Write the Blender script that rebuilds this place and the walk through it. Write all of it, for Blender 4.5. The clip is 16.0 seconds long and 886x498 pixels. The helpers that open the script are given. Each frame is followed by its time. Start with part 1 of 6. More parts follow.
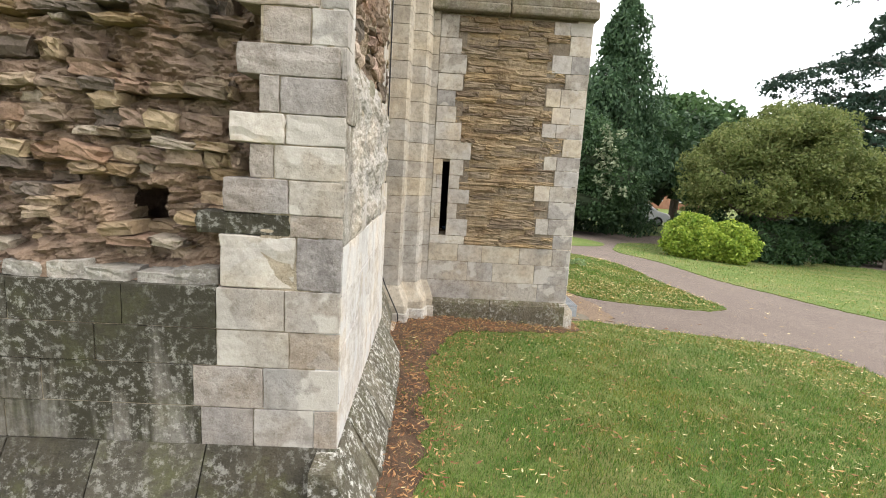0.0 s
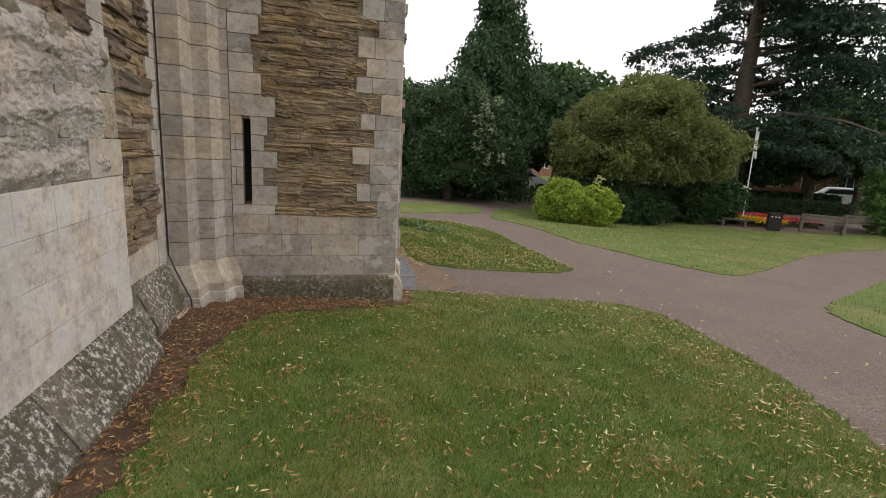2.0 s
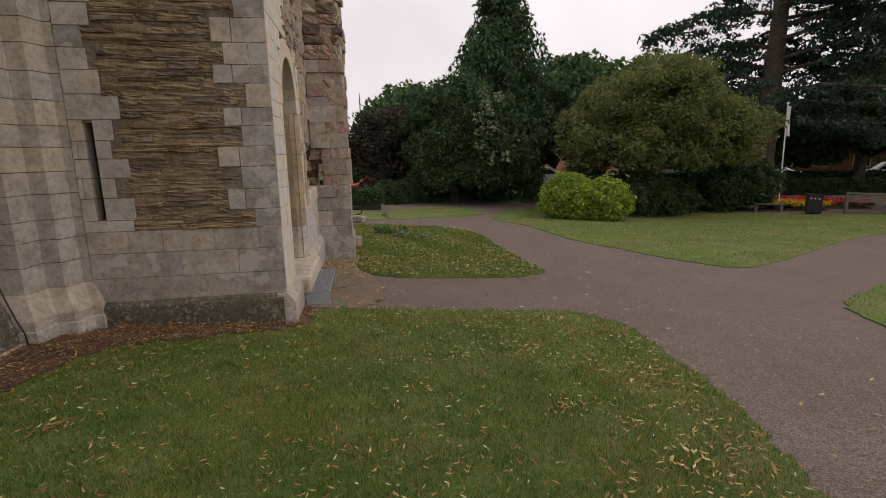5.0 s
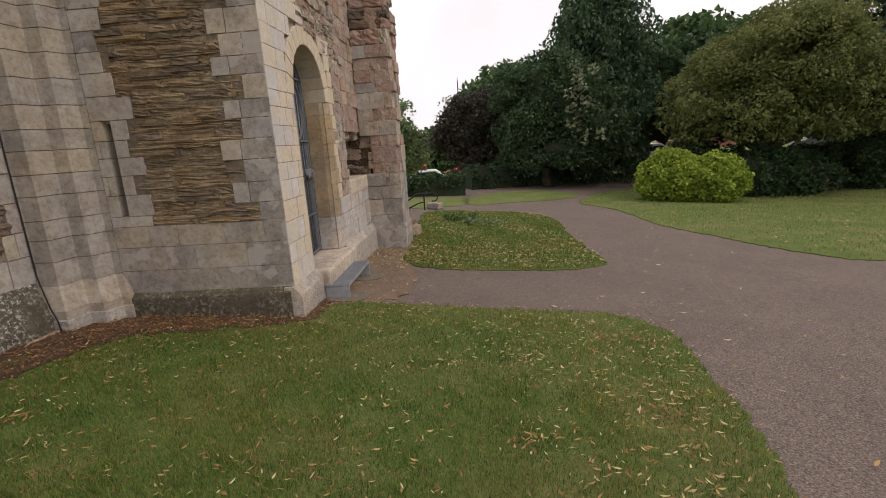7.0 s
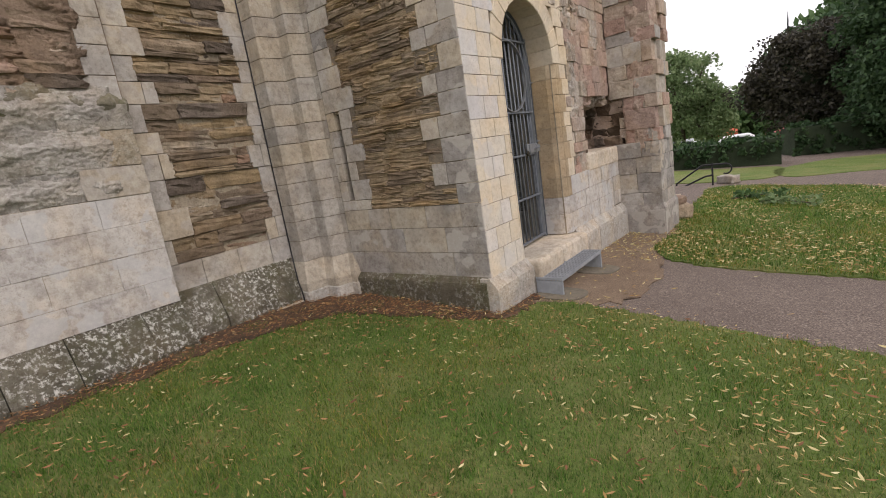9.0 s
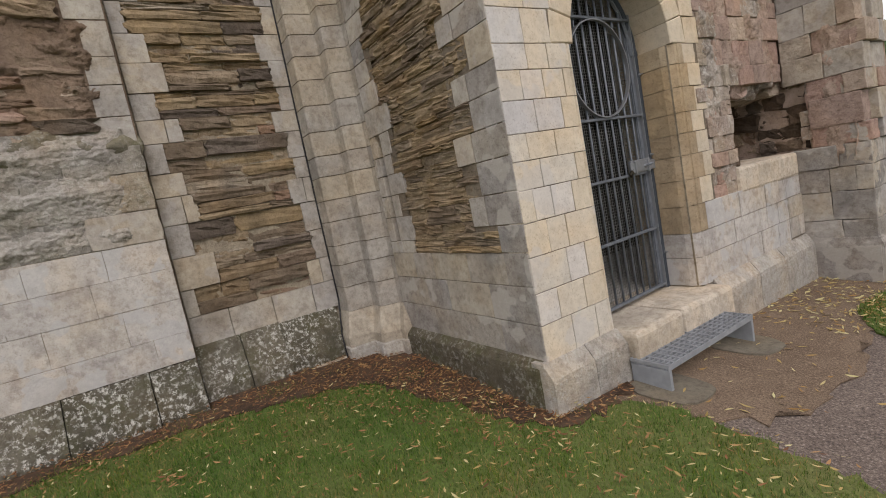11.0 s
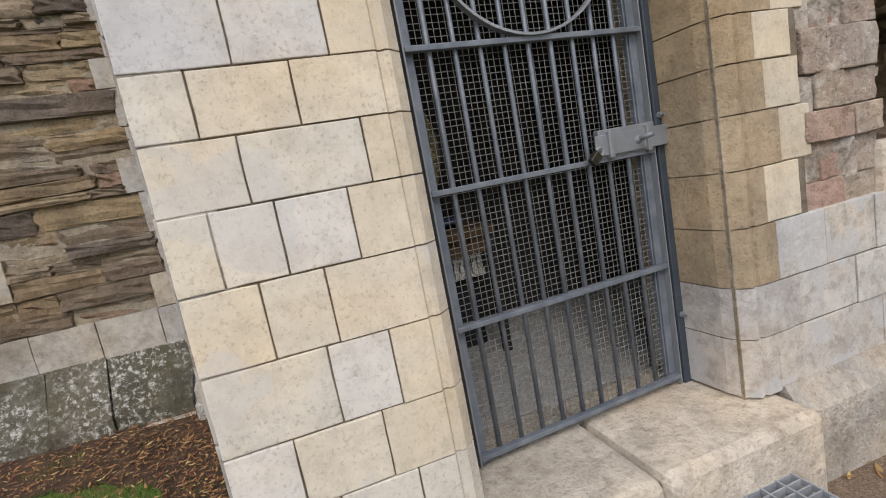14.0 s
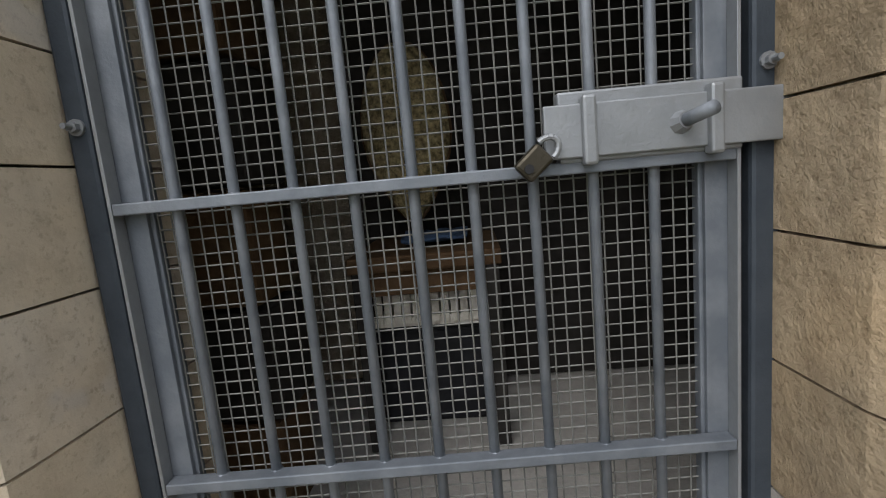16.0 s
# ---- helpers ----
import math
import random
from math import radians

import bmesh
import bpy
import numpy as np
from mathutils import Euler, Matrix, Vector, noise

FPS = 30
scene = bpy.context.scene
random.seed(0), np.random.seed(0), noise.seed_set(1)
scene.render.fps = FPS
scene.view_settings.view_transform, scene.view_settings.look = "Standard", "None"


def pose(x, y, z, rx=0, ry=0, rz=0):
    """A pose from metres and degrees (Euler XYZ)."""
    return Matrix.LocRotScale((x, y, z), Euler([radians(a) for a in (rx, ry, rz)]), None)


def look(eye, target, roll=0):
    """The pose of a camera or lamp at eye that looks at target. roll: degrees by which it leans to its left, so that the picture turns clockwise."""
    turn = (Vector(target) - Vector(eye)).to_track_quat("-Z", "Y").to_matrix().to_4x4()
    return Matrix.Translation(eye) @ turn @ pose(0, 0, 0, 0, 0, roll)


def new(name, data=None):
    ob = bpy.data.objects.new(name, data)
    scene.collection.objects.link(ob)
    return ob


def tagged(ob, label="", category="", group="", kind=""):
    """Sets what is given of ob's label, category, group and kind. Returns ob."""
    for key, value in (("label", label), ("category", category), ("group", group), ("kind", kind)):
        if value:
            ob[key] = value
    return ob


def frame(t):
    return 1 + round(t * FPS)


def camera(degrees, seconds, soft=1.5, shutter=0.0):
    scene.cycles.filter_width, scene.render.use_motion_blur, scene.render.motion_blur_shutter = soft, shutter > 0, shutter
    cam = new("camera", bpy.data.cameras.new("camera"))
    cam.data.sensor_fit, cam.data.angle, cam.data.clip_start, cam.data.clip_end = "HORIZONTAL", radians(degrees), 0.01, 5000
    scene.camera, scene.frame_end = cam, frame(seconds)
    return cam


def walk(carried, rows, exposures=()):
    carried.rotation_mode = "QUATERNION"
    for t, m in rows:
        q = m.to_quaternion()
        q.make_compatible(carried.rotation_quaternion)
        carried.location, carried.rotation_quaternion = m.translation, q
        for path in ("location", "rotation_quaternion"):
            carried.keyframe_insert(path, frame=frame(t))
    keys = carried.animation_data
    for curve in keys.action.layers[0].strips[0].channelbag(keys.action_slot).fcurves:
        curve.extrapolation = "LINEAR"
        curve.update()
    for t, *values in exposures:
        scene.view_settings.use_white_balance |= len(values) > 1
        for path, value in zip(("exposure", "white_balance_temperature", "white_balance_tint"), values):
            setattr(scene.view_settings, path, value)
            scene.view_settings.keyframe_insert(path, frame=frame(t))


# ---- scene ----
cam = camera(85.3, 16.0, 1.0)
METRES, EYE, TILT, LEAN, TURN = 9.0, 1.6, 0.0, 0.0, -2.1
ROWS = [
    (0.0, 0.0, 0.0, 0.0, 0.55, -9.03, -3.46),
    (0.5, 0.0287, 0.0074, -0.0011, -5.07, -10.54, -3.29),
    (1.0, 0.0511, 0.0207, -0.0042, -14.43, -11.61, -4.9),
    (1.5, 0.0671, 0.036, -0.0024, -15.91, -12.01, -5.0),
    (2.0, 0.0956, 0.0408, -0.0042, -11.07, -11.86, -3.29),
    (2.5, 0.1149, 0.0552, -0.0072, -10.85, -11.29, -3.23),
    (3.0, 0.126, 0.0704, -0.0059, -7.88, -9.73, -2.49),
    (3.5, 0.1565, 0.0762, -0.0095, -4.95, -9.41, -2.04),
    (6.0, 0.3027, 0.1108, -0.0182, -7.93, -13.13, 2.74),
    (6.5, 0.3277, 0.117, -0.0188, 1.35, -13.35, 2.93),
    (7.0, 0.3448, 0.1426, -0.0215, 5.76, -12.66, 3.69),
    (7.5, 0.3609, 0.1641, -0.026, 18.73, -12.81, 6.82),
    (8.0, 0.3724, 0.1879, -0.0297, 27.47, -12.55, 8.02),
    (8.5, 0.3828, 0.2154, -0.0325, 33.55, -11.92, 8.35),
    (9.0, 0.3812, 0.2446, -0.0351, 39.17, -11.76, 8.71),
    (9.5, 0.3725, 0.2833, -0.035, 39.71, -11.66, 8.59),
    (10.0, 0.3711, 0.3176, -0.0346, 46.2, -9.4, 9.63),
]
LATE = [
    (12.5, (3.062, 4.455, 1.168), (1.269, 5.296, 0.888), -11.7),
    (13.0, (2.928, 4.759, 1.184), (1.136, 5.592, 0.874), -11.2),
    (13.5, (2.834, 5.02, 1.167), (0.963, 5.656, 0.86), -11.4),
    (14.0, (2.647, 5.278, 1.158), (0.757, 5.862, 0.859), -10.7),
    (14.5, (2.506, 5.507, 1.124), (0.58, 5.945, 0.812), -11.0),
    (15.0, (2.358, 5.756, 1.104), (0.41, 5.998, 0.721), -12.2),
    (15.5, (2.155, 5.968, 1.105), (0.198, 6.115, 0.717), -12.0),
    (16.0, (1.968, 6.14, 1.113), (-0.005, 5.997, 0.821), -5.3),
]
EXPOSURES = [(0.0, 0.57, 6500, 11), (1.5, -0.2, 6600, 13), (3.0, -1.0, 6800, 18), (3.5, -1.06, 6800, 18), (6.0, -1.14, 6900, 21), (7.5, -0.62, 6800, 20), (9.0, -0.44, 6600, 18), (10.0, -0.62, 6600, 17), (12.5, -0.38, 6300, 15), (14.5, -0.2, 6200, 14), (15.4, -0.2, 6200, 14), (16.0, -0.2, 6200, 11)]
SKY, SUN = 0.15, 2.1
walk(cam, [(t, pose(0, 0, EYE, TILT, LEAN, TURN) @ pose(METRES * x, METRES * y, METRES * z, 90 + pitch, roll, yaw)) for t, x, y, z, yaw, pitch, roll in ROWS] + [(t, look(eye, target, roll)) for t, eye, target, roll in LATE], EXPOSURES)

# ---- world, sun, exposure ----
world = bpy.data.worlds.new("overcast")
scene.world = world
world.use_nodes = True
wt = world.node_tree
sky = wt.nodes.new("ShaderNodeTexSky")
sky.sky_type, sky.sun_disc = "NISHITA", False
sky.sun_elevation, sky.sun_rotation = radians(48), radians(107)
hs = wt.nodes.new("ShaderNodeHueSaturation")
hs.inputs["Saturation"].default_value = 0.12
cl = wt.nodes.new("ShaderNodeTexNoise")
cl.inputs["Scale"].default_value, cl.inputs["Detail"].default_value = 2.2, 5
wco = wt.nodes.new("ShaderNodeTexCoord")
cr = wt.nodes.new("ShaderNodeMapRange")
cr.inputs["From Min"].default_value, cr.inputs["From Max"].default_value = 0.35, 0.7
cr.inputs["To Min"].default_value, cr.inputs["To Max"].default_value = 0.66, 0.98
mx = wt.nodes.new("ShaderNodeMix")
mx.data_type = "RGBA"
mx.inputs[7].default_value = (14.6, 14.8, 15.2, 1)
wt.links.new(wco.outputs["Generated"], cl.inputs["Vector"])
wt.links.new(cl.outputs["Fac"], cr.inputs["Value"])
wt.links.new(cr.outputs["Result"], mx.inputs[0])
wt.links.new(sky.outputs[0], hs.inputs["Color"])
wt.links.new(hs.outputs[0], mx.inputs[6])
wt.links.new(mx.outputs[2], wt.nodes["Background"].inputs["Color"])
wt.nodes["Background"].inputs["Strength"].default_value = SKY
sun = new("sun", bpy.data.lights.new("sun", "SUN"))
sun.data.energy, sun.data.angle, sun.data.color = SUN, radians(25), (1.0, 0.95, 0.88)
sun.matrix_world = look((9, -2.8, 10.5), (0, 0, 0))

# ---- materials ----


def material(name, rough=0.85, metal=0.0):
    m = bpy.data.materials.new(name)
    m.use_nodes = True
    b = m.node_tree.nodes["Principled BSDF"]
    b.inputs["Roughness"].default_value, b.inputs["Metallic"].default_value = rough, metal
    b.inputs["Specular IOR Level"].default_value = 0.25
    return m, m.node_tree, b


def place_coord(nt):
    """World place, for grain at real size."""
    return nt.nodes.new("ShaderNodeNewGeometry").outputs["Position"]


def noise_node(nt, scale, detail=4, rough=0.55, vec=None, squash=None):
    n = nt.nodes.new("ShaderNodeTexNoise")
    n.inputs["Scale"].default_value, n.inputs["Detail"].default_value = scale, detail
    n.inputs["Roughness"].default_value = rough
    vec = vec or place_coord(nt)
    if squash:
        mp = nt.nodes.new("ShaderNodeMapping")
        mp.inputs["Scale"].default_value = squash
        nt.links.new(vec, mp.inputs["Vector"])
        vec = mp.outputs[0]
    nt.links.new(vec, n.inputs["Vector"])
    return n.outputs["Fac"]


def ramp(nt, fac, stops):
    r = nt.nodes.new("ShaderNodeValToRGB")
    while len(r.color_ramp.elements) < len(stops):
        r.color_ramp.elements.new(0.5)
    for e, (p, c) in zip(r.color_ramp.elements, stops):
        e.position, e.color = p, (*c, 1) if len(c) == 3 else c
    nt.links.new(fac, r.inputs["Fac"])
    return r.outputs["Color"]


def grey(v):
    return (v, v, v)


def mix(nt, fac, a, b, mode="MIX"):
    m = nt.nodes.new("ShaderNodeMix")
    m.data_type, m.blend_type = "RGBA", mode
    for sock, val in ((m.inputs[0], fac), (m.inputs[6], a), (m.inputs[7], b)):
        if isinstance(val, (int, float)):
            sock.default_value = val
        elif isinstance(val, tuple):
            sock.default_value = (*val, 1)
        else:
            nt.links.new(val, sock)
    return m.outputs[2]


def bump(nt, b, height, dist, strength=1.0, previous=None):
    n = nt.nodes.new("ShaderNodeBump")
    n.inputs["Distance"].default_value, n.inputs["Strength"].default_value = dist, strength
    nt.links.new(height, n.inputs["Height"])
    if previous:
        nt.links.new(previous, n.inputs["Normal"])
    nt.links.new(n.outputs[0], b.inputs["Normal"])
    return n.outputs[0]


def stone(name, colours, dark=(0.05, 0.042, 0.032), stain=0.45, lichen=0.0, moss=0.0, grain=0.004, streaks=0.0, sheet=False, pit=0.65, patch=0.0, mottle=1.0, pale=(0.4, 0.385, 0.375)):
    """Weathered stone: each block its own tint, blotches, grime, pits, lichen spots and moss."""
    m, nt, b = material(name, 0.92)
    info = nt.nodes.new("ShaderNodeObjectInfo").outputs["Random"]
    n = len(colours)
    base = ramp(nt, noise_node(nt, 1.7, 2) if sheet else info, [((i + 0.5) / n if sheet else i / n, c) for i, c in enumerate(colours)])
    if not sheet:
        base.node.color_ramp.interpolation = "CONSTANT"
    blotch = noise_node(nt, 7, 5, 0.65)
    base = mix(nt, ramp(nt, blotch, [(0.35, grey(0)), (0.7, grey(0.75 * mottle))]), base, mix(nt, 1.0, base, (0.62, 0.6, 0.6), "MULTIPLY"))
    warm = noise_node(nt, 3.1, 3)
    base = mix(nt, ramp(nt, warm, [(0.45, grey(0)), (0.75, grey(0.5))]), base, mix(nt, 1.0, base, (1.15, 0.98, 0.75), "MULTIPLY"))
    mott = noise_node(nt, 24, 5, 0.7)
    base = mix(nt, ramp(nt, mott, [(0.38, grey(0.65 * mottle)), (0.52, grey(0))]), base, mix(nt, 1.0, base, (0.66, 0.63, 0.6), "MULTIPLY"))
    base = mix(nt, ramp(nt, mott, [(0.55, grey(0)), (0.7, grey(0.4))]), base, mix(nt, 1.0, base, (1.16, 1.14, 1.1), "MULTIPLY"))
    pits = noise_node(nt, 90, 4, 0.7)
    base = mix(nt, ramp(nt, pits, [(0.3, grey(pit)), (0.46, grey(0))]), base, mix(nt, 1.0, base, (0.46, 0.43, 0.39), "MULTIPLY"))
    if patch:
        pt = noise_node(nt, 4.3, 3, 0.5)
        base = mix(nt, ramp(nt, pt, [(0.53, grey(0)), (0.555, grey(patch))]), base, pale)
    grime = noise_node(nt, 2.3, 6, 0.7)
    base = mix(nt, ramp(nt, grime, [(0.5, grey(0)), (0.72, grey(stain))]), base, dark)
    if streaks:
        st = noise_node(nt, 4.5, 5, 0.6, squash=(1.4, 1.4, 0.16))
        # rain runs down from the ledge: widest at the top, thinning out below
        xyz = nt.nodes.new("ShaderNodeSeparateXYZ")
        nt.links.new(place_coord(nt), xyz.inputs[0])
        run = nt.nodes.new("ShaderNodeMapRange")
        for key, val in (("From Min", 0.5), ("From Max", 1.12), ("To Min", 0.06), ("To Max", 0.25)):
            run.inputs[key].default_value = val
        nt.links.new(xyz.outputs["Z"], run.inputs["Value"])
        add = nt.nodes.new("ShaderNodeMath")
        nt.links.new(st, add.inputs[0])
        nt.links.new(run.outputs[0], add.inputs[1])
        base = mix(nt, ramp(nt, add.outputs[0], [(0.47, grey(0)), (0.6, grey(streaks))]), base, (0.028, 0.025, 0.015))
    if moss:
        ms = noise_node(nt, 5.5, 6, 0.75)
        base = mix(nt, ramp(nt, ms, [(0.5, grey(0)), (0.66, grey(moss))]), base, (0.075, 0.078, 0.028))
    if lichen:
        li = noise_node(nt, 30, 8, 0.78)
        where = ramp(nt, noise_node(nt, 3.7, 4, 0.6), [(0.36, grey(0.08)), (0.52, grey(1))])
        spots = mix(nt, 1.0, ramp(nt, li, [(0.51, grey(0)), (0.59, grey(lichen))]), where, "MULTIPLY")
        base = mix(nt, spots, base, (0.57, 0.555, 0.5))
    nt.links.new(base, b.inputs["Base Color"])
    coarse = bump(nt, b, noise_node(nt, 26, 6, 0.65), grain * 3)
    bump(nt, b, pits, grain, previous=coarse)
    return m


ASHLAR = stone("pale_ashlar", [(0.43, 0.385, 0.315), (0.4, 0.37, 0.325), (0.45, 0.39, 0.3), (0.42, 0.385, 0.33), (0.38, 0.355, 0.32), (0.44, 0.405, 0.345)], stain=0.35, grain=0.0016, pit=0.4, patch=0.25, lichen=0.15)
GATE_ASHLAR = stone("cream_ashlar", [(0.59, 0.525, 0.425), (0.56, 0.535, 0.5), (0.61, 0.56, 0.485), (0.53, 0.51, 0.495), (0.6, 0.53, 0.42), (0.59, 0.55, 0.5), (0.57, 0.525, 0.45)], stain=0.1, grain=0.0009, pit=0.55, patch=0.4, mottle=0.5, pale=(0.47, 0.45, 0.435))
# Ochre stone of the right jamb, darkened further to paint in its reveal's shade.
JAMB_STONE = stone("shaded_ochre_jamb", [(0.42, 0.325, 0.205), (0.37, 0.29, 0.19), (0.44, 0.355, 0.24), (0.4, 0.315, 0.21)], stain=0.35, grain=0.003, pit=0.6, mottle=0.7)
WARM_ASHLAR = stone("warm_jamb_ashlar", [(0.57, 0.49, 0.37), (0.54, 0.47, 0.365), (0.58, 0.505, 0.39)], stain=0.15, grain=0.001, pit=0.4, mottle=0.5)
QUOIN = stone("mauve_grey_quoin", [(0.25, 0.226, 0.208), (0.29, 0.255, 0.222), (0.235, 0.215, 0.204), (0.31, 0.265, 0.218)], stain=0.5, lichen=0.15, grain=0.004, pit=0.6, patch=0.3, pale=(0.32, 0.295, 0.27))
GREY_ASHLAR = stone("grey_ashlar", [(0.32, 0.295, 0.265), (0.29, 0.275, 0.255), (0.345, 0.315, 0.27), (0.305, 0.285, 0.262)], stain=0.45, lichen=0.12, grain=0.002, patch=0.7, pale=(0.4, 0.37, 0.325))
DARK_ASHLAR = stone("rain_blackened_ashlar", [(0.18, 0.167, 0.146), (0.15, 0.14, 0.122), (0.21, 0.197, 0.175)], dark=(0.035, 0.032, 0.02), stain=0.75, lichen=0.28, moss=0.35, streaks=0.96, grain=0.003)
WHITE_ASHLAR = stone("whitened_ashlar", [(0.5, 0.47, 0.43), (0.52, 0.49, 0.45), (0.46, 0.435, 0.405), (0.51, 0.47, 0.415)], stain=0.3, lichen=0.3, grain=0.002, pit=0.5, patch=0.7, pale=(0.43, 0.42, 0.41))
SLAB = stone("brown_ragstone", [(0.3, 0.23, 0.145), (0.25, 0.185, 0.115), (0.35, 0.27, 0.17), (0.2, 0.155, 0.11), (0.32, 0.24, 0.14), (0.27, 0.215, 0.15)], stain=0.5, grain=0.005)
RUBBLE = stone("rubble_stone", [(0.33, 0.25, 0.18), (0.24, 0.18, 0.13), (0.38, 0.3, 0.21), (0.32, 0.215, 0.15), (0.19, 0.155, 0.125), (0.41, 0.35, 0.27), (0.28, 0.2, 0.145), (0.15, 0.12, 0.095)], stain=0.7, grain=0.008)
RED_STONE = stone("reddish_stone", [(0.45, 0.33, 0.265), (0.4, 0.3, 0.25), (0.48, 0.39, 0.31), (0.43, 0.3, 0.245), (0.47, 0.41, 0.33)], stain=0.25, grain=0.006)
MORTAR = stone("lime_mortar", [(0.3, 0.25, 0.185), (0.36, 0.31, 0.23), (0.26, 0.205, 0.145)], stain=0.35, grain=0.005, sheet=True)
EARTH_MORTAR = stone("earthy_core", [(0.25, 0.17, 0.115), (0.34, 0.25, 0.18), (0.2, 0.145, 0.105), (0.33, 0.22, 0.15)], stain=0.5, grain=0.008, sheet=True)
MOSSY_ASHLAR = stone("mossy_worn_ashlar", [(0.33, 0.31, 0.27), (0.28, 0.265, 0.235), (0.36, 0.335, 0.29), (0.42, 0.36, 0.27)], stain=0.55, lichen=0.35, moss=0.4, grain=0.007)
SHAFT_STONE = stone("grey_shaft_stone", [(0.4, 0.36, 0.295), (0.36, 0.335, 0.295), (0.41, 0.365, 0.29), (0.375, 0.345, 0.3)], stain=0.4, grain=0.0014, pit=0.35, lichen=0.12)
# Mortar darkened: the shadow inside the joints is put into its colour.
JOINT = stone("shadowed_joint", [(0.17, 0.14, 0.105), (0.21, 0.175, 0.13), (0.14, 0.115, 0.085)], stain=0.5, grain=0.003, sheet=True)
BLACK_PLINTH = stone("blackened_plinth", [(0.055, 0.05, 0.036), (0.046, 0.042, 0.03), (0.07, 0.064, 0.047)], dark=(0.018, 0.016, 0.01), stain=0.8, lichen=0.22, moss=0.5, grain=0.005)
WEATHERED = stone("weathered_plinth", [(0.5, 0.465, 0.405), (0.46, 0.435, 0.39), (0.52, 0.46, 0.38)], stain=0.4, lichen=0.4, moss=0.2, grain=0.008, patch=0.4, pale=(0.36, 0.345, 0.32))
PLASTERED = stone("plastered_rubble", [(0.42, 0.34, 0.28), (0.38, 0.31, 0.26), (0.45, 0.39, 0.33), (0.4, 0.33, 0.26)], dark=(0.07, 0.062, 0.055), stain=0.8, lichen=0.5, grain=0.006)
# Much darker than the other rubble; for the hollow and its edge.
DARK_BROWN_STONE = stone("dark_brown_stone", [(0.09, 0.065, 0.045), (0.06, 0.045, 0.035), (0.12, 0.085, 0.06)], dark=(0.015, 0.012, 0.01), stain=0.8, grain=0.006)
WET_PLINTH = stone("dark_damp_plinth", [(0.14, 0.122, 0.085), (0.12, 0.105, 0.072), (0.16, 0.14, 0.1)], dark=(0.03, 0.027, 0.016), stain=0.8, lichen=0.3, moss=0.6, grain=0.007)
PLINTH = stone("lichened_plinth", [(0.15, 0.138, 0.1), (0.18, 0.165, 0.125), (0.13, 0.12, 0.088)], dark=(0.032, 0.03, 0.018), stain=0.7, lichen=1.0, moss=0.5, grain=0.01)
SLAB_BED = stone("ragstone_bed", [(0.25, 0.19, 0.12), (0.3, 0.235, 0.15), (0.21, 0.16, 0.105)], stain=0.4, grain=0.005, sheet=True)
RECESS_BED = stone("crumbling_bed", [(0.27, 0.2, 0.125), (0.33, 0.26, 0.175), (0.22, 0.155, 0.1)], stain=0.45, grain=0.006, sheet=True)
MOSS_BED = stone("mossy_bed", [(0.45, 0.42, 0.385), (0.4, 0.375, 0.335), (0.48, 0.45, 0.405), (0.42, 0.395, 0.355)], stain=0.4, lichen=0.35, moss=0.4, grain=0.007, sheet=True)
PLASTERED_BED = stone("plaster_bed", [(0.4, 0.33, 0.27), (0.46, 0.41, 0.35), (0.36, 0.28, 0.23)], dark=(0.07, 0.062, 0.055), stain=0.8, lichen=0.45, grain=0.005, sheet=True)
RED_BED = stone("reddish_bed", [(0.42, 0.3, 0.24), (0.46, 0.36, 0.29), (0.38, 0.28, 0.23)], stain=0.3, grain=0.006, sheet=True)
SILL = stone("worn_sill", [(0.6, 0.53, 0.43), (0.53, 0.475, 0.39)], stain=0.3, lichen=0.15, moss=0.1)
COPING = stone("mossy_coping", [(0.15, 0.135, 0.1), (0.18, 0.16, 0.12)], stain=0.6, moss=0.5, lichen=0.1)
CONCRETE = stone("concrete_pad", [(0.2, 0.175, 0.135), (0.17, 0.15, 0.115)], stain=0.4, grain=0.002)


def metal_paint(name, colour, wear, rough=0.45, metal=0.6):
    m, nt, b = material(name, rough, metal)
    n1 = noise_node(nt, 14, 4)
    base = mix(nt, ramp(nt, n1, [(0.4, grey(0)), (0.7, grey(0.7))]), colour, wear)
    nt.links.new(base, b.inputs["Base Color"])
    rr = ramp(nt, noise_node(nt, 40, 3), [(0.3, grey(rough - 0.1)), (0.7, grey(rough + 0.2))])
    nt.links.new(rr, b.inputs["Roughness"])
    bump(nt, b, noise_node(nt, 160, 3), 0.0006)
    return m


STEEL = metal_paint("galvanised_steel", (0.13, 0.145, 0.165), (0.23, 0.245, 0.265), 0.48, 0.3)
GALVANISED = metal_paint("pale_galvanised_steel", (0.27, 0.285, 0.3), (0.36, 0.375, 0.39), 0.5, 0.3)
PALE_STEEL = metal_paint("bare_steel", (0.27, 0.28, 0.29), (0.22, 0.23, 0.24), 0.42, 0.5)
WIRE = metal_paint("mesh_wire", (0.15, 0.15, 0.14), (0.22, 0.22, 0.2), 0.55, 0.1)
DARK_STEEL = metal_paint("frame_steel", (0.045, 0.055, 0.068), (0.065, 0.076, 0.09), 0.5, 0.25)
BLACK_IRON = metal_paint("black_iron", (0.02, 0.02, 0.022), (0.035, 0.034, 0.033), 0.5, 0.2)
BRASS = metal_paint("padlock_brass", (0.055, 0.048, 0.035), (0.1, 0.09, 0.07), 0.4, 0.7)
WHITE_PAINT = metal_paint("white_paint", (0.75, 0.75, 0.73), (0.6, 0.6, 0.58), 0.5, 0.0)


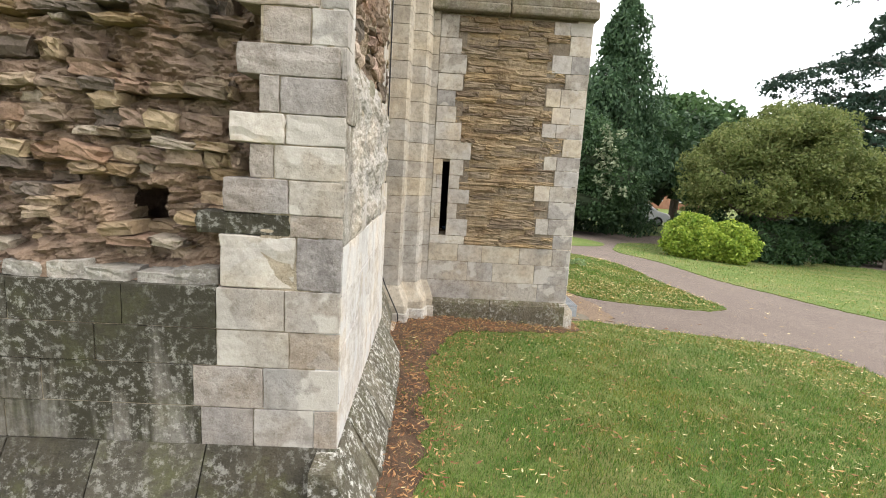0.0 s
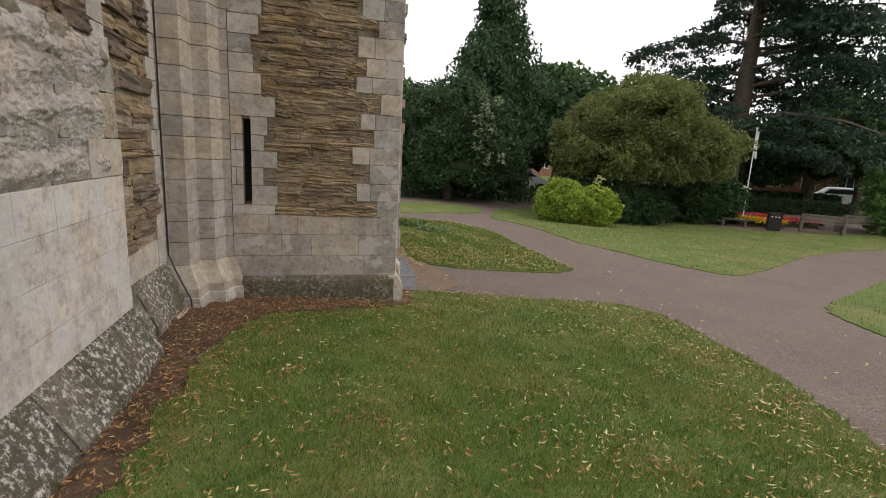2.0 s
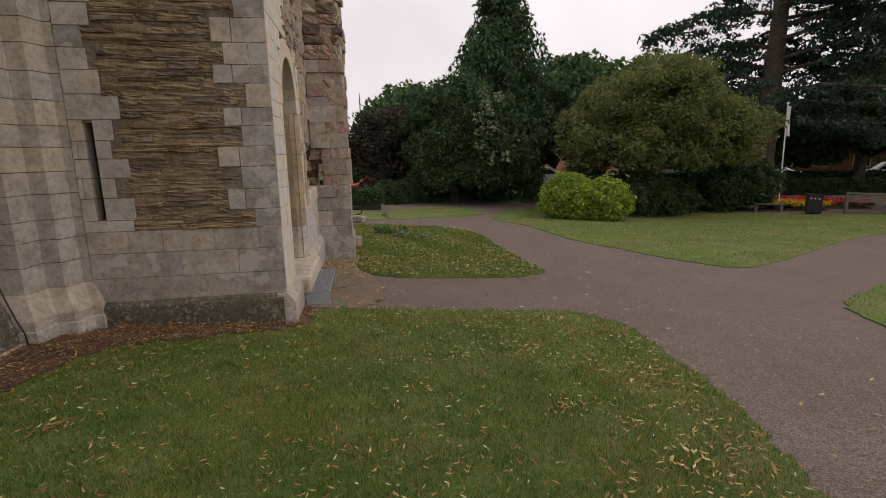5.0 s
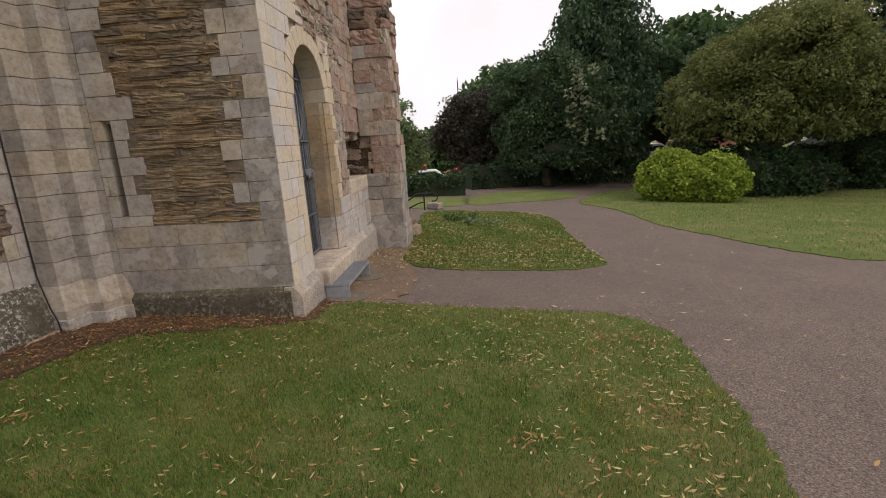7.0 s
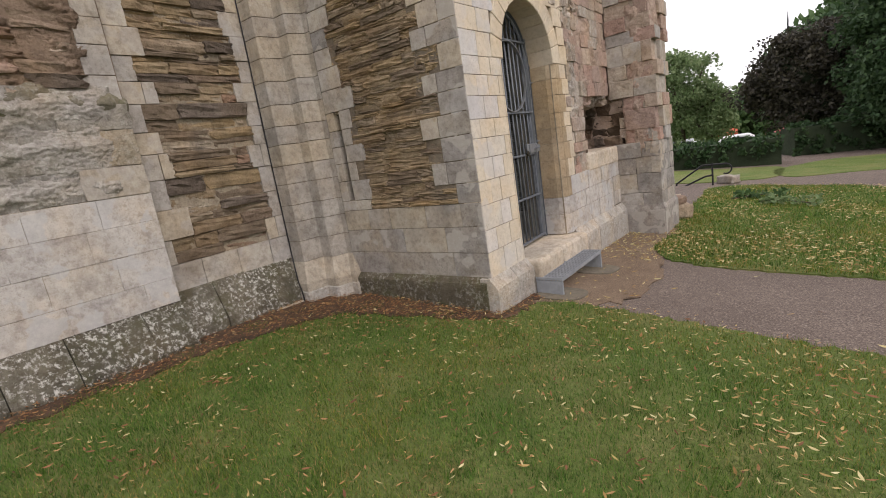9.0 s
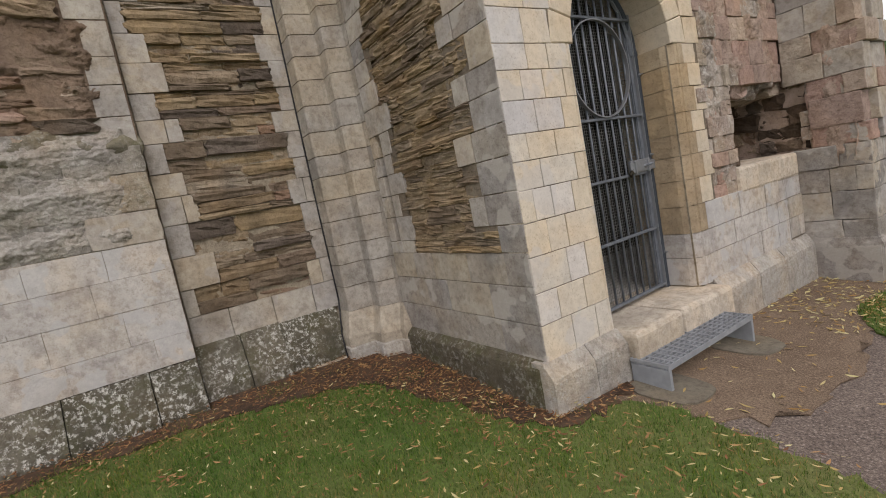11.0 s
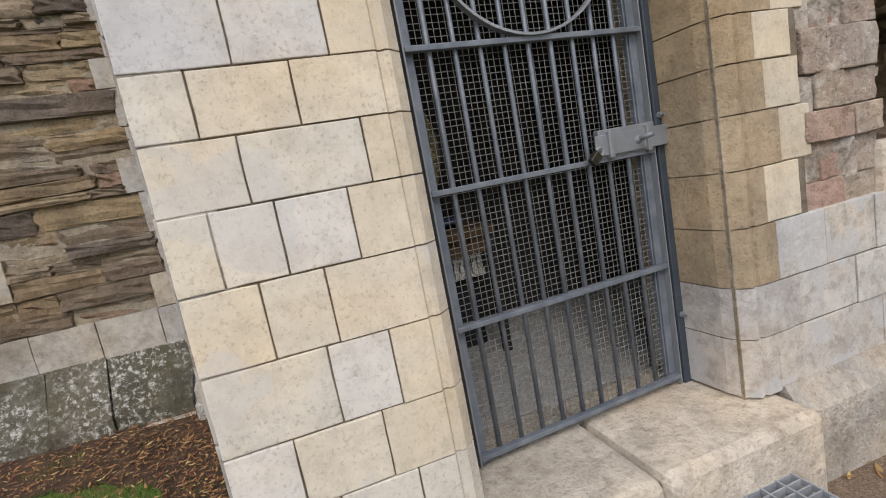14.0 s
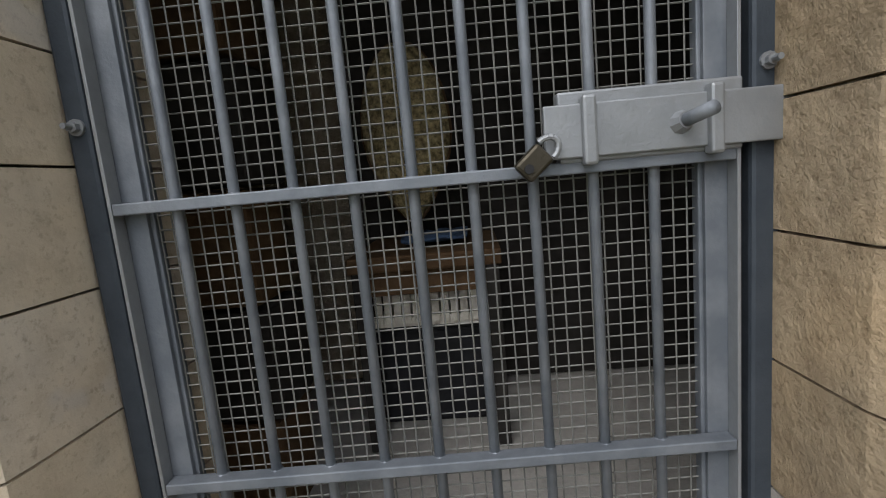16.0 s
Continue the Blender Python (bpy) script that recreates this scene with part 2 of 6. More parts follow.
def plain(name, a, c, rough=0.8, scale=9, relief=0.003):
    m, nt, b = material(name, rough)
    base = mix(nt, ramp(nt, noise_node(nt, scale, 5, 0.65), [(0.35, grey(0)), (0.68, grey(1))]), a, c)
    nt.links.new(base, b.inputs["Base Color"])
    bump(nt, b, noise_node(nt, scale * 6, 4), relief)
    return m


def leafy(name, a, c, d, rough=0.6, through_light=0.25):
    """Leaves: every island its own shade, with some light passing through."""
    m, nt, b = material(name, rough)
    isl = nt.nodes.new("ShaderNodeNewGeometry").outputs["Random Per Island"]
    col = ramp(nt, isl, [(0.0, a), (0.5, c), (1.0, d)])
    patch = noise_node(nt, 1.1, 3)
    col = mix(nt, ramp(nt, patch, [(0.4, grey(0)), (0.68, grey(0.6))]), col, mix(nt, 1.0, col, (0.6, 0.68, 0.6), "MULTIPLY"))
    nt.links.new(col, b.inputs["Base Color"])
    tr = nt.nodes.new("ShaderNodeBsdfTranslucent")
    nt.links.new(col, tr.inputs["Color"])
    ms = nt.nodes.new("ShaderNodeMixShader")
    ms.inputs[0].default_value = through_light
    nt.links.new(b.outputs[0], ms.inputs[1])
    nt.links.new(tr.outputs[0], ms.inputs[2])
    nt.links.new(ms.outputs[0], nt.nodes["Material Output"].inputs["Surface"])
    return m




def grass_material():
    """Each blade its own green, some straw, in lighter and darker patches."""
    m, nt, b = material("grass_blades", 0.65)
    isl = nt.nodes.new("ShaderNodeNewGeometry").outputs["Random Per Island"]
    col = ramp(nt, isl, [(0.0, (0.028, 0.075, 0.009)), (0.5, (0.084, 0.178, 0.022)), (0.8, (0.17, 0.28, 0.046)), (0.88, (0.27, 0.23, 0.08)), (1.0, (0.36, 0.27, 0.13))])
    for scale, low, high, tint in ((0.9, 0.44, 0.62, (1.42, 1.0, 0.85)), (5.5, 0.45, 0.65, (0.62, 0.74, 0.6)), (2.1, 0.5, 0.66, (0.78, 0.95, 0.85))):
        col = mix(nt, ramp(nt, noise_node(nt, scale, 4), [(low, grey(0)), (high, grey(0.85))]), col, mix(nt, 1.0, col, tint, "MULTIPLY"))
    nt.links.new(col, b.inputs["Base Color"])
    tr = nt.nodes.new("ShaderNodeBsdfTranslucent")
    nt.links.new(col, tr.inputs["Color"])
    ms = nt.nodes.new("ShaderNodeMixShader")
    ms.inputs[0].default_value = 0.4
    nt.links.new(b.outputs[0], ms.inputs[1])
    nt.links.new(tr.outputs[0], ms.inputs[2])
    nt.links.new(ms.outputs[0], nt.nodes["Material Output"].inputs["Surface"])
    return m


GRASS_BLADE = grass_material()
FALLEN = leafy("fallen_leaves", (0.28, 0.14, 0.05), (0.44, 0.32, 0.12), (0.6, 0.53, 0.29), 0.7, 0.15)
LITTER = leafy("leaf_litter", (0.13, 0.055, 0.028), (0.26, 0.125, 0.055), (0.42, 0.25, 0.11), 0.75, 0.1)
CONIFER = leafy("cypress_leaves", (0.033, 0.068, 0.033), (0.051, 0.096, 0.045), (0.075, 0.128, 0.055))
DARKTREE = leafy("dark_leaves", (0.032, 0.064, 0.028), (0.053, 0.098, 0.042), (0.085, 0.14, 0.058), 0.55, 0.3)
MIDTREE = leafy("mid_leaves", (0.047, 0.095, 0.034), (0.074, 0.135, 0.047), (0.115, 0.182, 0.068))
OLIVE = leafy("olive_leaves", (0.1, 0.13, 0.038), (0.155, 0.185, 0.056), (0.225, 0.235, 0.085), 0.6, 0.4)
PALE_LEAF = leafy("pale_leaves", (0.14, 0.2, 0.09), (0.2, 0.28, 0.125), (0.28, 0.34, 0.18), 0.6, 0.5)
BLOSSOM = leafy("cream_blossom", (0.2, 0.23, 0.14), (0.28, 0.3, 0.2), (0.1, 0.15, 0.07))
PURPLE = leafy("copper_leaves", (0.034, 0.032, 0.024), (0.055, 0.048, 0.036), (0.085, 0.078, 0.05), 0.5, 0.3)
CEDAR = leafy("cedar_needles", (0.020, 0.043, 0.027), (0.033, 0.062, 0.040), (0.050, 0.088, 0.056))
LIME = leafy("yellow_green_leaves", (0.14, 0.23, 0.03), (0.26, 0.36, 0.045), (0.42, 0.48, 0.08), 0.55, 0.35)
LAUREL = leafy("laurel_leaves", (0.053, 0.128, 0.030), (0.090, 0.188, 0.045), (0.150, 0.270, 0.075), 0.4)
HEDGE = leafy("hedge_leaves", (0.024, 0.054, 0.022), (0.038, 0.078, 0.029), (0.058, 0.102, 0.036))
RED_FLOWER = leafy("red_flowers", (0.5, 0.02, 0.02), (0.6, 0.05, 0.06), (0.7, 0.2, 0.25))
YELLOW_FLOWER = leafy("yellow_flowers", (0.6, 0.4, 0.02), (0.7, 0.5, 0.03), (0.65, 0.25, 0.02))
BARK = plain("bark", (0.07, 0.055, 0.042), (0.12, 0.1, 0.08), 0.95, 7, 0.02)
GREYWOOD = plain("weathered_wood", (0.11, 0.095, 0.075), (0.17, 0.15, 0.125), 0.85, 12)
# Dark fill for added crown cores: shade between leaves put into colour.
DARKFILL = plain("crown_shade_paint", (0.02, 0.03, 0.015), (0.032, 0.045, 0.022), 0.95, 3, 0.02)


def lawn_material():
    m, nt, b = material("lawn", 0.9)
    c = ramp(nt, noise_node(nt, 1.4, 5, 0.6), [(0.3, (0.08, 0.135, 0.028)), (0.5, (0.125, 0.175, 0.04)), (0.7, (0.2, 0.2, 0.07))])
    fine = noise_node(nt, 60, 4, 0.7)
    c = mix(nt, ramp(nt, fine, [(0.35, grey(0.7)), (0.6, grey(0))]), c, (0.07, 0.085, 0.024))
    dry = noise_node(nt, 0.55, 4, 0.6)
    c = mix(nt, ramp(nt, dry, [(0.5, grey(0)), (0.7, grey(0.55))]), c, (0.2, 0.18, 0.075))
    nt.links.new(c, b.inputs["Base Color"])
    bump(nt, b, fine, 0.02)
    return m


def path_material():
    m, nt, b = material("path_tarmac", 0.9)
    c = ramp(nt, noise_node(nt, 1.0, 5, 0.65), [(0.3, (0.13, 0.1, 0.081)), (0.7, (0.176, 0.138, 0.112))])
    mid = noise_node(nt, 16, 5, 0.75)
    c = mix(nt, ramp(nt, mid, [(0.4, grey(0.3)), (0.55, grey(0))]), c, (0.085, 0.068, 0.058))
    c = mix(nt, ramp(nt, mid, [(0.58, grey(0)), (0.7, grey(0.25))]), c, (0.25, 0.2, 0.17))
    chips = noise_node(nt, 85, 3, 0.8)
    c = mix(nt, ramp(nt, chips, [(0.4, grey(0.85)), (0.5, grey(0)), ]), c, (0.05, 0.04, 0.036))
    c = mix(nt, ramp(nt, chips, [(0.57, grey(0)), (0.65, grey(0.8))]), c, (0.31, 0.26, 0.23))
    nt.links.new(c, b.inputs["Base Color"])
    bump(nt, b, chips, 0.004)
    return m


def earth_material():
    m, nt, b = material("brown_earth", 0.95)
    c = ramp(nt, noise_node(nt, 5, 6, 0.7), [(0.3, (0.045, 0.03, 0.02)), (0.5, (0.08, 0.05, 0.032)), (0.7, (0.13, 0.083, 0.05))])
    chips = noise_node(nt, 130, 4, 0.8)
    c = mix(nt, ramp(nt, chips, [(0.57, grey(0)), (0.68, grey(0.6))]), c, (0.22, 0.15, 0.09))
    nt.links.new(c, b.inputs["Base Color"])
    bump(nt, b, chips, 0.008)
    return m


LAWN, PATH, EARTH = lawn_material(), path_material(), earth_material()


def grit_material():
    m, nt, b = material("sandy_grit", 0.95)
    c = ramp(nt, noise_node(nt, 2.5, 5, 0.7), [(0.3, (0.13, 0.09, 0.06)), (0.7, (0.2, 0.145, 0.1))])
    chips = noise_node(nt, 110, 4, 0.85)
    c = mix(nt, ramp(nt, chips, [(0.36, grey(0.85)), (0.48, grey(0))]), c, (0.06, 0.042, 0.03))
    c = mix(nt, ramp(nt, chips, [(0.54, grey(0)), (0.64, grey(0.85))]), c, (0.36, 0.27, 0.19))
    nt.links.new(c, b.inputs["Base Color"])
    bump(nt, b, chips, 0.006)
    return m


GRIT = grit_material()
# Near-black: the gloom of the gateway room is put into this colour.
INTERIOR = plain("room_shade_colour", (0.022, 0.02, 0.018), (0.045, 0.04, 0.036), 0.95, 5)
ROOMFLOOR = plain("dusty_floor", (0.36, 0.345, 0.32), (0.46, 0.44, 0.41), 0.95, 14)
GILT = plain("gilded_pattern", (0.1, 0.08, 0.035), (0.5, 0.4, 0.2), 0.6, 55, 0.004)
CARD = plain("brown_board", (0.080, 0.044, 0.020), (0.120, 0.072, 0.036), 0.8, 12)
WHITE_SLAT = plain("white_slats", (0.6, 0.56, 0.48), (0.7, 0.67, 0.6), 0.7, 20)
BLUE_CLOTH = plain("blue_cloth", (0.03, 0.05, 0.09), (0.06, 0.1, 0.18), 0.9, 20)
BLACK_BOX = plain("black_plastic", (0.012, 0.012, 0.014), (0.022, 0.022, 0.026), 0.5, 10)
BRICK = plain("distant_brick", (0.28, 0.13, 0.08), (0.36, 0.2, 0.13), 0.9, 3)
CARPAINT_RED = metal_paint("red_car_paint", (0.45, 0.03, 0.025), (0.4, 0.03, 0.025), 0.3, 0.1)
CARPAINT_WHITE = metal_paint("white_car_paint", (0.75, 0.76, 0.78), (0.7, 0.7, 0.72), 0.3, 0.1)
CARPAINT_SILVER = metal_paint("silver_car_paint", (0.42, 0.44, 0.47), (0.4, 0.42, 0.45), 0.3, 0.6)
CARGLASS = metal_paint("car_glass", (0.02, 0.025, 0.03), (0.03, 0.035, 0.04), 0.15, 0.0)
RUBBER = plain("rubber", (0.015, 0.015, 0.015), (0.025, 0.025, 0.025), 0.8)
TILE_ROOF = plain("roof_tiles", (0.16, 0.08, 0.05), (0.22, 0.12, 0.08), 0.9, 5)
SIGN_YELLOW = plain("warm_board", (0.55, 0.36, 0.14), (0.5, 0.33, 0.13), 0.7)

# ---- helpers of this scene ----


def from_arrays(name, verts, faces, mat, parent=None, label="", smooth=False):
    me = bpy.data.meshes.new(name)
    if isinstance(verts, np.ndarray) and isinstance(faces, np.ndarray):
        n, k = faces.shape
        me.vertices.add(len(verts))
        me.vertices.foreach_set("co", verts.astype(np.float32).ravel())
        me.loops.add(n * k)
        me.loops.foreach_set("vertex_index", faces.astype(np.int32).ravel())
        me.polygons.add(n)
        me.polygons.foreach_set("loop_start", np.arange(0, n * k, k, dtype=np.int32))
        me.update(calc_edges=True)
    else:
        me.from_pydata(verts if isinstance(verts, list) else verts.tolist(), [], faces if isinstance(faces, list) else faces.tolist())
    me.materials.append(mat)
    if smooth:
        me.polygons.foreach_set("use_smooth", [True] * len(me.polygons))
    ob = new(name, me)
    ob.parent = parent
    if label:
        ob["label"] = label
    return ob


def part(name, bm, mat, parent=None, label="", smooth=False):
    me = bpy.data.meshes.new(name)
    bm.to_mesh(me)
    bm.free()
    me.materials.append(mat)
    if smooth:
        me.polygons.foreach_set("use_smooth", [True] * len(me.polygons))
    ob = new(name, me)
    ob.parent = parent
    if label:
        ob["label"] = label
    return ob


def thing(name, label, category, m=None, group="", kind=""):
    ob = new(name)
    ob.empty_display_size = 0.1
    if m is not None:
        ob.matrix_world = m
    return tagged(ob, label, category, group, kind)


def box(bm, x0, x1, y0, y1, z0, z1, bevel=0.0):
    r = bmesh.ops.create_cube(bm, size=1, matrix=Matrix.Translation(((x0 + x1) / 2, (y0 + y1) / 2, (z0 + z1) / 2)) @ Matrix.Diagonal((x1 - x0, y1 - y0, z1 - z0, 1)))
    if bevel:
        edges = list({e for v in r["verts"] for e in v.link_edges})
        bmesh.ops.bevel(bm, geom=edges, offset=bevel, segments=2, profile=0.5, affect="EDGES")
    return bm


def bx(x0, x1, y0, y1, z0, z1, bevel=0.0):
    return box(bmesh.new(), x0, x1, y0, y1, z0, z1, bevel)


def rod(bm, a, c, r, sides=8, r2=None):
    a, c = Vector(a), Vector(c)
    d = c - a
    m = Matrix.Translation((a + c) / 2) @ d.to_track_quat("Z", "Y").to_matrix().to_4x4()
    bmesh.ops.create_cone(bm, cap_ends=True, segments=sides, radius1=r, radius2=r if r2 is None else r2, depth=d.length, matrix=m)
    return bm


def prism(name, outline, z0, z1, mat, parent=None, label=""):
    """A solid from an outline in plan; z0 and z1 may be functions of x, y."""
    lo = z0 if callable(z0) else (lambda x, y: z0)
    hi = z1 if callable(z1) else (lambda x, y: z1)
    bm = bmesh.new()
    top = [bm.verts.new((x, y, hi(x, y))) for x, y in outline]
    bot = [bm.verts.new((x, y, lo(x, y))) for x, y in outline]
    n = len(outline)
    bm.faces.new(top)
    bm.faces.new(bot[::-1])
    for i in range(n):
        bm.faces.new((top[i], bot[i], bot[(i + 1) % n], top[(i + 1) % n]))
    bmesh.ops.recalc_face_normals(bm, faces=bm.faces)
    bmesh.ops.triangulate(bm, faces=[f for f in bm.faces if len(f.verts) > 4])
    return part(name, bm, mat, parent, label)


def ground_z(x, y):
    fall = 0.11 * min(max(y - 22, 0), 20) * min(max((5 - x) / 3, 0), 1)
    return 0.23 - 0.05 * min(max(x, -1), 13) - 0.03 * min(max(y, -3), 17) - fall


def ground_a(x, y):
    fall = 0.11 * np.clip(y - 22, 0, 20) * np.clip((5 - x) / 3, 0, 1)
    return 0.23 - 0.05 * np.clip(x, -1, 13) - 0.03 * np.clip(y, -3, 17) - fall


def smooth_loop(pts, steps=6, jitter=0.0, seed=1):
    rng = random.Random(seed)
    out, n = [], len(pts)
    for i in range(n):
        p = [Vector(pts[(i + k) % n]) for k in (-1, 0, 1, 2)]
        for s in range(steps):
            t = s / steps
            q = 0.5 * (2 * p[1] + (p[2] - p[0]) * t + (2 * p[0] - 5 * p[1] + 4 * p[2] - p[3]) * t * t + (3 * p[1] - p[0] - 3 * p[2] + p[3]) * t ** 3)
            out.append((q.x + rng.uniform(-jitter, jitter), q.y + rng.uniform(-jitter, jitter)))
    return out


def inside(px, py, loop):
    """Which of the points lie in the loop."""
    r = np.zeros(len(px), bool)
    n = len(loop)
    for i in range(n):
        (x0, y0), (x1, y1) = loop[i], loop[(i + 1) % n]
        if y0 == y1:
            continue
        c = ((y0 > py) != (y1 > py)) & (px < (x1 - x0) * (py - y0) / (y1 - y0) + x0)
        r ^= c
    return r


# ---- ground, paths, lawns ----
def ground_sheet():
    xs = sorted({-3000, -600, -120, -40, -15, -6, -1, 2, 5, 9, 13, 20, 35, 60, 120, 600, 3000})
    ys = sorted({-3000, -600, -120, -40, -15, -3, 2, 7, 12, 17, 22, 30, 42, 50, 120, 600, 3000})
    v = [(x, y, ground_z(x, y) - 0.07) for y in ys for x in xs]
    n = len(xs)
    f = [(j * n + i, j * n + i + 1, (j + 1) * n + i + 1, (j + 1) * n + i) for j in range(len(ys) - 1) for i in range(n - 1)]
    return tagged(from_arrays("ground", v, f, LAWN), "worn park grass reaching out to the far trees", "ground", kind="structure")


ground_sheet()


def sheet(name, loop, lift, mat, label, category, depth=0.08):
    """A slab that follows the lie of the ground."""
    bm = bmesh.new()
    bm.faces.new([bm.verts.new((x, y, 0)) for x, y in loop])
    bmesh.ops.triangulate(bm, faces=bm.faces[:])
    for co, no in (((-1, 0, 0), (1, 0, 0)), ((13, 0, 0), (1, 0, 0)), ((0, -3, 0), (0, 1, 0)), ((0, 17, 0), (0, 1, 0))):
        bmesh.ops.bisect_plane(bm, geom=bm.verts[:] + bm.edges[:] + bm.faces[:], plane_co=co, plane_no=no)
    for v in bm.verts:
        v.co.z = ground_z(v.co.x, v.co.y) + lift
    bmesh.ops.recalc_face_normals(bm, faces=bm.faces[:])
    if bm.faces[:] and sum(f.normal.z for f in bm.faces) < 0:
        bmesh.ops.reverse_faces(bm, faces=bm.faces[:])
    rim = bmesh.ops.extrude_edge_only(bm, edges=[e for e in bm.edges if e.is_boundary])
    for v in rim["geom"]:
        if isinstance(v, bmesh.types.BMVert):
            v.co.z -= depth
    return tagged(part(name, bm, mat), label, category, kind="structure")


sheet("path", [(1.2, 5.2), (1.2, 8.3), (-1, 9), (-1, 13.5), (-4, 20), (6, 21), (13, 24), (30, 24), (30, 8), (22, -6), (13, -6), (1.5, -6), (1.5, 2)], -0.014, PATH, "worn reddish-grey tarmac park path", "path", 0.03)
NEAR = smooth_loop([(-0.3, -4), (-0.28, -1), (-0.26, 1.5), (-0.2, 3.2), (-0.22, 4.3), (0.1, 4.85), (0.8, 4.95), (1.45, 4.97), (1.85, 5.4), (2.5, 5.4), (3.22, 5.3), (3.9, 5.22), (4.32, 5.15), (4.57, 4.75), (4.55, 4.2), (4.5, 3.5), (4.36, 2.9), (4.15, 2.3), (3.9, 1.7), (3.5, 0.8), (3.1, -0.8), (2.6, -4)], 14, 0.03, 2)
ISLAND = smooth_loop([(1.95, 8.95), (1.95, 9.9), (1.9, 11.2), (1.85, 12.5), (2.4, 12.95), (3.3, 12.75), (4.0, 12.6), (4.55, 12.0), (4.75, 10.9), (4.68, 9.45), (4.72, 7.9), (4.74, 7.2), (4.5, 6.95), (4.14, 6.8), (3.4, 6.78), (2.7, 6.82), (2.25, 7.1), (2.1, 7.6), (2.15, 8.3)], 12, 0.03, 3)
CENTRE = smooth_loop([(6.0, 14.6), (6.2, 13.9), (6.5, 13.0), (6.55, 11.7), (6.62, 10.4), (7.0, 9.2), (7.3, 8.3), (7.9, 7.4), (8.8, 7.65), (10.8, 8.8), (13.7, 10.5), (17.8, 11.5), (22, 11.2), (26, 11), (25, 15.2), (21, 14.9), (17.4, 15.6), (15.5, 17.5), (12, 19.5), (8, 18.5), (6.4, 16)], 14, 0.035, 4)
RIGHT = smooth_loop([(7.0, -4), (7.0, 1), (7.0, 3.5), (7.2, 4.5), (7.55, 5.2), (8.6, 5.85), (12.2, 7.6), (15, 9.0), (18.3, 9.6), (23, 9.6), (26, 8), (22, -5), (12, -7)], 14, 0.035, 5)
FARLEFT = smooth_loop([(3.1, 14.3), (4.2, 15.0), (5.7, 15.9), (6.5, 17.4), (5.5, 18.6), (4, 18.2), (3.0, 16.8), (2.7, 15.4)], 4, 0.02, 6)
WEST = smooth_loop([(1.0, 13.6), (2.0, 13.8), (2.7, 14.2), (2.9, 15.4), (2.7, 16.8), (1.5, 16.7), (-3, 16.2), (-3, 14)], 4, 0.02, 7)
for nm, lp, txt in (("near", NEAR, "mown lawn strewn with fallen leaves beside the ruin"), ("island", ISLAND, "small leaf-strewn triangle of grass between paths"), ("centre", CENTRE, "mown park lawn in front of the bushes"),
                    ("right", RIGHT, "mown park lawn across the path"), ("far", FARLEFT, "narrow far strip of lawn under trees"), ("west", WEST, "grass verge beside the hedge")):
    sheet("lawn_" + nm, lp, 0.0, LAWN, txt, "lawn")
EARTH_STRIP = smooth_loop([(-0.45, 1.2), (-0.04, 1.5), (0.03, 2.3), (0.06, 3.2), (0.14, 3.9), (0.34, 4.42), (0.85, 4.68), (1.5, 4.84), (1.75, 5.1), (1.6, 5.5), (1.2, 5.3), (0, 5.3), (-0.6, 4.7), (-0.6, 2)], 9, 0.05, 8)
sheet("earth_border", EARTH_STRIP, 0.006, EARTH, "bare brown earth with leaf litter along the wall foot", "earth")
DOOR_EARTH = smooth_loop([(1.3, 5.3), (1.9, 5.38), (2.3, 5.6), (2.45, 6.3), (2.3, 6.9), (2.5, 7.6), (2.4, 8.6), (2.2, 9.6), (1.3, 9.2), (1.2, 7)], 9, 0.05, 9)
sheet("door_grit", DOOR_EARTH, -0.006, GRIT, "sandy grit and earth in front of the gate", "earth")


def scatter(n, loop, rng):
    xs, ys = [p[0] for p in loop], [p[1] for p in loop]
    x, y = rng.uniform(min(xs), max(xs), n), rng.uniform(min(ys), max(ys), n)
    k = inside(x, y, loop)
    return x[k], y[k]


def blades(name, loop, count, height, seed, label, avoid=None, keep=None, width=0.0016):
    """Mown grass: thin leaning blades, taller and denser in tufts."""
    rng = np.random.default_rng(seed)
    x, y = scatter(count, loop, rng)
    if avoid is not None:
        tuft = np.sin(x * 7.3 + 2 * np.sin(y * 4.1)) * np.sin(y * 6.1 + 1.7 * np.sin(x * 5.3))
        k = ~inside(x, y, avoid) | (rng.random(len(x)) < np.where(tuft > 0.35, 0.5, 0.03))
        x, y = x[k], y[k]
    if keep is not None:
        k = keep(x, y, rng)
        x, y = x[k], y[k]
    n = len(x)
    z = ground_a(x, y)
    a = rng.uniform(0, 6.283, n)
    tall = 1 + 0.35 * np.sin(x * 9.1 + 3 * np.sin(y * 3.7)) * np.sin(y * 8.3 + 2 * np.sin(x * 4.3))
    h = height * rng.uniform(0.45, 1.25, n) * tall
    lean = rng.uniform(0.2, 1.3, n) * h
    w = rng.uniform(0.6, 1.2, n) * width
    dx, dy = np.cos(a), np.sin(a)
    px, py = -dy * w, dx * w
    v = np.stack([np.stack([x - px, y - py, z - 0.004], 1), np.stack([x + px, y + py, z - 0.004], 1), np.stack([x + dx * lean, y + dy * lean, z + h], 1)], 1).reshape(-1, 3)
    f = np.arange(n * 3).reshape(-1, 3)
    return tagged(from_arrays(name, v, f, GRASS_BLADE), label, "grass", kind="stuff")


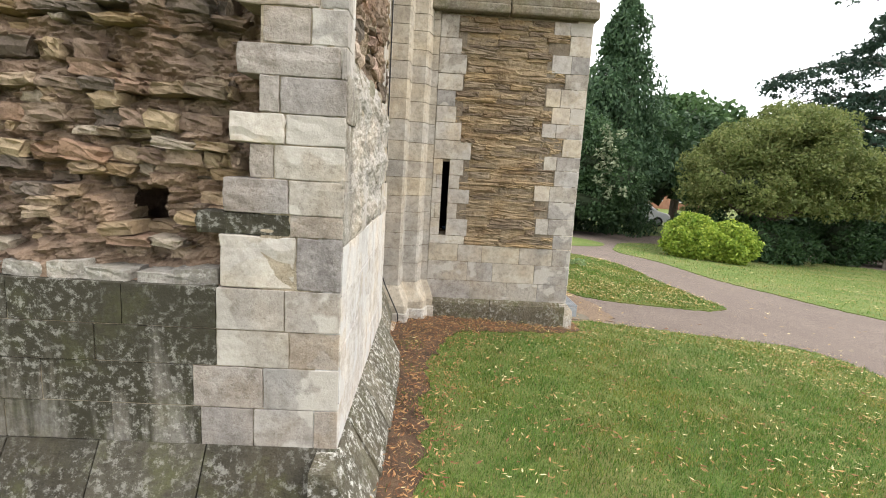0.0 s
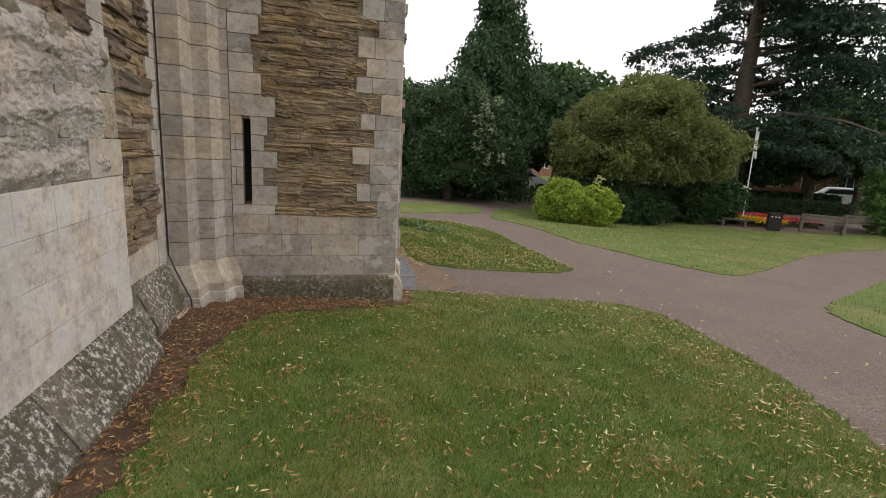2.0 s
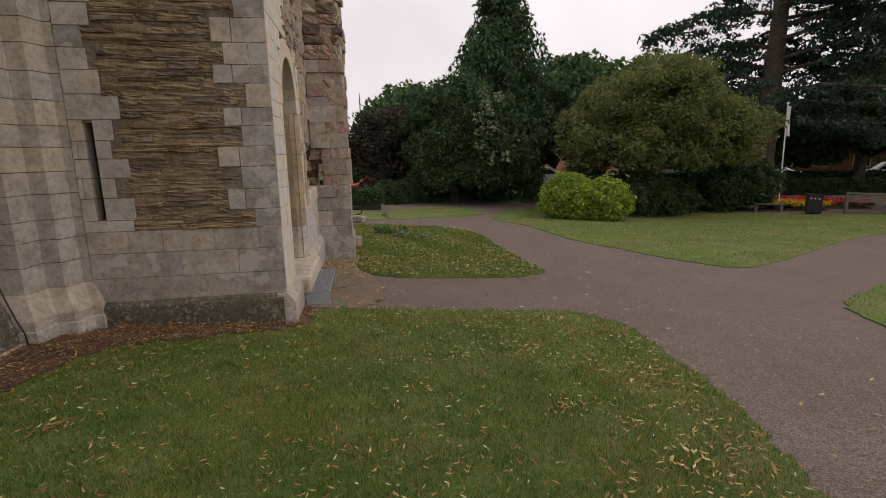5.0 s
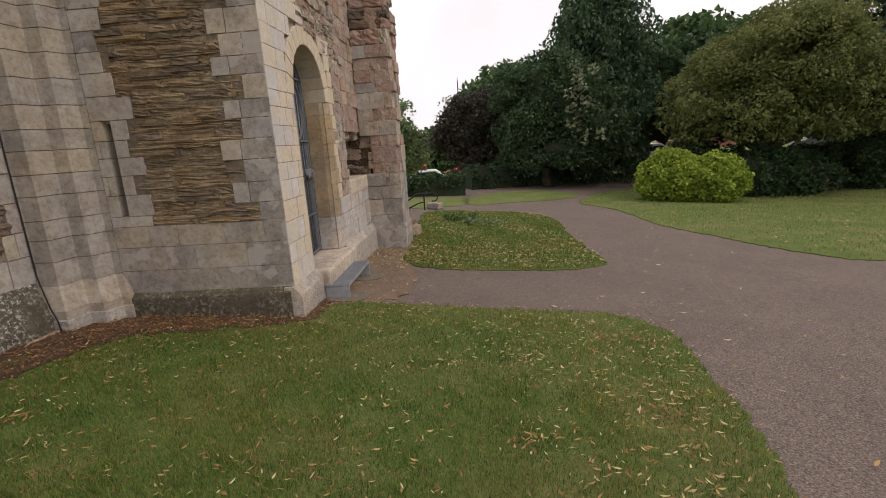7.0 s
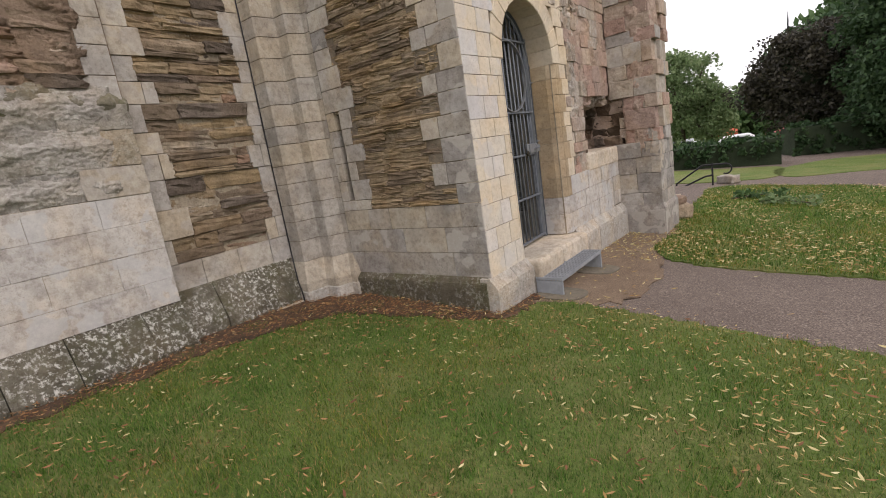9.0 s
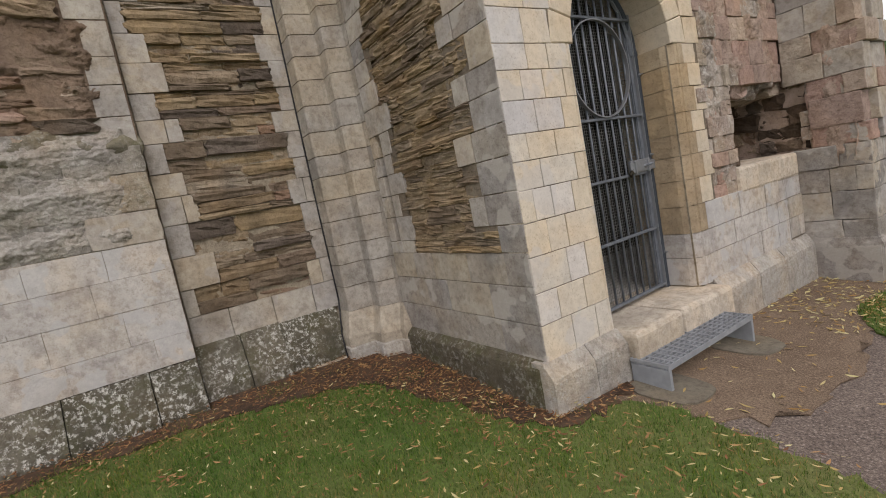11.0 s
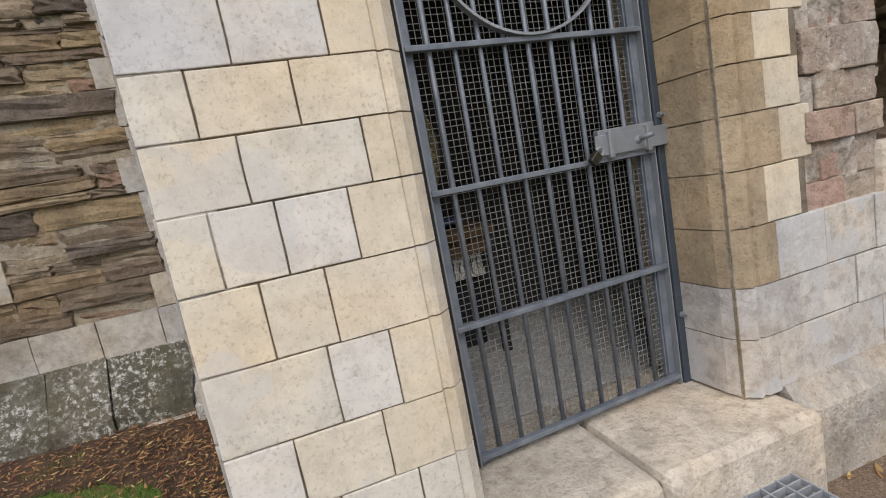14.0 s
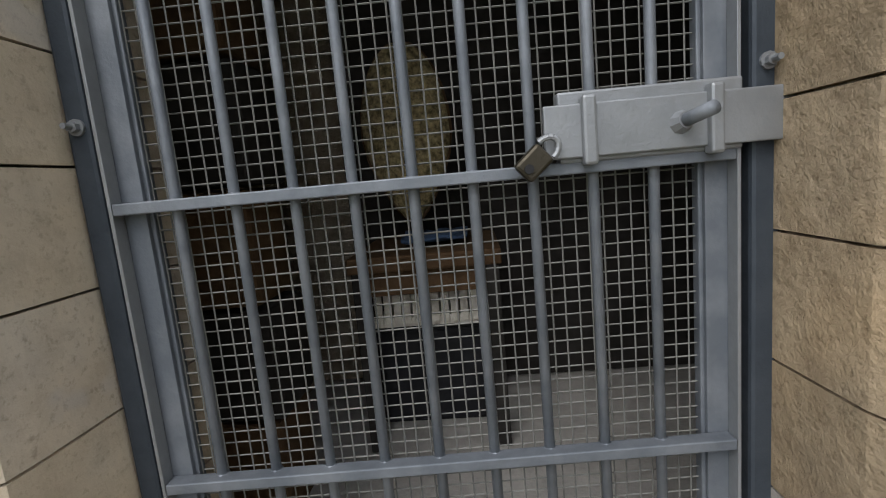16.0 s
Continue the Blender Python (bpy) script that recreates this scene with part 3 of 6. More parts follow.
def leaf_scatter(name, x, y, mat, size, seed, label, lift=0.012):
    """Dry leaves: bent pointed blades lying at odd angles."""
    rng = np.random.default_rng(seed)
    n = len(x)
    z = ground_a(x, y) + lift + rng.uniform(0, 0.014, n)
    a = rng.uniform(0, 6.283, n)
    s = size * rng.uniform(0.5, 1.25, n)
    w = s * rng.uniform(0.13, 0.27, n)
    curl = rng.uniform(-0.1, 0.3, n) * s
    d = np.stack([np.cos(a), np.sin(a), rng.uniform(-0.22, 0.22, n)], 1)
    q = np.stack([-np.sin(a), np.cos(a), rng.uniform(-0.5, 0.5, n)], 1)
    c = np.stack([x, y, z], 1)
    up = np.array([0, 0, 1.0])
    s1, w1, c1 = s[:, None], w[:, None], curl[:, None]
    v = np.stack([c - d * s1 + up * c1, c - d * s1 * 0.3 + q * w1, c + d * s1 * 0.3 + q * w1 * 0.85, c + d * s1 + up * c1 * 0.6, c + d * s1 * 0.3 - q * w1 * 0.85, c - d * s1 * 0.3 - q * w1], 1).reshape(-1, 3)
    i = np.arange(n)[:, None] * 6
    f = np.concatenate([i + np.array([[0, 1, 5, 5]]), i + np.array([[1, 2, 4, 5]]), i + np.array([[2, 3, 4, 4]])])
    fl = [tuple(t[:3]) if t[0] % 6 != 1 else tuple(t) for t in f.tolist()]
    return tagged(from_arrays(name, v, fl, mat), label, "leaves", kind="stuff")

# ---- the ruin: solid cores behind the facing stones ----


def structure(name, label, bm, mat, category="wall"):
    return tagged(part(name, bm, mat), label, category, kind="structure")


TOP = 5.6
pb = bmesh.new()
box(pb, -6, -0.6, 2.56, 3.58, 1.12, 2.66)
box(pb, -6, -0.6, 2.04, 3.58, 2.66, TOP)
box(pb, -6, -2.48, 2.04, 2.5, 1.12, 2.66)
box(pb, -6, -0.345, 1.85, 3.58, -0.2, 1.12)
box(pb, -0.6, -0.36, 1.85, 3.58, 1.12, TOP)
wall_pier = structure("wall_pier", "broken end of a medieval wall with rubble core and ashlar corner", pb, EARTH_MORTAR)
wall_recess = tagged(prism("wall_recess", [(-6, 3.583), (-0.46, 3.583), (-0.46, 4.7), (-0.2, 4.92), (-0.1, 5.06), (-0.1, 5.6), (-6, 5.6)], -0.2, TOP, MORTAR), "recessed wall panel of brown ragstone between ashlar strips", "wall", kind="structure")
sb = bmesh.new()
for x0, x1, z0, z1 in ((-0.1, 0.05, -0.2, 3.2), (0.28, 1.52, -0.2, 3.2), (0.05, 0.28, -0.2, 0.95), (0.05, 0.28, 1.72, 3.2)):
    box(sb, x0, x1, 5.06, 5.35, z0, z1)
box(sb, -0.1, 1.52, 5.6, 5.9, 3.0, TOP)
wall_slit = structure("wall_slit", "turret wall of thin brown ragstone courses with an arrow slit and pale quoins", sb, MORTAR)
GY0, GY1, GZ0, SPRING, RISE = 5.615, 6.545, 0.26, 1.9, 0.5


def arch_points(y0, y1, rise, n=16):
    c, h = (y0 + y1) / 2, (y1 - y0) / 2
    return [(c - h * math.cos(math.pi * i / n), SPRING + rise * max(0.0, math.sin(math.pi * i / n)) ** 0.92) for i in range(n + 1)]


gb = bmesh.new()
box(gb, 1.1, 1.52, 5.353, GY0 - 0.03, -0.2, 3.2)
box(gb, 1.1, 1.52, GY1, 7.2, -0.2, TOP)
box(gb, 1.1, 1.52, GY0, GY1, -0.2, 0.2)
ap = arch_points(GY0 - 0.03, GY1 + 0.03, RISE + 0.03)
for (ya, za), (yb, zb) in zip(ap, ap[1:]):
    vs = [gb.verts.new((x, y, z)) for x in (1.1, 1.52) for y, z in ((ya, za), (yb, zb), (yb, 3.2), (ya, 3.2))]
    for q in ((3, 2, 1, 0), (4, 5, 6, 7), (0, 1, 5, 4), (2, 3, 7, 6)):
        gb.faces.new([vs[i] for i in q])
box(gb, 1.1, 1.52, 5.353, GY1 - 0.002, 3.202, TOP)
box(gb, 1.0, 1.52, 7.203, 8.25, -0.2, 0.8)
box(gb, 1.0, 1.42, 7.203, 8.25, 1.62, TOP)
box(gb, 0.7, 0.86, 7.203, 8.25, 0.5, 2.0)
wall_gate = structure("wall_gate", "cream ashlar wall with an arched gateway beside broken rubble", gb, MORTAR)
wb = bmesh.new()
box(wb, 0.86, 2.0, 8.27, 8.85, -0.3, 3.3)
box(wb, 1.0, 1.85, 8.3, 8.8, 3.3, TOP)
wall_buttress = structure("wall_buttress", "ragged reddish stone stump of a broken cross wall", wb, RED_BED)
back = bx(-6, 1.0, 8.253, 9.0, -0.3, TOP)
structure("wall_back", "old stone wall behind the gateway", back, MORTAR)
# out of view: closes the top so the room stays dark
structure("unseen_roof_slab", "unseen slab added to keep daylight out of the gateway room", bx(-2.0, 1.098, 5.352, 8.25, 2.9, 3.1), INTERIOR, "ceiling")
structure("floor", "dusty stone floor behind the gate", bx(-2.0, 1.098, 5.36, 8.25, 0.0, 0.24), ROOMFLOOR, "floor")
structure("wall_inside", "inner wall of the gateway room, coloured near black for its shade", bx(-2.2, -2.0, 5.0, 8.25, 0.0, 3.0), INTERIOR)

# ---- trees and bushes ----


def leaf_cloud(centres, radii, per, size, seed, squash=1.0, droop=0.0, aspect=1.7):
    """Leaf blades scattered in clumps; returns vertices and faces."""
    rng = np.random.default_rng(seed)
    c = np.repeat(np.asarray(centres, float), per, 0)
    r = np.repeat(np.asarray(radii, float), per)[:, None]
    n = len(c)
    g = rng.normal(0, 1, (n, 3))
    g /= np.linalg.norm(g, axis=1)[:, None]
    g *= rng.uniform(0.35, 1.0, (n, 1)) ** 0.5
    g[:, 2] *= squash
    p = c + g * r
    d = rng.normal(0, 1, (n, 3)) + g * 0.8
    d[:, 2] -= droop
    d /= np.linalg.norm(d, axis=1)[:, None]
    q = np.cross(d, rng.normal(0, 1, (n, 3)))
    q /= np.linalg.norm(q, axis=1)[:, None] + 1e-9
    s = size * rng.uniform(0.6, 1.3, (n, 1))
    v = np.stack([p - d * s, p + q * s / aspect, p + d * s, p - q * s / aspect], 1).reshape(-1, 3)
    i = np.arange(n)[:, None] * 4
    return v, i + np.array([[0, 1, 2, 3]])


def shell_points(n, centre, rad, rng, lo=0.75, hi=1.0, zmin=-0.6):
    """Points near the skin of a lumpy ellipsoid."""
    out = []
    while len(out) < n:
        g = rng.normal(0, 1, 3)
        g /= np.linalg.norm(g)
        if g[2] < zmin:
            continue
        k = rng.uniform(lo, hi) * (0.82 + 0.36 * noise.noise(Vector(g * 2.3) + Vector(centre) * 0.37))
        out.append(np.asarray(centre) + g * np.asarray(rad) * k)
    return out


def limb(bm, pts, r0, r1, sides=7):
    n = len(pts) - 1
    for i in range(n):
        rod(bm, pts[i], pts[i + 1], r0 + (r1 - r0) * i / n, sides, r0 + (r1 - r0) * (i + 1) / n)


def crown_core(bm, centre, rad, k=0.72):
    """A dark solid added inside a crown; its colour stands in for shade."""
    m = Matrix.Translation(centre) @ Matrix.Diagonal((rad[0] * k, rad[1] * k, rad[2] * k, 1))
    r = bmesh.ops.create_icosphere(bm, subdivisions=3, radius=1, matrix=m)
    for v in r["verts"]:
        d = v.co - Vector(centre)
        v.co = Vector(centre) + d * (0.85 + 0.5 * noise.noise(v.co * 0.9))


def tree(name, x, y, lobes, mat, label, clumps, per, size, clump_r, trunk_r=0.25, trunk_h=3.0, seed=1, squash=0.8, droop=0.0, zmin=-0.6, extra=None, core=0.72):
    """lobes: (dx, dy, z above the foot, rx, ry, rz)."""
    rng = np.random.default_rng(seed)
    z0 = ground_z(x, y)
    t = thing(name, label, "tree", Matrix.Translation((x, y, z0)))
    bm = bmesh.new()
    lean = rng.uniform(-0.2, 0.2, 2)
    limb(bm, [(0, 0, -0.1), (lean[0] * 0.4, lean[1] * 0.4, trunk_h * 0.5), (lean[0], lean[1], trunk_h)], trunk_r, trunk_r * 0.75, 10)
    cents = []
    vol = sum(l[3] * l[4] * l[5] for l in lobes)
    cb = bmesh.new()
    for l in lobes:
        c = np.array(l[:3])
        for k in range(3):
            e = c + rng.uniform(-0.6, 0.6, 3) * np.array(l[3:])
            limb(bm, [(lean[0], lean[1], trunk_h * 0.8), tuple((np.array([lean[0], lean[1], trunk_h]) + e) / 2 + rng.uniform(-0.2, 0.2, 3)), tuple(e)], trunk_r * 0.45, 0.04, 6)
        cents += shell_points(max(6, int(clumps * l[3] * l[4] * l[5] / vol)), l[:3], l[3:], rng, 0.7, 1.02, zmin)
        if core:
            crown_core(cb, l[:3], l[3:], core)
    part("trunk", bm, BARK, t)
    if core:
        part("shade_core", cb, DARKFILL, t)
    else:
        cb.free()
    v, f = leaf_cloud(cents, clump_r * rng.uniform(0.6, 1.3, len(cents)), per, size, seed + 50, squash, droop)
    from_arrays("crown", v, f, mat, t)
    if extra:
        pts, m2, per2, size2, r2, txt = extra
        v, f = leaf_cloud(pts, np.full(len(pts), r2), per2, size2, seed + 90)
        from_arrays("blossom", v, f, m2, t, txt)
    return t


def cone_tree(name, x, y, height, radius, mat, label, seed=1):
    """A tall cypress: drooping sprays in whorls round a straight stem."""
    rng = np.random.default_rng(seed)
    t = thing(name, label, "tree", Matrix.Translation((x, y, ground_z(x, y))))
    bm = bmesh.new()
    limb(bm, [(0, 0, -0.1), (0, 0, height * 0.5), (0, 0, height * 0.97)], 0.3, 0.03, 9)
    cents, rad = [], []
    cb = bmesh.new()
    bmesh.ops.create_cone(cb, cap_ends=True, segments=14, radius1=radius * 0.62, radius2=0.05, depth=height * 0.82, matrix=Matrix.Translation((0, 0, height * 0.5)))
    h = 0.7
    while h < height:
        k = h / height
        r = radius * (min(1.0, (1 - k) * 2.2) ** 0.75) * (0.85 + 0.15 * math.sin(h * 2.1))
        r *= 0.75 + 0.25 * min(1, k * 5)
        nb = max(4, int(15 * r / radius) + 3)
        for b in range(nb):
            a = rng.uniform(0, 6.283)
            rr = r * rng.uniform(0.72, 1.12)
            for q in (0.55, 0.8, 1.0):
                cents.append((math.cos(a) * rr * q, math.sin(a) * rr * q, h - 0.25 * q * q * r + rng.uniform(-0.15, 0.15)))
                rad.append((0.5 if q < 1 else 0.34) * (0.45 + 0.55 * r / radius))
        h += 0.27
    part("trunk", bm, BARK, t)
    part("shade_core", cb, DARKFILL, t)
    v, f = leaf_cloud(cents, rad, 24, 0.115, seed + 5, 1.25, 1.3, 2.4)
    from_arrays("crown", v, f, mat, t)
    return t


def cedar_tree(x, y, height, seed=3):
    """A cedar: stout stem and long level limbs carrying flat plates of needles."""
    rng = np.random.default_rng(seed)
    t = thing("cedar_tree", "tall dark cedar with flat layered branches", "tree", Matrix.Translation((x, y, ground_z(x, y))))
    bm = bmesh.new()
    limb(bm, [(0, 0, -0.1), (0.1, 0, height * 0.4), (0.25, 0.1, height * 0.7), (0.1, 0, height)], 0.55, 0.12, 10)
    cents, rad = [], []
    h = 4.3
    k = 0
    while h < height:
        reach = (9.0 if h < 6 else 8.2) * (1 - 0.55 * (h / height) ** 2) * rng.uniform(0.6, 1.05)
        a = k * 2.4 + rng.uniform(-0.4, 0.4)
        if k % 5 == 2 and h > 6:
            a, reach = -0.76 + rng.uniform(-0.3, 0.3), reach * 1.2
        d = np.array([math.cos(a), math.sin(a)])
        side = np.array([-d[1], d[0]])
        rise = rng.uniform(0.0, 0.14)
        if h < 5.5:
            rise = -0.1
        pts = [(d[0] * reach * s, d[1] * reach * s, h + reach * (rise * s + 0.06 * math.sin(3 * s)) - 0.5 * s * s) for s in (0, 0.35, 0.7, 1.0)]
        limb(bm, [tuple(p) for p in pts], 0.1, 0.02, 6)
        for s in np.linspace(0.28, 1.0, 10):
            i = min(2, int(s * 3))
            base = np.array([np.interp(s, (0, 0.35, 0.7, 1.0), [p[j] for p in pts]) for j in range(3)])
            spread = (0.28 * reach) * math.sin(min(1, s * 1.15) * 2.6) + 0.25
            for q in np.linspace(-1, 1, 6):
                off = side * q * spread * rng.uniform(0.7, 1.1) + d * rng.uniform(-0.25, 0.25)
                cents.append((base[0] + off[0], base[1] + off[1], base[2] - 0.45 * q * q * spread - 0.25 * s * s + rng.uniform(-0.22, 0.2)))
                rad.append(rng.uniform(0.26, 0.6))
        h += 0.3
        k += 1
    part("trunk", bm, BARK, t)
    v, f = leaf_cloud(cents, rad, 42, 0.12, seed + 3, 0.45, 0.5, 2.6)
    from_arrays("needles", v, f, CEDAR, t)
    return t


def bush(name, x, y, lobes, mat, label, clumps=220, per=26, size=0.06, clump_r=0.2, seed=1, category="bush"):
    rng = np.random.default_rng(seed)
    t = thing(name, label, category, Matrix.Translation((x, y, ground_z(x, y))))
    cb = bmesh.new()
    cents = []
    area = sum(l[3] * l[5] for l in lobes)
    for l in lobes:
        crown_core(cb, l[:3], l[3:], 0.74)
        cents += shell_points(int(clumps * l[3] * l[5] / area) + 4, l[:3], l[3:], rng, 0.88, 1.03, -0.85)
    part("shade_core", cb, DARKFILL, t)
    cents = [c if c[2] > 0.08 else np.array([c[0], c[1], 0.08]) for c in cents]
    v, f = leaf_cloud(cents, clump_r * rng.uniform(0.6, 1.3, len(cents)), per, size, seed + 20, 0.8, 0, 1.8)
    from_arrays("leaves", v, f, mat, t)
    return t


def hedge(name, a, c, height, thick, mat, label, seed=1, per=16, size=0.06):
    """A clipped hedge between two places in plan."""
    rng = np.random.default_rng(seed)
    a, c = Vector(a), Vector(c)
    d = (c - a).normalized()
    ln = (c - a).length
    s = Vector((-d.y, d.x))
    mid = (a + c) / 2
    z0 = ground_z(mid.x, mid.y)
    t = thing(name, label, "hedge", Matrix.Translation((mid.x, mid.y, z0)))
    core = [a + s * thick * 0.42 - mid, a - s * thick * 0.42 - mid, c - s * thick * 0.42 - mid, c + s * thick * 0.42 - mid]
    prism("shade_core", [(p.x, p.y) for p in core], -0.2, height * 0.93, DARKFILL, t)
    n = int(ln * (2 * height + thick) * 22)
    cents = []
    for i in range(n):
        u, k = rng.uniform(0, ln), rng.uniform(0, 2 * height + thick)
        w, z = (-thick / 2, k) if k < height else (k - height - thick / 2, height) if k < height + thick else (thick / 2, k - height - thick)
        p = a + d * u + s * w - mid
        cents.append((p.x, p.y, z * (0.97 + 0.08 * noise.noise(Vector((u * 0.7, w, z))))))
    v, f = leaf_cloud(cents, rng.uniform(0.07, 0.17, n), per, size, seed + 4)
    from_arrays("leaves", v, f, mat, t)
    return t


tree_rng = np.random.default_rng(77)
cone_tree("cypress_tree", 8.6, 23.0, 10.9, 2.4, CONIFER, "tall pointed dark green cypress with drooping sprays", 5)
cedar_tree(21.5, 22.0, 15.0)
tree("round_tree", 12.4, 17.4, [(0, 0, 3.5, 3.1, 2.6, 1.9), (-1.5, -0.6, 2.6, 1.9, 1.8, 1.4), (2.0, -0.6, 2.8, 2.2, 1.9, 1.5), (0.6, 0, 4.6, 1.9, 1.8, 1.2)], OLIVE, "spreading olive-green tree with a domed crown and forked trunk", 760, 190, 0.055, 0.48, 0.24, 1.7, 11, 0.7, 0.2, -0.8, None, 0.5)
tree("flowering_tree", 5.9, 20.6, [(0, 0, 2.9, 2.2, 2.0, 2.4), (1.6, -0.4, 2.3, 1.6, 1.4, 1.9), (0.4, 0.3, 3.9, 1.4, 1.4, 1.4), (0.3, -0.4, 1.35, 2.5, 1.7, 1.2)], DARKTREE, "dark shrubby tree with clusters of cream blossom", 520, 130, 0.068, 0.48, 0.2, 2.0, 12, 0.8, 0.3, -0.7,
     ([(1.0 + tree_rng.normal(0, 0.22), -1.8 + tree_rng.normal(0, 0.2), z) for z in np.linspace(1.7, 4.2, 17)], BLOSSOM, 26, 0.08, 0.2, "hanging clusters of cream blossom"))
tree("yew_tree", 11.0, 25.0, [(0, 0, 3.4, 3.0, 2.4, 2.8), (3.5, 1, 3.6, 3.0, 2.4, 2.8)], DARKTREE, "dense dark evergreen behind the lawn", 420, 50, 0.16, 0.62, 0.3, 2.0, 13)
tree("dark_evergreen", 7.6, 26.5, [(0, 0, 2.8, 3.4, 2.4, 3.0), (-3.4, 0.5, 2.5, 2.6, 2.0, 2.6)], DARKTREE, "dark evergreen closing the end of the path", 380, 50, 0.16, 0.6, 0.3, 1.6, 14)
tree("copper_tree", 3.6, 23.5, [(0, 0, 2.4, 1.8, 1.7, 1.7), (-1.2, 0.3, 2.0, 1.3, 1.3, 1.4), (1.4, 0.4, 2.9, 1.4, 1.4, 1.5), (0.2, -0.3, 1.2, 2.2, 1.5, 1.0), (-0.7, 0.2, 2.9, 1.2, 1.2, 1.2)], PURPLE, "small copper-leaved tree with a ragged crown", 480, 100, 0.07, 0.45, 0.15, 1.3, 15, 0.8, 0.2, -0.8, None, 0.6)
tree("leafy_tree", 16.5, 32.0, [(0, 0, 5.4, 4.2, 3.4, 3.4), (-3.6, 0, 5.0, 3.0, 2.6, 2.8)], MIDTREE, "broad mid-green tree behind the round tree", 420, 45, 0.22, 0.8, 0.3, 3.2, 16)
tree("leafy_tree", 5.2, 34.0, [(0, 0, 4.4, 2.4, 2.2, 2.2), (-1.5, 0, 3.4, 1.8, 1.8, 1.8), (1.8, 0, 3.8, 2.2, 2.0, 2.4)], MIDTREE, "mid-green tree rising behind the copper tree", 300, 45, 0.2, 0.7, 0.25, 3.0, 17)
tree("birch_tree", -2.2, 31.0, [(0, 0, 3.6, 2.2, 2.0, 2.3), (1.2, 0, 2.4, 1.6, 1.5, 1.6), (-0.8, 0, 4.8, 1.3, 1.3, 1.3), (0.5, 0, 1.5, 2.0, 1.6, 1.3)], PALE_LEAF, "airy pale green tree near the road", 250, 60, 0.095, 0.5, 0.12, 2.4, 18, 0.8, 0.4, -0.8, None, 0)
tree("leafy_tree", 31.5, 22.5, [(0, 0, 4.2, 3.2, 2.8, 3.0), (2.4, 0, 3.4, 2.4, 2.2, 2.2)], MIDTREE, "soft green tree behind the laurel bushes", 340, 45, 0.16, 0.6, 0.25, 2.2, 19)
tree("purple_tree", 38, 21, [(0, 0, 5.4, 3.4, 3.0, 4.0)], PURPLE, "dark purple-leaved tree at the park edge", 260, 45, 0.2, 0.8, 0.3, 2.4, 20)
tree("distant_tree", 27, 36, [(0, 0, 4.5, 5.0, 3.6, 3.6), (6, 0, 4.2, 4.0, 3.4, 3.4)], DARKTREE, "dark trees closing the park view", 380, 45, 0.24, 0.95, 0.35, 2.6, 21)
tree("distant_tree", 40, 33, [(0, 0, 4.2, 5.0, 3.6, 3.4), (5, -3, 4.6, 4.0, 3.4, 3.8)], DARKTREE, "dark trees closing the park view", 380, 45, 0.24, 0.95, 0.35, 2.6, 22)
tree("distant_tree", -7, 50, [(0, 0, 3.0, 5.0, 3.0, 3.0), (6.5, 0, 2.6, 4.5, 3.0, 2.6)], MIDTREE, "rounded green trees beyond the far road", 300, 45, 0.24, 0.95, 0.3, 2.0, 26)
tree("distant_tree", 6.5, 52, [(0, 0, 3.2, 5.0, 3.0, 3.2)], MIDTREE, "rounded green tree beyond the far road", 200, 45, 0.24, 0.95, 0.3, 2.0, 27)
bush("golden_bush", 8.75, 15.35, [(0, 0, 0.62, 1.0, 0.85, 0.82)], LIME, "rounded yellow-green clipped bush", 760, 34, 0.05, 0.16, 31)
bush("golden_bush", 9.8, 15.0, [(0, 0, 0.56, 0.82, 0.75, 0.74)], LIME, "lower yellow-green clipped bush beside its neighbour", 560, 34, 0.05, 0.16, 32)
bush("evergreen_bush", 11.8, 16.6, [(0, 0, 0.7, 1.5, 0.9, 1.0), (-1.6, 0.8, 0.8, 1.2, 0.9, 1.15), (1.3, 0.2, 0.55, 1.1, 0.8, 0.8)], HEDGE, "low dark evergreen bush under the round tree", 420, 30, 0.06, 0.2, 33)
bush("laurel_bush", 15.9, 17.7, [(0, 0, 0.85, 1.2, 1.0, 1.2), (1.3, 0, 0.95, 1.2, 1.0, 1.25)], HEDGE, "dark rounded evergreen bush by the lawn", 420, 28, 0.065, 0.2, 34)
bush("laurel_bush", 23.8, 14.6, [(0, 0, 1.0, 1.8, 1.5, 1.9), (0.6, 1.0, 1.6, 1.5, 1.4, 1.6)], LAUREL, "big rounded bright green laurel bush", 620, 30, 0.08, 0.26, 35)
bush("laurel_bush", 25.6, 12.6, [(0, 0, 1.1, 2.6, 1.7, 1.7), (1.8, 0, 1.0, 2.2, 1.6, 1.6)], LAUREL, "broad bright green laurel bush on the lawn", 760, 30, 0.08, 0.26, 36)
tree("dark_evergreen", 25.5, 27.5, [(0, 0, 3.2, 3.4, 2.6, 3.0), (-2.4, -1.0, 1.9, 2.8, 2.0, 1.9), (3.2, -0.5, 3.0, 2.8, 2.4, 2.6)], DARKTREE, "dark evergreen behind the flower beds", 420, 50, 0.16, 0.62, 0.3, 2.0, 23)
tree("dark_evergreen", 18.0, 26.5, [(0, 0, 3.0, 3.0, 2.4, 2.8)], DARKTREE, "dark evergreen between the cedar and the round tree", 260, 50, 0.16, 0.62, 0.3, 2.0, 24)
tree("dark_evergreen", 30.5, 24.8, [(0, 0, 4.6, 3.6, 3.0, 3.6), (3.4, -1.4, 4.0, 3.0, 2.6, 3.2)], MIDTREE, "tall leafy tree beyond the laurel bushes", 420, 55, 0.16, 0.6, 0.3, 2.0, 25)
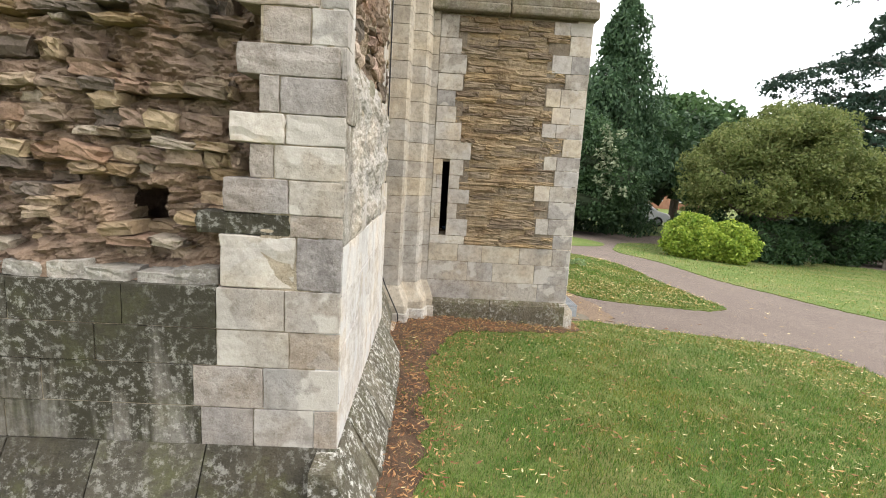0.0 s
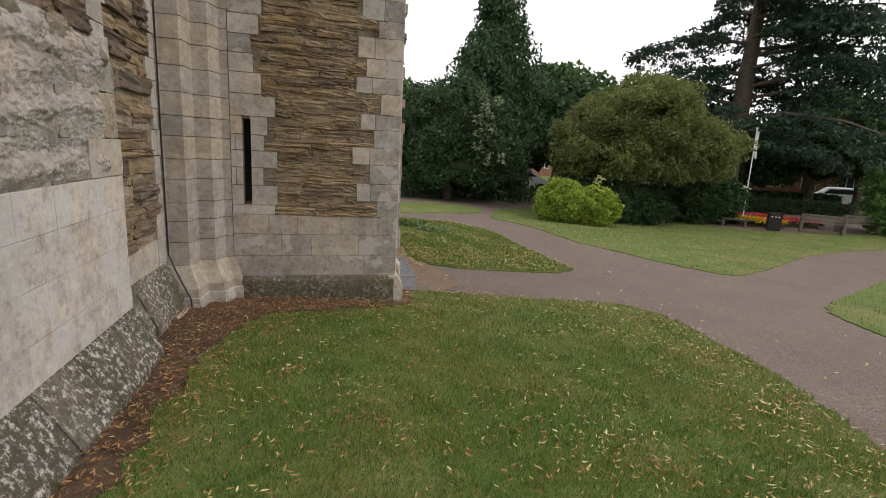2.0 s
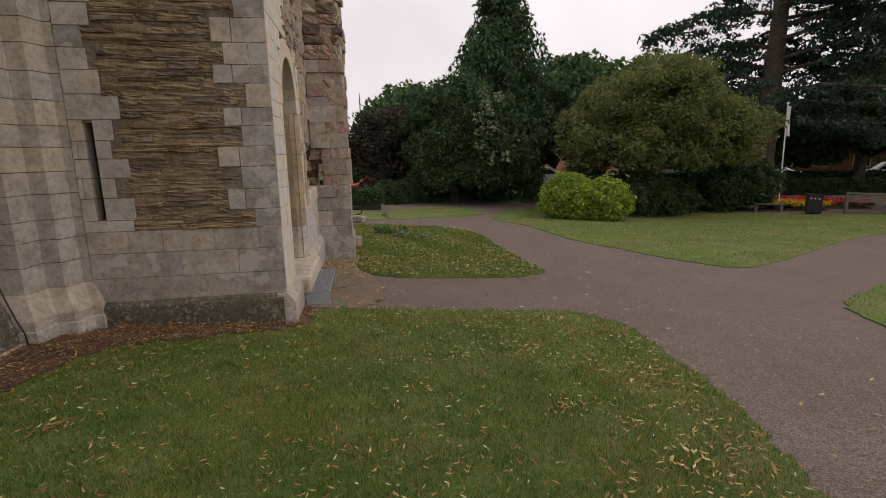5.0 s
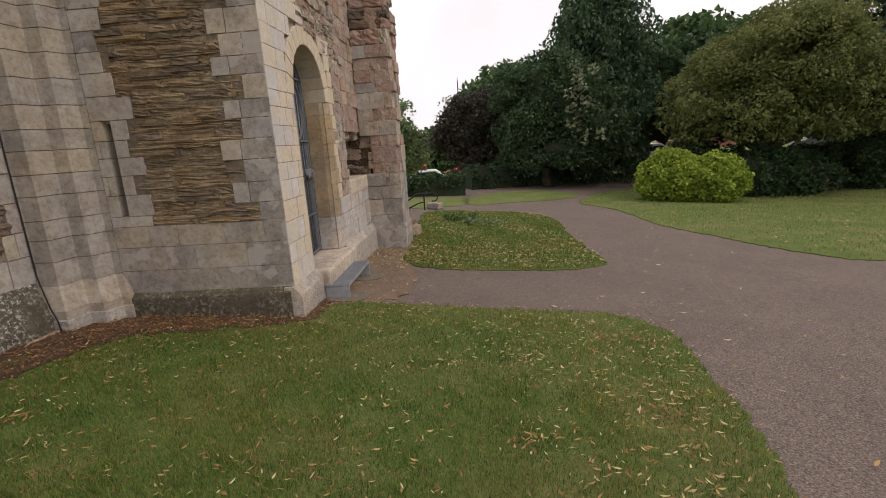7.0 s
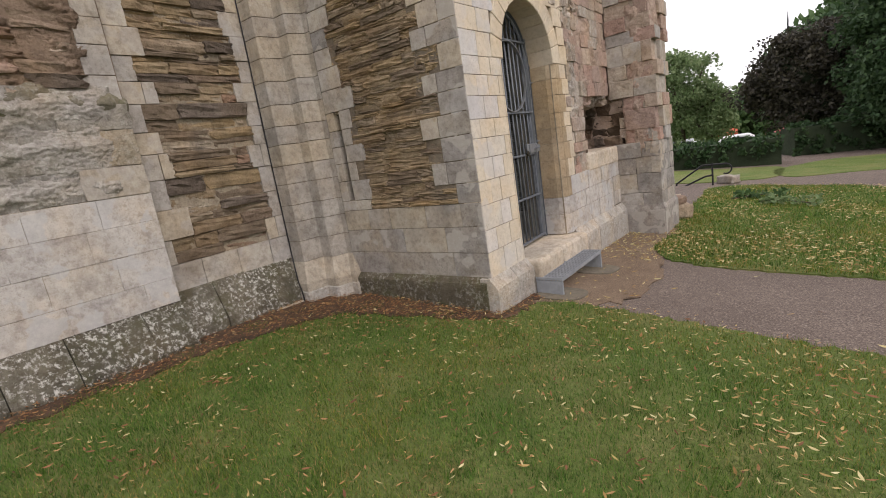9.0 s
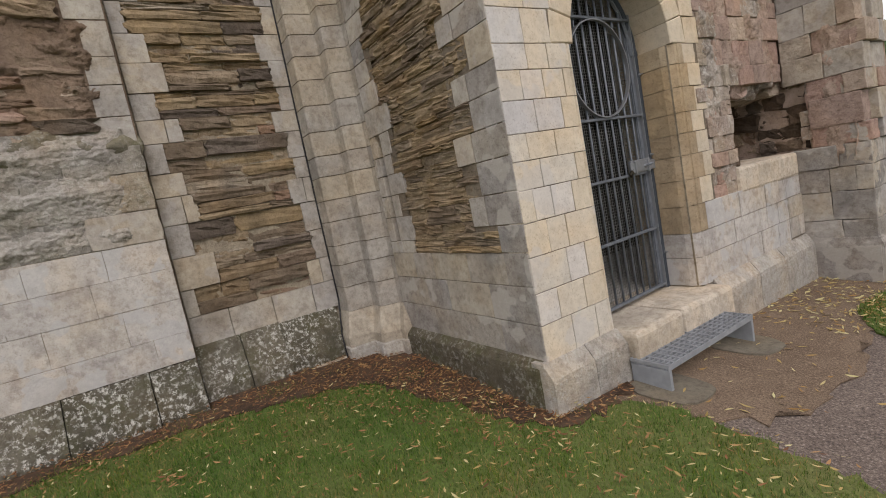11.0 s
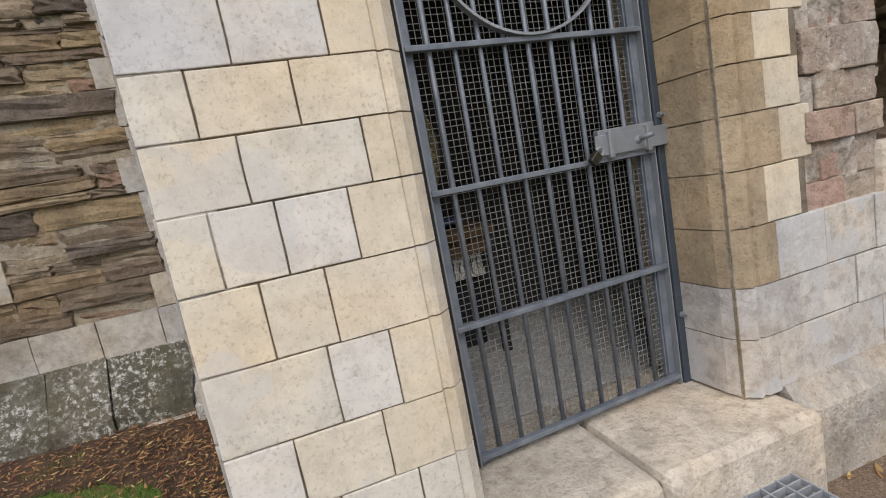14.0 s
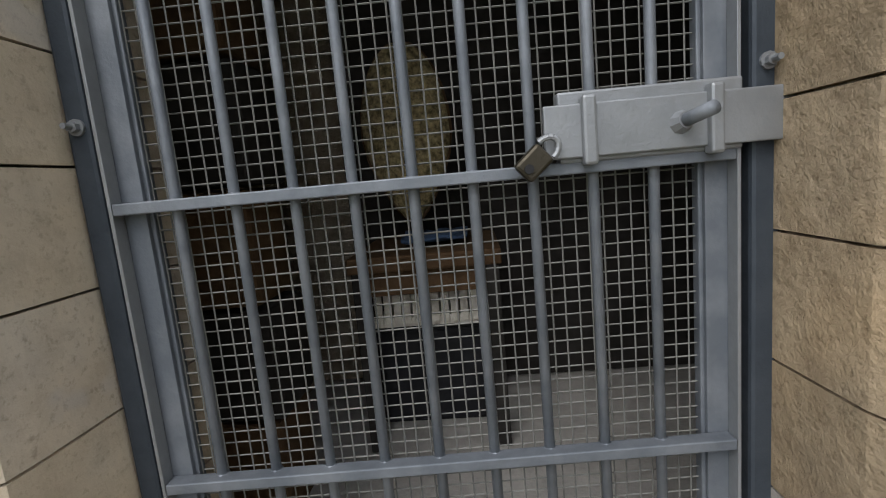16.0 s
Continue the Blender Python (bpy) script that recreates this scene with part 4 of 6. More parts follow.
hedge("hedge", (-4.5, 16.6), (2.7, 17.75), 0.52, 0.9, HEDGE, "clipped dark green hedge beside the road", 41)
hedge("hedge", (2.8, 19.6), (6.3, 21.4), 0.9, 0.9, HEDGE, "shaded dark hedge under the trees", 42)
hedge("hedge", (19.5, 24.5), (29.0, 21.0), 0.75, 1.0, HEDGE, "low clipped hedge behind the flower bed", 43)
hedge("hedge", (20, 28.5), (33.0, 25.0), 0.9, 1.4, HEDGE, "second clipped hedge near the road", 44)

# ---- facing stones of the ruin ----
STONE_CACHE = {}


def unit_stone(kind, mat, k):
    """One of several block shapes, 1 x 1 x 1, front towards -y, open at the back."""
    key = (kind, mat.name, k)
    if key in STONE_CACHE:
        return STONE_CACHE[key]
    rng = random.Random(k * 31 + len(kind))
    if kind == "ashlar":
        cs, rough, rnd = [-1, -0.965, -0.35, 0.3, 0.965, 1], 0.022, 0.03
    elif kind == "worn":
        cs, rough, rnd = [-1, -0.94, -0.5, 0.0, 0.5, 0.94, 1], 0.055, 0.06
    elif kind == "slab":
        cs, rough, rnd = [-1, -0.8, -0.2, 0.3, 0.8, 1], 0.15, 0.08
    else:
        cs, rough, rnd = [-1, -0.7, -0.1, 0.55, 1], 0.34, 0.14
    index, verts, faces = {}, [], []
    off = Vector((rng.uniform(-50, 50), rng.uniform(-50, 50), rng.uniform(-50, 50)))

    def vert(p):
        if p not in index:
            q = Vector(p)
            c = Vector([max(-(1 - rnd), min(1 - rnd, t)) for t in q])
            d = q - c
            if d.length > rnd:
                q = c + d.normalized() * rnd
            nz = noise.noise_vector(q * (1.3 if kind == "ashlar" else 1.6) + off) + noise.noise_vector(q * 5 + off) * 0.5
            if kind == "rubble":
                chip = noise.cell_vector(q * 1.3 + off)
                nz = nz + Vector((chip.x - 0.5, chip.y - 0.5, chip.z - 0.5)) * 0.55
            if kind == "slab":
                nz = Vector((nz.x * 0.9, nz.y * 2.2, nz.z * 0.7))
            q = q + nz * rough
            index[p] = len(verts)
            verts.append((q.x / 2, q.y / 2, q.z / 2))
        return index[p]

    n = len(cs)
    for axis in range(3):
        for side in (-1, 1):
            if axis == 1 and side == 1:
                continue
            for i in range(n - 1):
                for j in range(n - 1):
                    q = []
                    for a, b in ((i, j), (i + 1, j), (i + 1, j + 1), (i, j + 1)):
                        p = [0, 0, 0]
                        p[axis] = side
                        p[(axis + 1) % 3], p[(axis + 2) % 3] = cs[a], cs[b]
                        q.append(vert(tuple(p)))
                    faces.append(q if side > 0 else q[::-1])
    me = bpy.data.meshes.new(kind + "_stone")
    me.from_pydata(verts, [], faces)
    me.materials.append(mat)
    me.polygons.foreach_set("use_smooth", [False] * len(me.polygons))
    STONE_CACHE[key] = me
    return me


class Face:
    """The plane of a wall: origin, the way along it, and its outward normal."""

    def __init__(self, origin, along, out):
        self.o, self.u, self.n = Vector(origin), Vector(along), Vector(out)

    def spot(self, u, z, out=0.0):
        p = self.o + self.u * u + self.n * out
        return Vector((p.x, p.y, z))


def lay(wall, face, kind, mat, u0, u1, z0, z1, proud=0.0, depth=0.12, rng=random, tilt=0.0, name="stone"):
    ob = new(name, unit_stone(kind, mat, rng.randrange(7 if kind == "ashlar" else 12)))
    c = face.spot((u0 + u1) / 2, (z0 + z1) / 2, proud - depth / 2)
    u, y, z = face.u, -face.n, Vector((0, 0, 1))
    m = Matrix(((u.x, y.x, 0, c.x), (u.y, y.y, 0, c.y), (0, 0, 1, c.z), (0, 0, 0, 1)))
    if tilt:
        m = m @ Matrix.Rotation(tilt, 4, "Y")
    ob.matrix_world = m @ Matrix.Diagonal((u1 - u0, depth, z1 - z0, 1))
    ob.parent = wall
    return ob


def rows(z0, z1, lo, hi, rng):
    out, z = [], z0
    while z < z1 - lo * 0.5:
        h = min(rng.uniform(lo, hi), z1 - z)
        if z1 - z - h < lo * 0.6:
            h = z1 - z
        out.append((z, z + h))
        z += h
    return out


def course(wall, face, kind, mats, u0, u1, z0, z1, lo, hi, rng, joint=0.008, proud=(0, 0), depth=0.12, tilt=0.0, skip=None):
    """One course of stones from u0 to u1."""
    u = u0
    while u < u1 - 0.02:
        w = rng.uniform(lo, hi)
        if u1 - u - w < lo * 0.55:
            w = u1 - u
        if not (skip and skip(u + w / 2, (z0 + z1) / 2)):
            lay(wall, face, kind, rng.choice(mats), u + joint / 2, u + w - joint / 2, z0 + joint / 2, z1 - joint / 2, rng.uniform(*proud), depth, rng, rng.uniform(-tilt, tilt))
        u += w


rng = random.Random(5)
SLIT_F = Face((0, 5.03, 0), (1, 0, 0), (0, -1, 0))
GATE_F = Face((1.552, 0, 0), (0, 1, 0), (1, 0, 0))
RECESS_F = Face((-0.43, 0, 0), (0, 1, 0), (1, 0, 0))
PIER_E = Face((-0.31, 0, 0), (0, 1, 0), (1, 0, 0))
PIER_S = Face((0, 1.8, 0), (1, 0, 0), (0, -1, 0))
BUT_S = Face((0, 8.2, 0), (1, 0, 0), (0, -1, 0))
BUT_E = Face((2.04, 0, 0), (0, 1, 0), (1, 0, 0))



def relief(wall, face, u0, u1, z0, z1, out, amp, mat, nu, nz, su=4.0, sz=7.0, seed=0.0, name="mortar_bed"):
    """Uneven mortar and weathered infill that swells between the stones."""
    v, f = [], []
    for j in range(nz + 1):
        for i in range(nu + 1):
            u, z = u0 + (u1 - u0) * i / nu, z0 + (z1 - z0) * j / nz
            d = amp * noise.fractal(Vector((u * su + seed, z * sz, seed)), 0.9, 2.1, 6) + amp * 0.3 * noise.noise(Vector((u * 40, z * 60, seed)))
            rim = max(0.0, 1 - min(u - u0, u1 - u, z - z0, z1 - z) / 0.14) if amp > 0.02 else 0.0
            v.append(tuple(face.spot(u, z, out + d - 1.3 * amp * rim)))
    for j in range(nz):
        for i in range(nu):
            a = j * (nu + 1) + i
            f.append((a, a + 1, a + nu + 2, a + nu + 1))
    return from_arrays(name, v, f, mat, wall, "", True)


relief(wall_slit, SLIT_F, 0.3, 1.25, 0.87, 3.12, -0.016, 0.016, SLAB_BED, 90, 200, 3, 16, 1)
relief(wall_recess, RECESS_F, 3.72, 4.54, 0.66, 3.6, -0.034, 0.026, RECESS_BED, 110, 260, 2.6, 8, 2)
relief(wall_pier, PIER_E, 1.86, 3.5, 1.22, 2.05, 0.004, 0.03, MOSS_BED, 170, 120, 3, 7, 3)
relief(wall_pier, PIER_E, 1.9, 3.56, 1.98, 3.4, -0.05, 0.06, EARTH_MORTAR, 130, 140, 4, 8, 4)
relief(wall_gate, GATE_F, 6.8, 7.21, 0.8, 2.6, -0.014, 0.03, PLASTERED_BED, 50, 160, 5, 6, 5)
relief(wall_buttress, BUT_S, 1.66, 1.99, 0.8, 3.9, -0.004, 0.03, RED_BED, 40, 200, 4, 5, 6)
relief(wall_buttress, BUT_E, 8.2, 8.86, 0.9, 3.9, -0.03, 0.035, RED_BED, 60, 200, 4, 5, 7)
relief(wall_gate, Face((1.5, 0, 0), (0, 1, 0), (1, 0, 0)), 7.18, 8.2, 1.62, 3.7, -0.002, 0.03, RED_BED, 90, 180, 4, 5, 8)
for wl, fc, a, c, z0, z1 in ((wall_slit, SLIT_F, 0.04, 1.53, 0.28, 0.87), (wall_slit, SLIT_F, 1.12, 1.53, 0.87, 3.12), (wall_slit, SLIT_F, 0.206, 0.4, 0.87, 1.9), (wall_slit, SLIT_F, 0.04, 0.125, 0.87, 1.9), (wall_slit, SLIT_F, 0.04, 0.3, 1.9, 3.12),
                             (wall_gate, GATE_F, 5.05, 5.5, 0.28, 3.1), (wall_gate, GATE_F, 6.62, 8.19, 0.28, 0.79), (wall_gate, GATE_F, 6.62, 6.85, 0.79, 2.0), (wall_pier, PIER_E, 1.82, 3.56, 0.48, 1.3), (wall_pier, PIER_S, -2.4, -0.33, 0.48, 1.11), (wall_pier, PIER_S, -0.62, -0.33, 1.11, 3.2)):
    relief(wl, fc, a, c, z0, z1, -0.0065, 0.003, MORTAR if wl is wall_pier else JOINT, max(2, int((c - a) * 30)), max(2, int((z1 - z0) * 30)), 6, 6, a, "pointing")
# turret wall with the slit
left_edge, right_edge = [], []
for z0, z1 in rows(0.27, 0.86, 0.17, 0.22, rng):
    course(wall_slit, SLIT_F, "ashlar", [GREY_ASHLAR, SHAFT_STONE], 0.03, 1.548, z0, z1, 0.24, 0.48, rng, 0.0035, (-0.002, 0.002))
SURROUND = [0.86, 0.95, 1.13, 1.29, 1.44, 1.58, 1.74, 1.93]
for k, (z0, z1) in enumerate(zip(SURROUND, SURROUND[1:])):
    right = (0.4, 0.42, 0.3, 0.42, 0.31, 0.34, 0.41)[k]
    if k in (0, 6):
        course(wall_slit, SLIT_F, "ashlar", [ASHLAR], 0.03, right, z0, z1, 0.3, 0.4, rng, 0.005)
    else:
        if k % 2:
            lay(wall_slit, SLIT_F, "ashlar", ASHLAR, 0.033, 0.128, z0 + 0.003, z1 - 0.003, 0, 0.12, rng)
        else:
            lay(wall_slit, SLIT_F, "ashlar", ASHLAR, 0.033, 0.07, z0 + 0.003, z1 - 0.003, 0, 0.12, rng)
            lay(wall_slit, SLIT_F, "ashlar", ASHLAR, 0.075, 0.128, z0 + 0.003, z1 - 0.003, 0, 0.12, rng)
        lay(wall_slit, SLIT_F, "ashlar", ASHLAR, 0.202, right, z0 + 0.003, z1 - 0.003, 0, 0.12, rng)
    left_edge.append((z0, z1, right))
for k, (z0, z1) in enumerate(rows(1.93, 3.14, 0.14, 0.19, rng)):
    w = (0.3, 0.24, 0.21, 0.27)[k % 4] + rng.uniform(-0.02, 0.02)
    lay(wall_slit, SLIT_F, "ashlar", rng.choice([ASHLAR, GREY_ASHLAR]), 0.033, w, z0 + 0.003, z1 - 0.003, 0, 0.12, rng)
    left_edge.append((z0, z1, w))
for k, (z0, z1) in enumerate(rows(0.86, 3.14, 0.14, 0.19, rng)):
    a = (1.33, 1.15, 1.24, 1.12, 1.3, 1.18)[k % 6] + rng.uniform(-0.03, 0.03)
    m = [GREY_ASHLAR, ASHLAR, GREY_ASHLAR]
    if a < 1.26:
        cut = a + rng.uniform(0.12, 0.2)
        lay(wall_slit, SLIT_F, "ashlar", ASHLAR, a, cut - 0.003, z0 + 0.003, z1 - 0.003, rng.uniform(0, 0.006), 0.12, rng)
        lay(wall_slit, SLIT_F, "ashlar", rng.choice(m), cut + 0.003, 1.548, z0 + 0.003, z1 - 0.003, 0, 0.12, rng)
    else:
        lay(wall_slit, SLIT_F, "ashlar", rng.choice(m), a, 1.548, z0 + 0.003, z1 - 0.003, 0, 0.12, rng)
    right_edge.append((z0, z1, a))


def edge_at(table, z):
    for z0, z1, w in table:
        if z0 <= z < z1:
            return w
    return table[-1][2]


for z0, z1 in rows(0.86, 3.14, 0.03, 0.066, rng):
    zm = (z0 + z1) / 2
    course(wall_slit, SLIT_F, "slab", [SLAB], edge_at(left_edge, zm) + 0.004, edge_at(right_edge, zm) - 0.004, z0, z1, 0.12, 0.42, rng, 0.004, (-0.018, 0.008), 0.12, 0.012)

# gate wall: ashlar beside the gateway
GATE_Z = [0.27, 0.468, 0.639, 0.829, 1.006, 1.172, 1.318, 1.455, 1.62, 1.77, SPRING]
GATE_JOINTS = [(5.257, 5.45), (5.185, 5.392), (5.302, 5.448), (5.194, 5.335), (5.13, 5.263, 5.422), (5.22, 5.483), (5.153, 5.357), (5.247, 5.446), (5.185, 5.34, 5.496), (5.25, 5.4)]
gate_rows = list(zip(GATE_Z, GATE_Z[1:])) + rows(SPRING, 3.2, 0.16, 0.19, rng)


def arch_half(z, grow):
    """Half the width of the arch and its ring at a height."""
    if z <= SPRING:
        return (GY1 - GY0) / 2
    k = (z - SPRING) / (RISE + grow)
    return 0 if k >= 1 else ((GY1 - GY0) / 2 + grow) * math.sqrt(1 - k * k)


MIDY = (GY0 + GY1) / 2
JAMB_R = (0.12, 0.2, 0.15)
for k, (z0, z1) in enumerate(gate_rows):
    zm = z0 + 0.02 if z0 >= SPRING else z0
    half = arch_half(zm, 0.17)
    if k < len(GATE_JOINTS):
        cuts = (5.034,) + GATE_JOINTS[k]
        for ua, ub in zip(cuts, cuts[1:]):
            lay(wall_gate, GATE_F, "ashlar", GATE_ASHLAR, ua + 0.002, ub - 0.002, z0 + 0.002, z1 - 0.002, rng.uniform(-0.0015, 0.0015), 0.16, rng)
    else:
        course(wall_gate, GATE_F, "ashlar", [GATE_ASHLAR], 5.034, MIDY - half, z0, z1, 0.13 if k % 2 else 0.18, 0.26, rng, 0.0035, (-0.0015, 0.0015), 0.16)
    if z0 >= 0.8:
        mats, reach = [WARM_ASHLAR], (0.27, 0.34, 0.3)[k % 3]
    else:
        mats, reach = [WHITE_ASHLAR], 1.383
    a = MIDY + half + (JAMB_R[k % 3] if z0 < SPRING - 0.01 else 0)
    if half == 0:
        continue
    course(wall_gate, GATE_F, "ashlar", mats, a, max(a + 0.12, GY1 + reach), z0, z1, 0.12, 0.34, rng, 0.004, (-0.004, 0.004), 0.16)
# moulded jamb stones: face, roll, chamfer and reveal
def jamb_stone(z0, z1, back, mirror, mat):
    prof = [(1.5535, back), (1.5535, 0.068), (1.545, 0.062), (1.545, 0.052), (1.552, 0.046), (1.549, 0.034), (1.52, 0.004), (1.47, -0.012), (1.33, -0.018), (1.15, -0.02), (1.15, back)]
    loop = [(x, GY0 - max(d, 0)) if not mirror else (x, GY1 + d) for x, d in prof]
    prism("jamb_stone", loop, z0 + 0.002, z1 - 0.002, mat, wall_gate)


for k, (z0, z1) in enumerate(gate_rows):
    if z1 <= SPRING + 0.01:
        jamb_stone(z0, z1, GY0 - GATE_JOINTS[k][-1] - 0.002, False, WARM_ASHLAR if k % 3 else GATE_ASHLAR)
        jamb_stone(z0, z1, JAMB_R[k % 3], True, JAMB_STONE if z0 > 0.6 else WHITE_ASHLAR)
# ring of arch stones
ring_in, ring_out = arch_points(GY0, GY1, RISE, 13), arch_points(GY0 - 0.17, GY1 + 0.17, RISE + 0.17, 13)
for i in range(13):
    vb = bmesh.new()
    g = 0.06

    def lerp(p, q, s):
        return (p[0] + (q[0] - p[0]) * s, p[1] + (q[1] - p[1]) * s)

    corners = [lerp(ring_in[i], ring_in[i + 1], 0.012), lerp(ring_in[i], ring_in[i + 1], 0.988), lerp(ring_out[i], ring_out[i + 1], 0.988), lerp(ring_out[i], ring_out[i + 1], 0.012)]
    loops = [[vb.verts.new((x, y, z)) for y, z in corners] for x in (1.2, 1.5535)]
    vb.faces.new(loops[1])
    for a in range(4):
        vb.faces.new((loops[0][a], loops[0][(a + 1) % 4], loops[1][(a + 1) % 4], loops[1][a]))
    bmesh.ops.recalc_face_normals(vb, faces=vb.faces)
    bmesh.ops.bevel(vb, geom=[e for e in vb.edges if all(v.co.x > 1.5 for v in e.verts)], offset=0.006, segments=1, affect="EDGES")
    part("arch_stone", vb, WARM_ASHLAR, wall_gate)
# broken rubble above the low ashlar, and the hollow
for z0, z1 in rows(0.8, 3.6, 0.1, 0.19, rng):
    a = GY1 + 0.26 if z0 < SPRING + 0.3 else MIDY + arch_half(z0, 0.17) + 0.1 if z0 < 2.5 else 5.9
    if z0 < SPRING + 0.3:
        a += rng.uniform(-0.05, 0.06)
    course(wall_gate, GATE_F, "worn" if z0 < 2.2 else "rubble", [PLASTERED, PLASTERED, RED_STONE], a, 7.22, z0, z1, 0.1, 0.24, rng, 0.003, (-0.03, 0.01), 0.16, 0.05)
    if z0 > 1.6:
        course(wall_gate, Face((1.5, 0, 0), (0, 1, 0), (1, 0, 0)), "worn", [RED_STONE, RED_STONE, PLASTERED], 7.2, 8.2, z0, z1, 0.16, 0.3, rng, 0.003, (-0.015, 0.015), 0.2, 0.03)
for z0, z1 in rows(0.3, 0.82, 0.16, 0.2, rng):
    course(wall_gate, GATE_F, "ashlar", [ASHLAR, WHITE_ASHLAR], 7.93, 8.2, z0, z1, 0.16, 0.3, rng, 0.004, (-0.004, 0.004), 0.16)
for z0, z1 in rows(0.98, 1.6, 0.08, 0.16, rng):
    course(wall_gate, Face((0.95, 0, 0), (0, 1, 0), (1, 0, 0)), "rubble", [DARK_BROWN_STONE, DARK_BROWN_STONE, RUBBLE], 7.2, 8.25, z0, z1, 0.12, 0.3, rng, 0.004, (-0.08, 0.04), 0.16, 0.1)
ledge = bmesh.new()
box(ledge, 1.0, 1.56, 7.2, 8.19, 0.8, 1.0, 0.025)
part("ledge", ledge, SILL, wall_gate)
for z0, z1 in rows(1.0, 1.62, 0.08, 0.16, rng):
    course(wall_buttress, Face((0, 8.22, 0), (1, 0, 0), (0, -1, 0)), "rubble", [DARK_BROWN_STONE, RUBBLE], 0.9, 1.68, z0, z1, 0.1, 0.24, rng, 0.004, (-0.06, 0.0), 0.16, 0.1)

# ragged edges of the hollow
for k in range(9):
    u = 7.17 + 0.115 * k
    low = 1.6 - 0.13 * math.sin(math.pi * min(1, max(0, 1 - k / 8))) * rng.uniform(0.3, 1.0) - (0.1 if k in (0, 8) else 0)
    lay(wall_gate, Face((1.5, 0, 0), (0, 1, 0), (1, 0, 0)), "rubble", rng.choice([RED_STONE, PLASTERED]), u, u + rng.uniform(0.14, 0.22), low, 1.72, rng.uniform(-0.08, -0.02), 0.34, rng, rng.uniform(-0.12, 0.12))
for k in range(6):
    z = 0.96 + 0.12 * k
    lay(wall_gate, Face((1.5, 0, 0), (0, 1, 0), (1, 0, 0)), "rubble", rng.choice([DARK_BROWN_STONE, PLASTERED]), 7.12, 7.22 + rng.uniform(0.02, 0.1), z, z + rng.uniform(0.11, 0.16), rng.uniform(-0.04, 0.03), 0.3, rng, rng.uniform(-0.15, 0.15))
    lay(wall_buttress, BUT_S, "worn", rng.choice([PLASTERED, RED_STONE]), 1.62 + rng.uniform(-0.04, 0.04), 1.76, z, z + rng.uniform(0.11, 0.14), rng.uniform(-0.05, 0.0), 0.2, rng, rng.uniform(-0.12, 0.12))

# broken cross wall
for z0, z1 in rows(0.2, 3.9, 0.13, 0.25, rng):
    mats = [ASHLAR, GREY_ASHLAR] if z0 < 0.85 else [RED_STONE, RED_STONE, ASHLAR] if z0 < 2.9 else [RED_STONE, RUBBLE]
    kind = "worn" if z0 < 2.6 else "rubble"
    end = 2.04 + (0 if z0 < 0.9 else rng.uniform(-0.06, 0.03)) - max(0, z0 - 2.4) * 0.1
    lo = 1.5 if not 0.85 < z0 < 1.5 else 1.66
    course(wall_buttress, BUT_S, kind, mats, lo, end, z0, z1, 0.16, 0.34, rng, 0.004, (-0.015, 0.015) if z0 > 0.7 else (0, 0.004), 0.16, 0.03)
    course(wall_buttress, BUT_E, kind, mats, 8.206, 8.86, z0, z1, 0.15, 0.32, rng, 0.004, (-0.06, 0.03) if z0 > 1.0 else (-0.004, 0), 0.16, 0.03)

# recessed panel
for k, (z0, z1) in enumerate(rows(0.5, 3.6, 0.15, 0.24, rng)):
    a = (3.8, 3.7, 3.83, 3.72, 3.86)[k % 5] + rng.uniform(-0.03, 0.03)
    if z0 < 0.66:
        course(wall_recess, RECESS_F, "ashlar", [ASHLAR], 3.59, 4.685, z0, z1, 0.2, 0.42, rng, 0.004, (-0.004, 0.002))
        continue
    b = (4.55, 4.49, 4.57)[k % 3]
    course(wall_recess, RECESS_F, "ashlar", [ASHLAR], 3.59, a, z0, z1, 0.14, 0.34, rng, 0.005, (-0.008, 0.004), 0.12, 0.01)
    course(wall_recess, RECESS_F, "ashlar", [ASHLAR], b, 4.685, z0, z1, 0.1, 0.2, rng, 0.005, (-0.008, 0.004), 0.12, 0.01)
    for q0, q1 in rows(z0, z1, 0.045, 0.12, rng):
        course(wall_recess, RECESS_F, "slab", [SLAB, SLAB, SLAB, RUBBLE], a - 0.01, b + 0.01, q0, q1, 0.18, 0.6, rng, 0.003, (-0.035, 0.012), 0.14, 0.03)

# pier, face to the lawn
for k, (z0, z1) in enumerate(rows(0.47, 1.93, 0.19, 0.25, rng)):
    low = z0 < 1.2
    mats = [WHITE_ASHLAR] if low else [MOSSY_ASHLAR, MOSSY_ASHLAR, MOSSY_ASHLAR, ASHLAR]
    course(wall_pier, PIER_E, "ashlar" if low else "worn", mats, 1.804, 3.576, z0, z1, 0.26, 0.5, rng, 0.0015 if low else 0.004, (-0.003, 0.001) if low else (-0.02, 0.006), 0.1, 0.0 if low else 0.015)
for z0, z1 in rows(1.93, 3.6, 0.16, 0.24, rng):
    w = rng.uniform(0.12, 0.26)
    lay(wall_pier, PIER_E, "worn", rng.choice([WHITE_ASHLAR, ASHLAR]), 1.804, 1.8 + w, z0 + 0.004, z1 - 0.004, rng.uniform(-0.012, 0), 0.12, rng)
    course(wall_pier, PIER_E, "ashlar", [ASHLAR], 3.36 + rng.uniform(-0.05, 0.08), 3.574, z0, z1, 0.2, 0.3, rng, 0.006, (-0.05, -0.035), 0.12)
    for q0, q1 in rows(z0, z1, 0.05, 0.12, rng):
        course(wall_pier, PIER_E, "rubble", [RUBBLE, RED_STONE, RUBBLE], 1.81 + w, 3.38, q0, q1, 0.1, 0.3, rng, 0.004, (-0.09, -0.01), 0.14, 0.07)
mossy = bmesh.new()
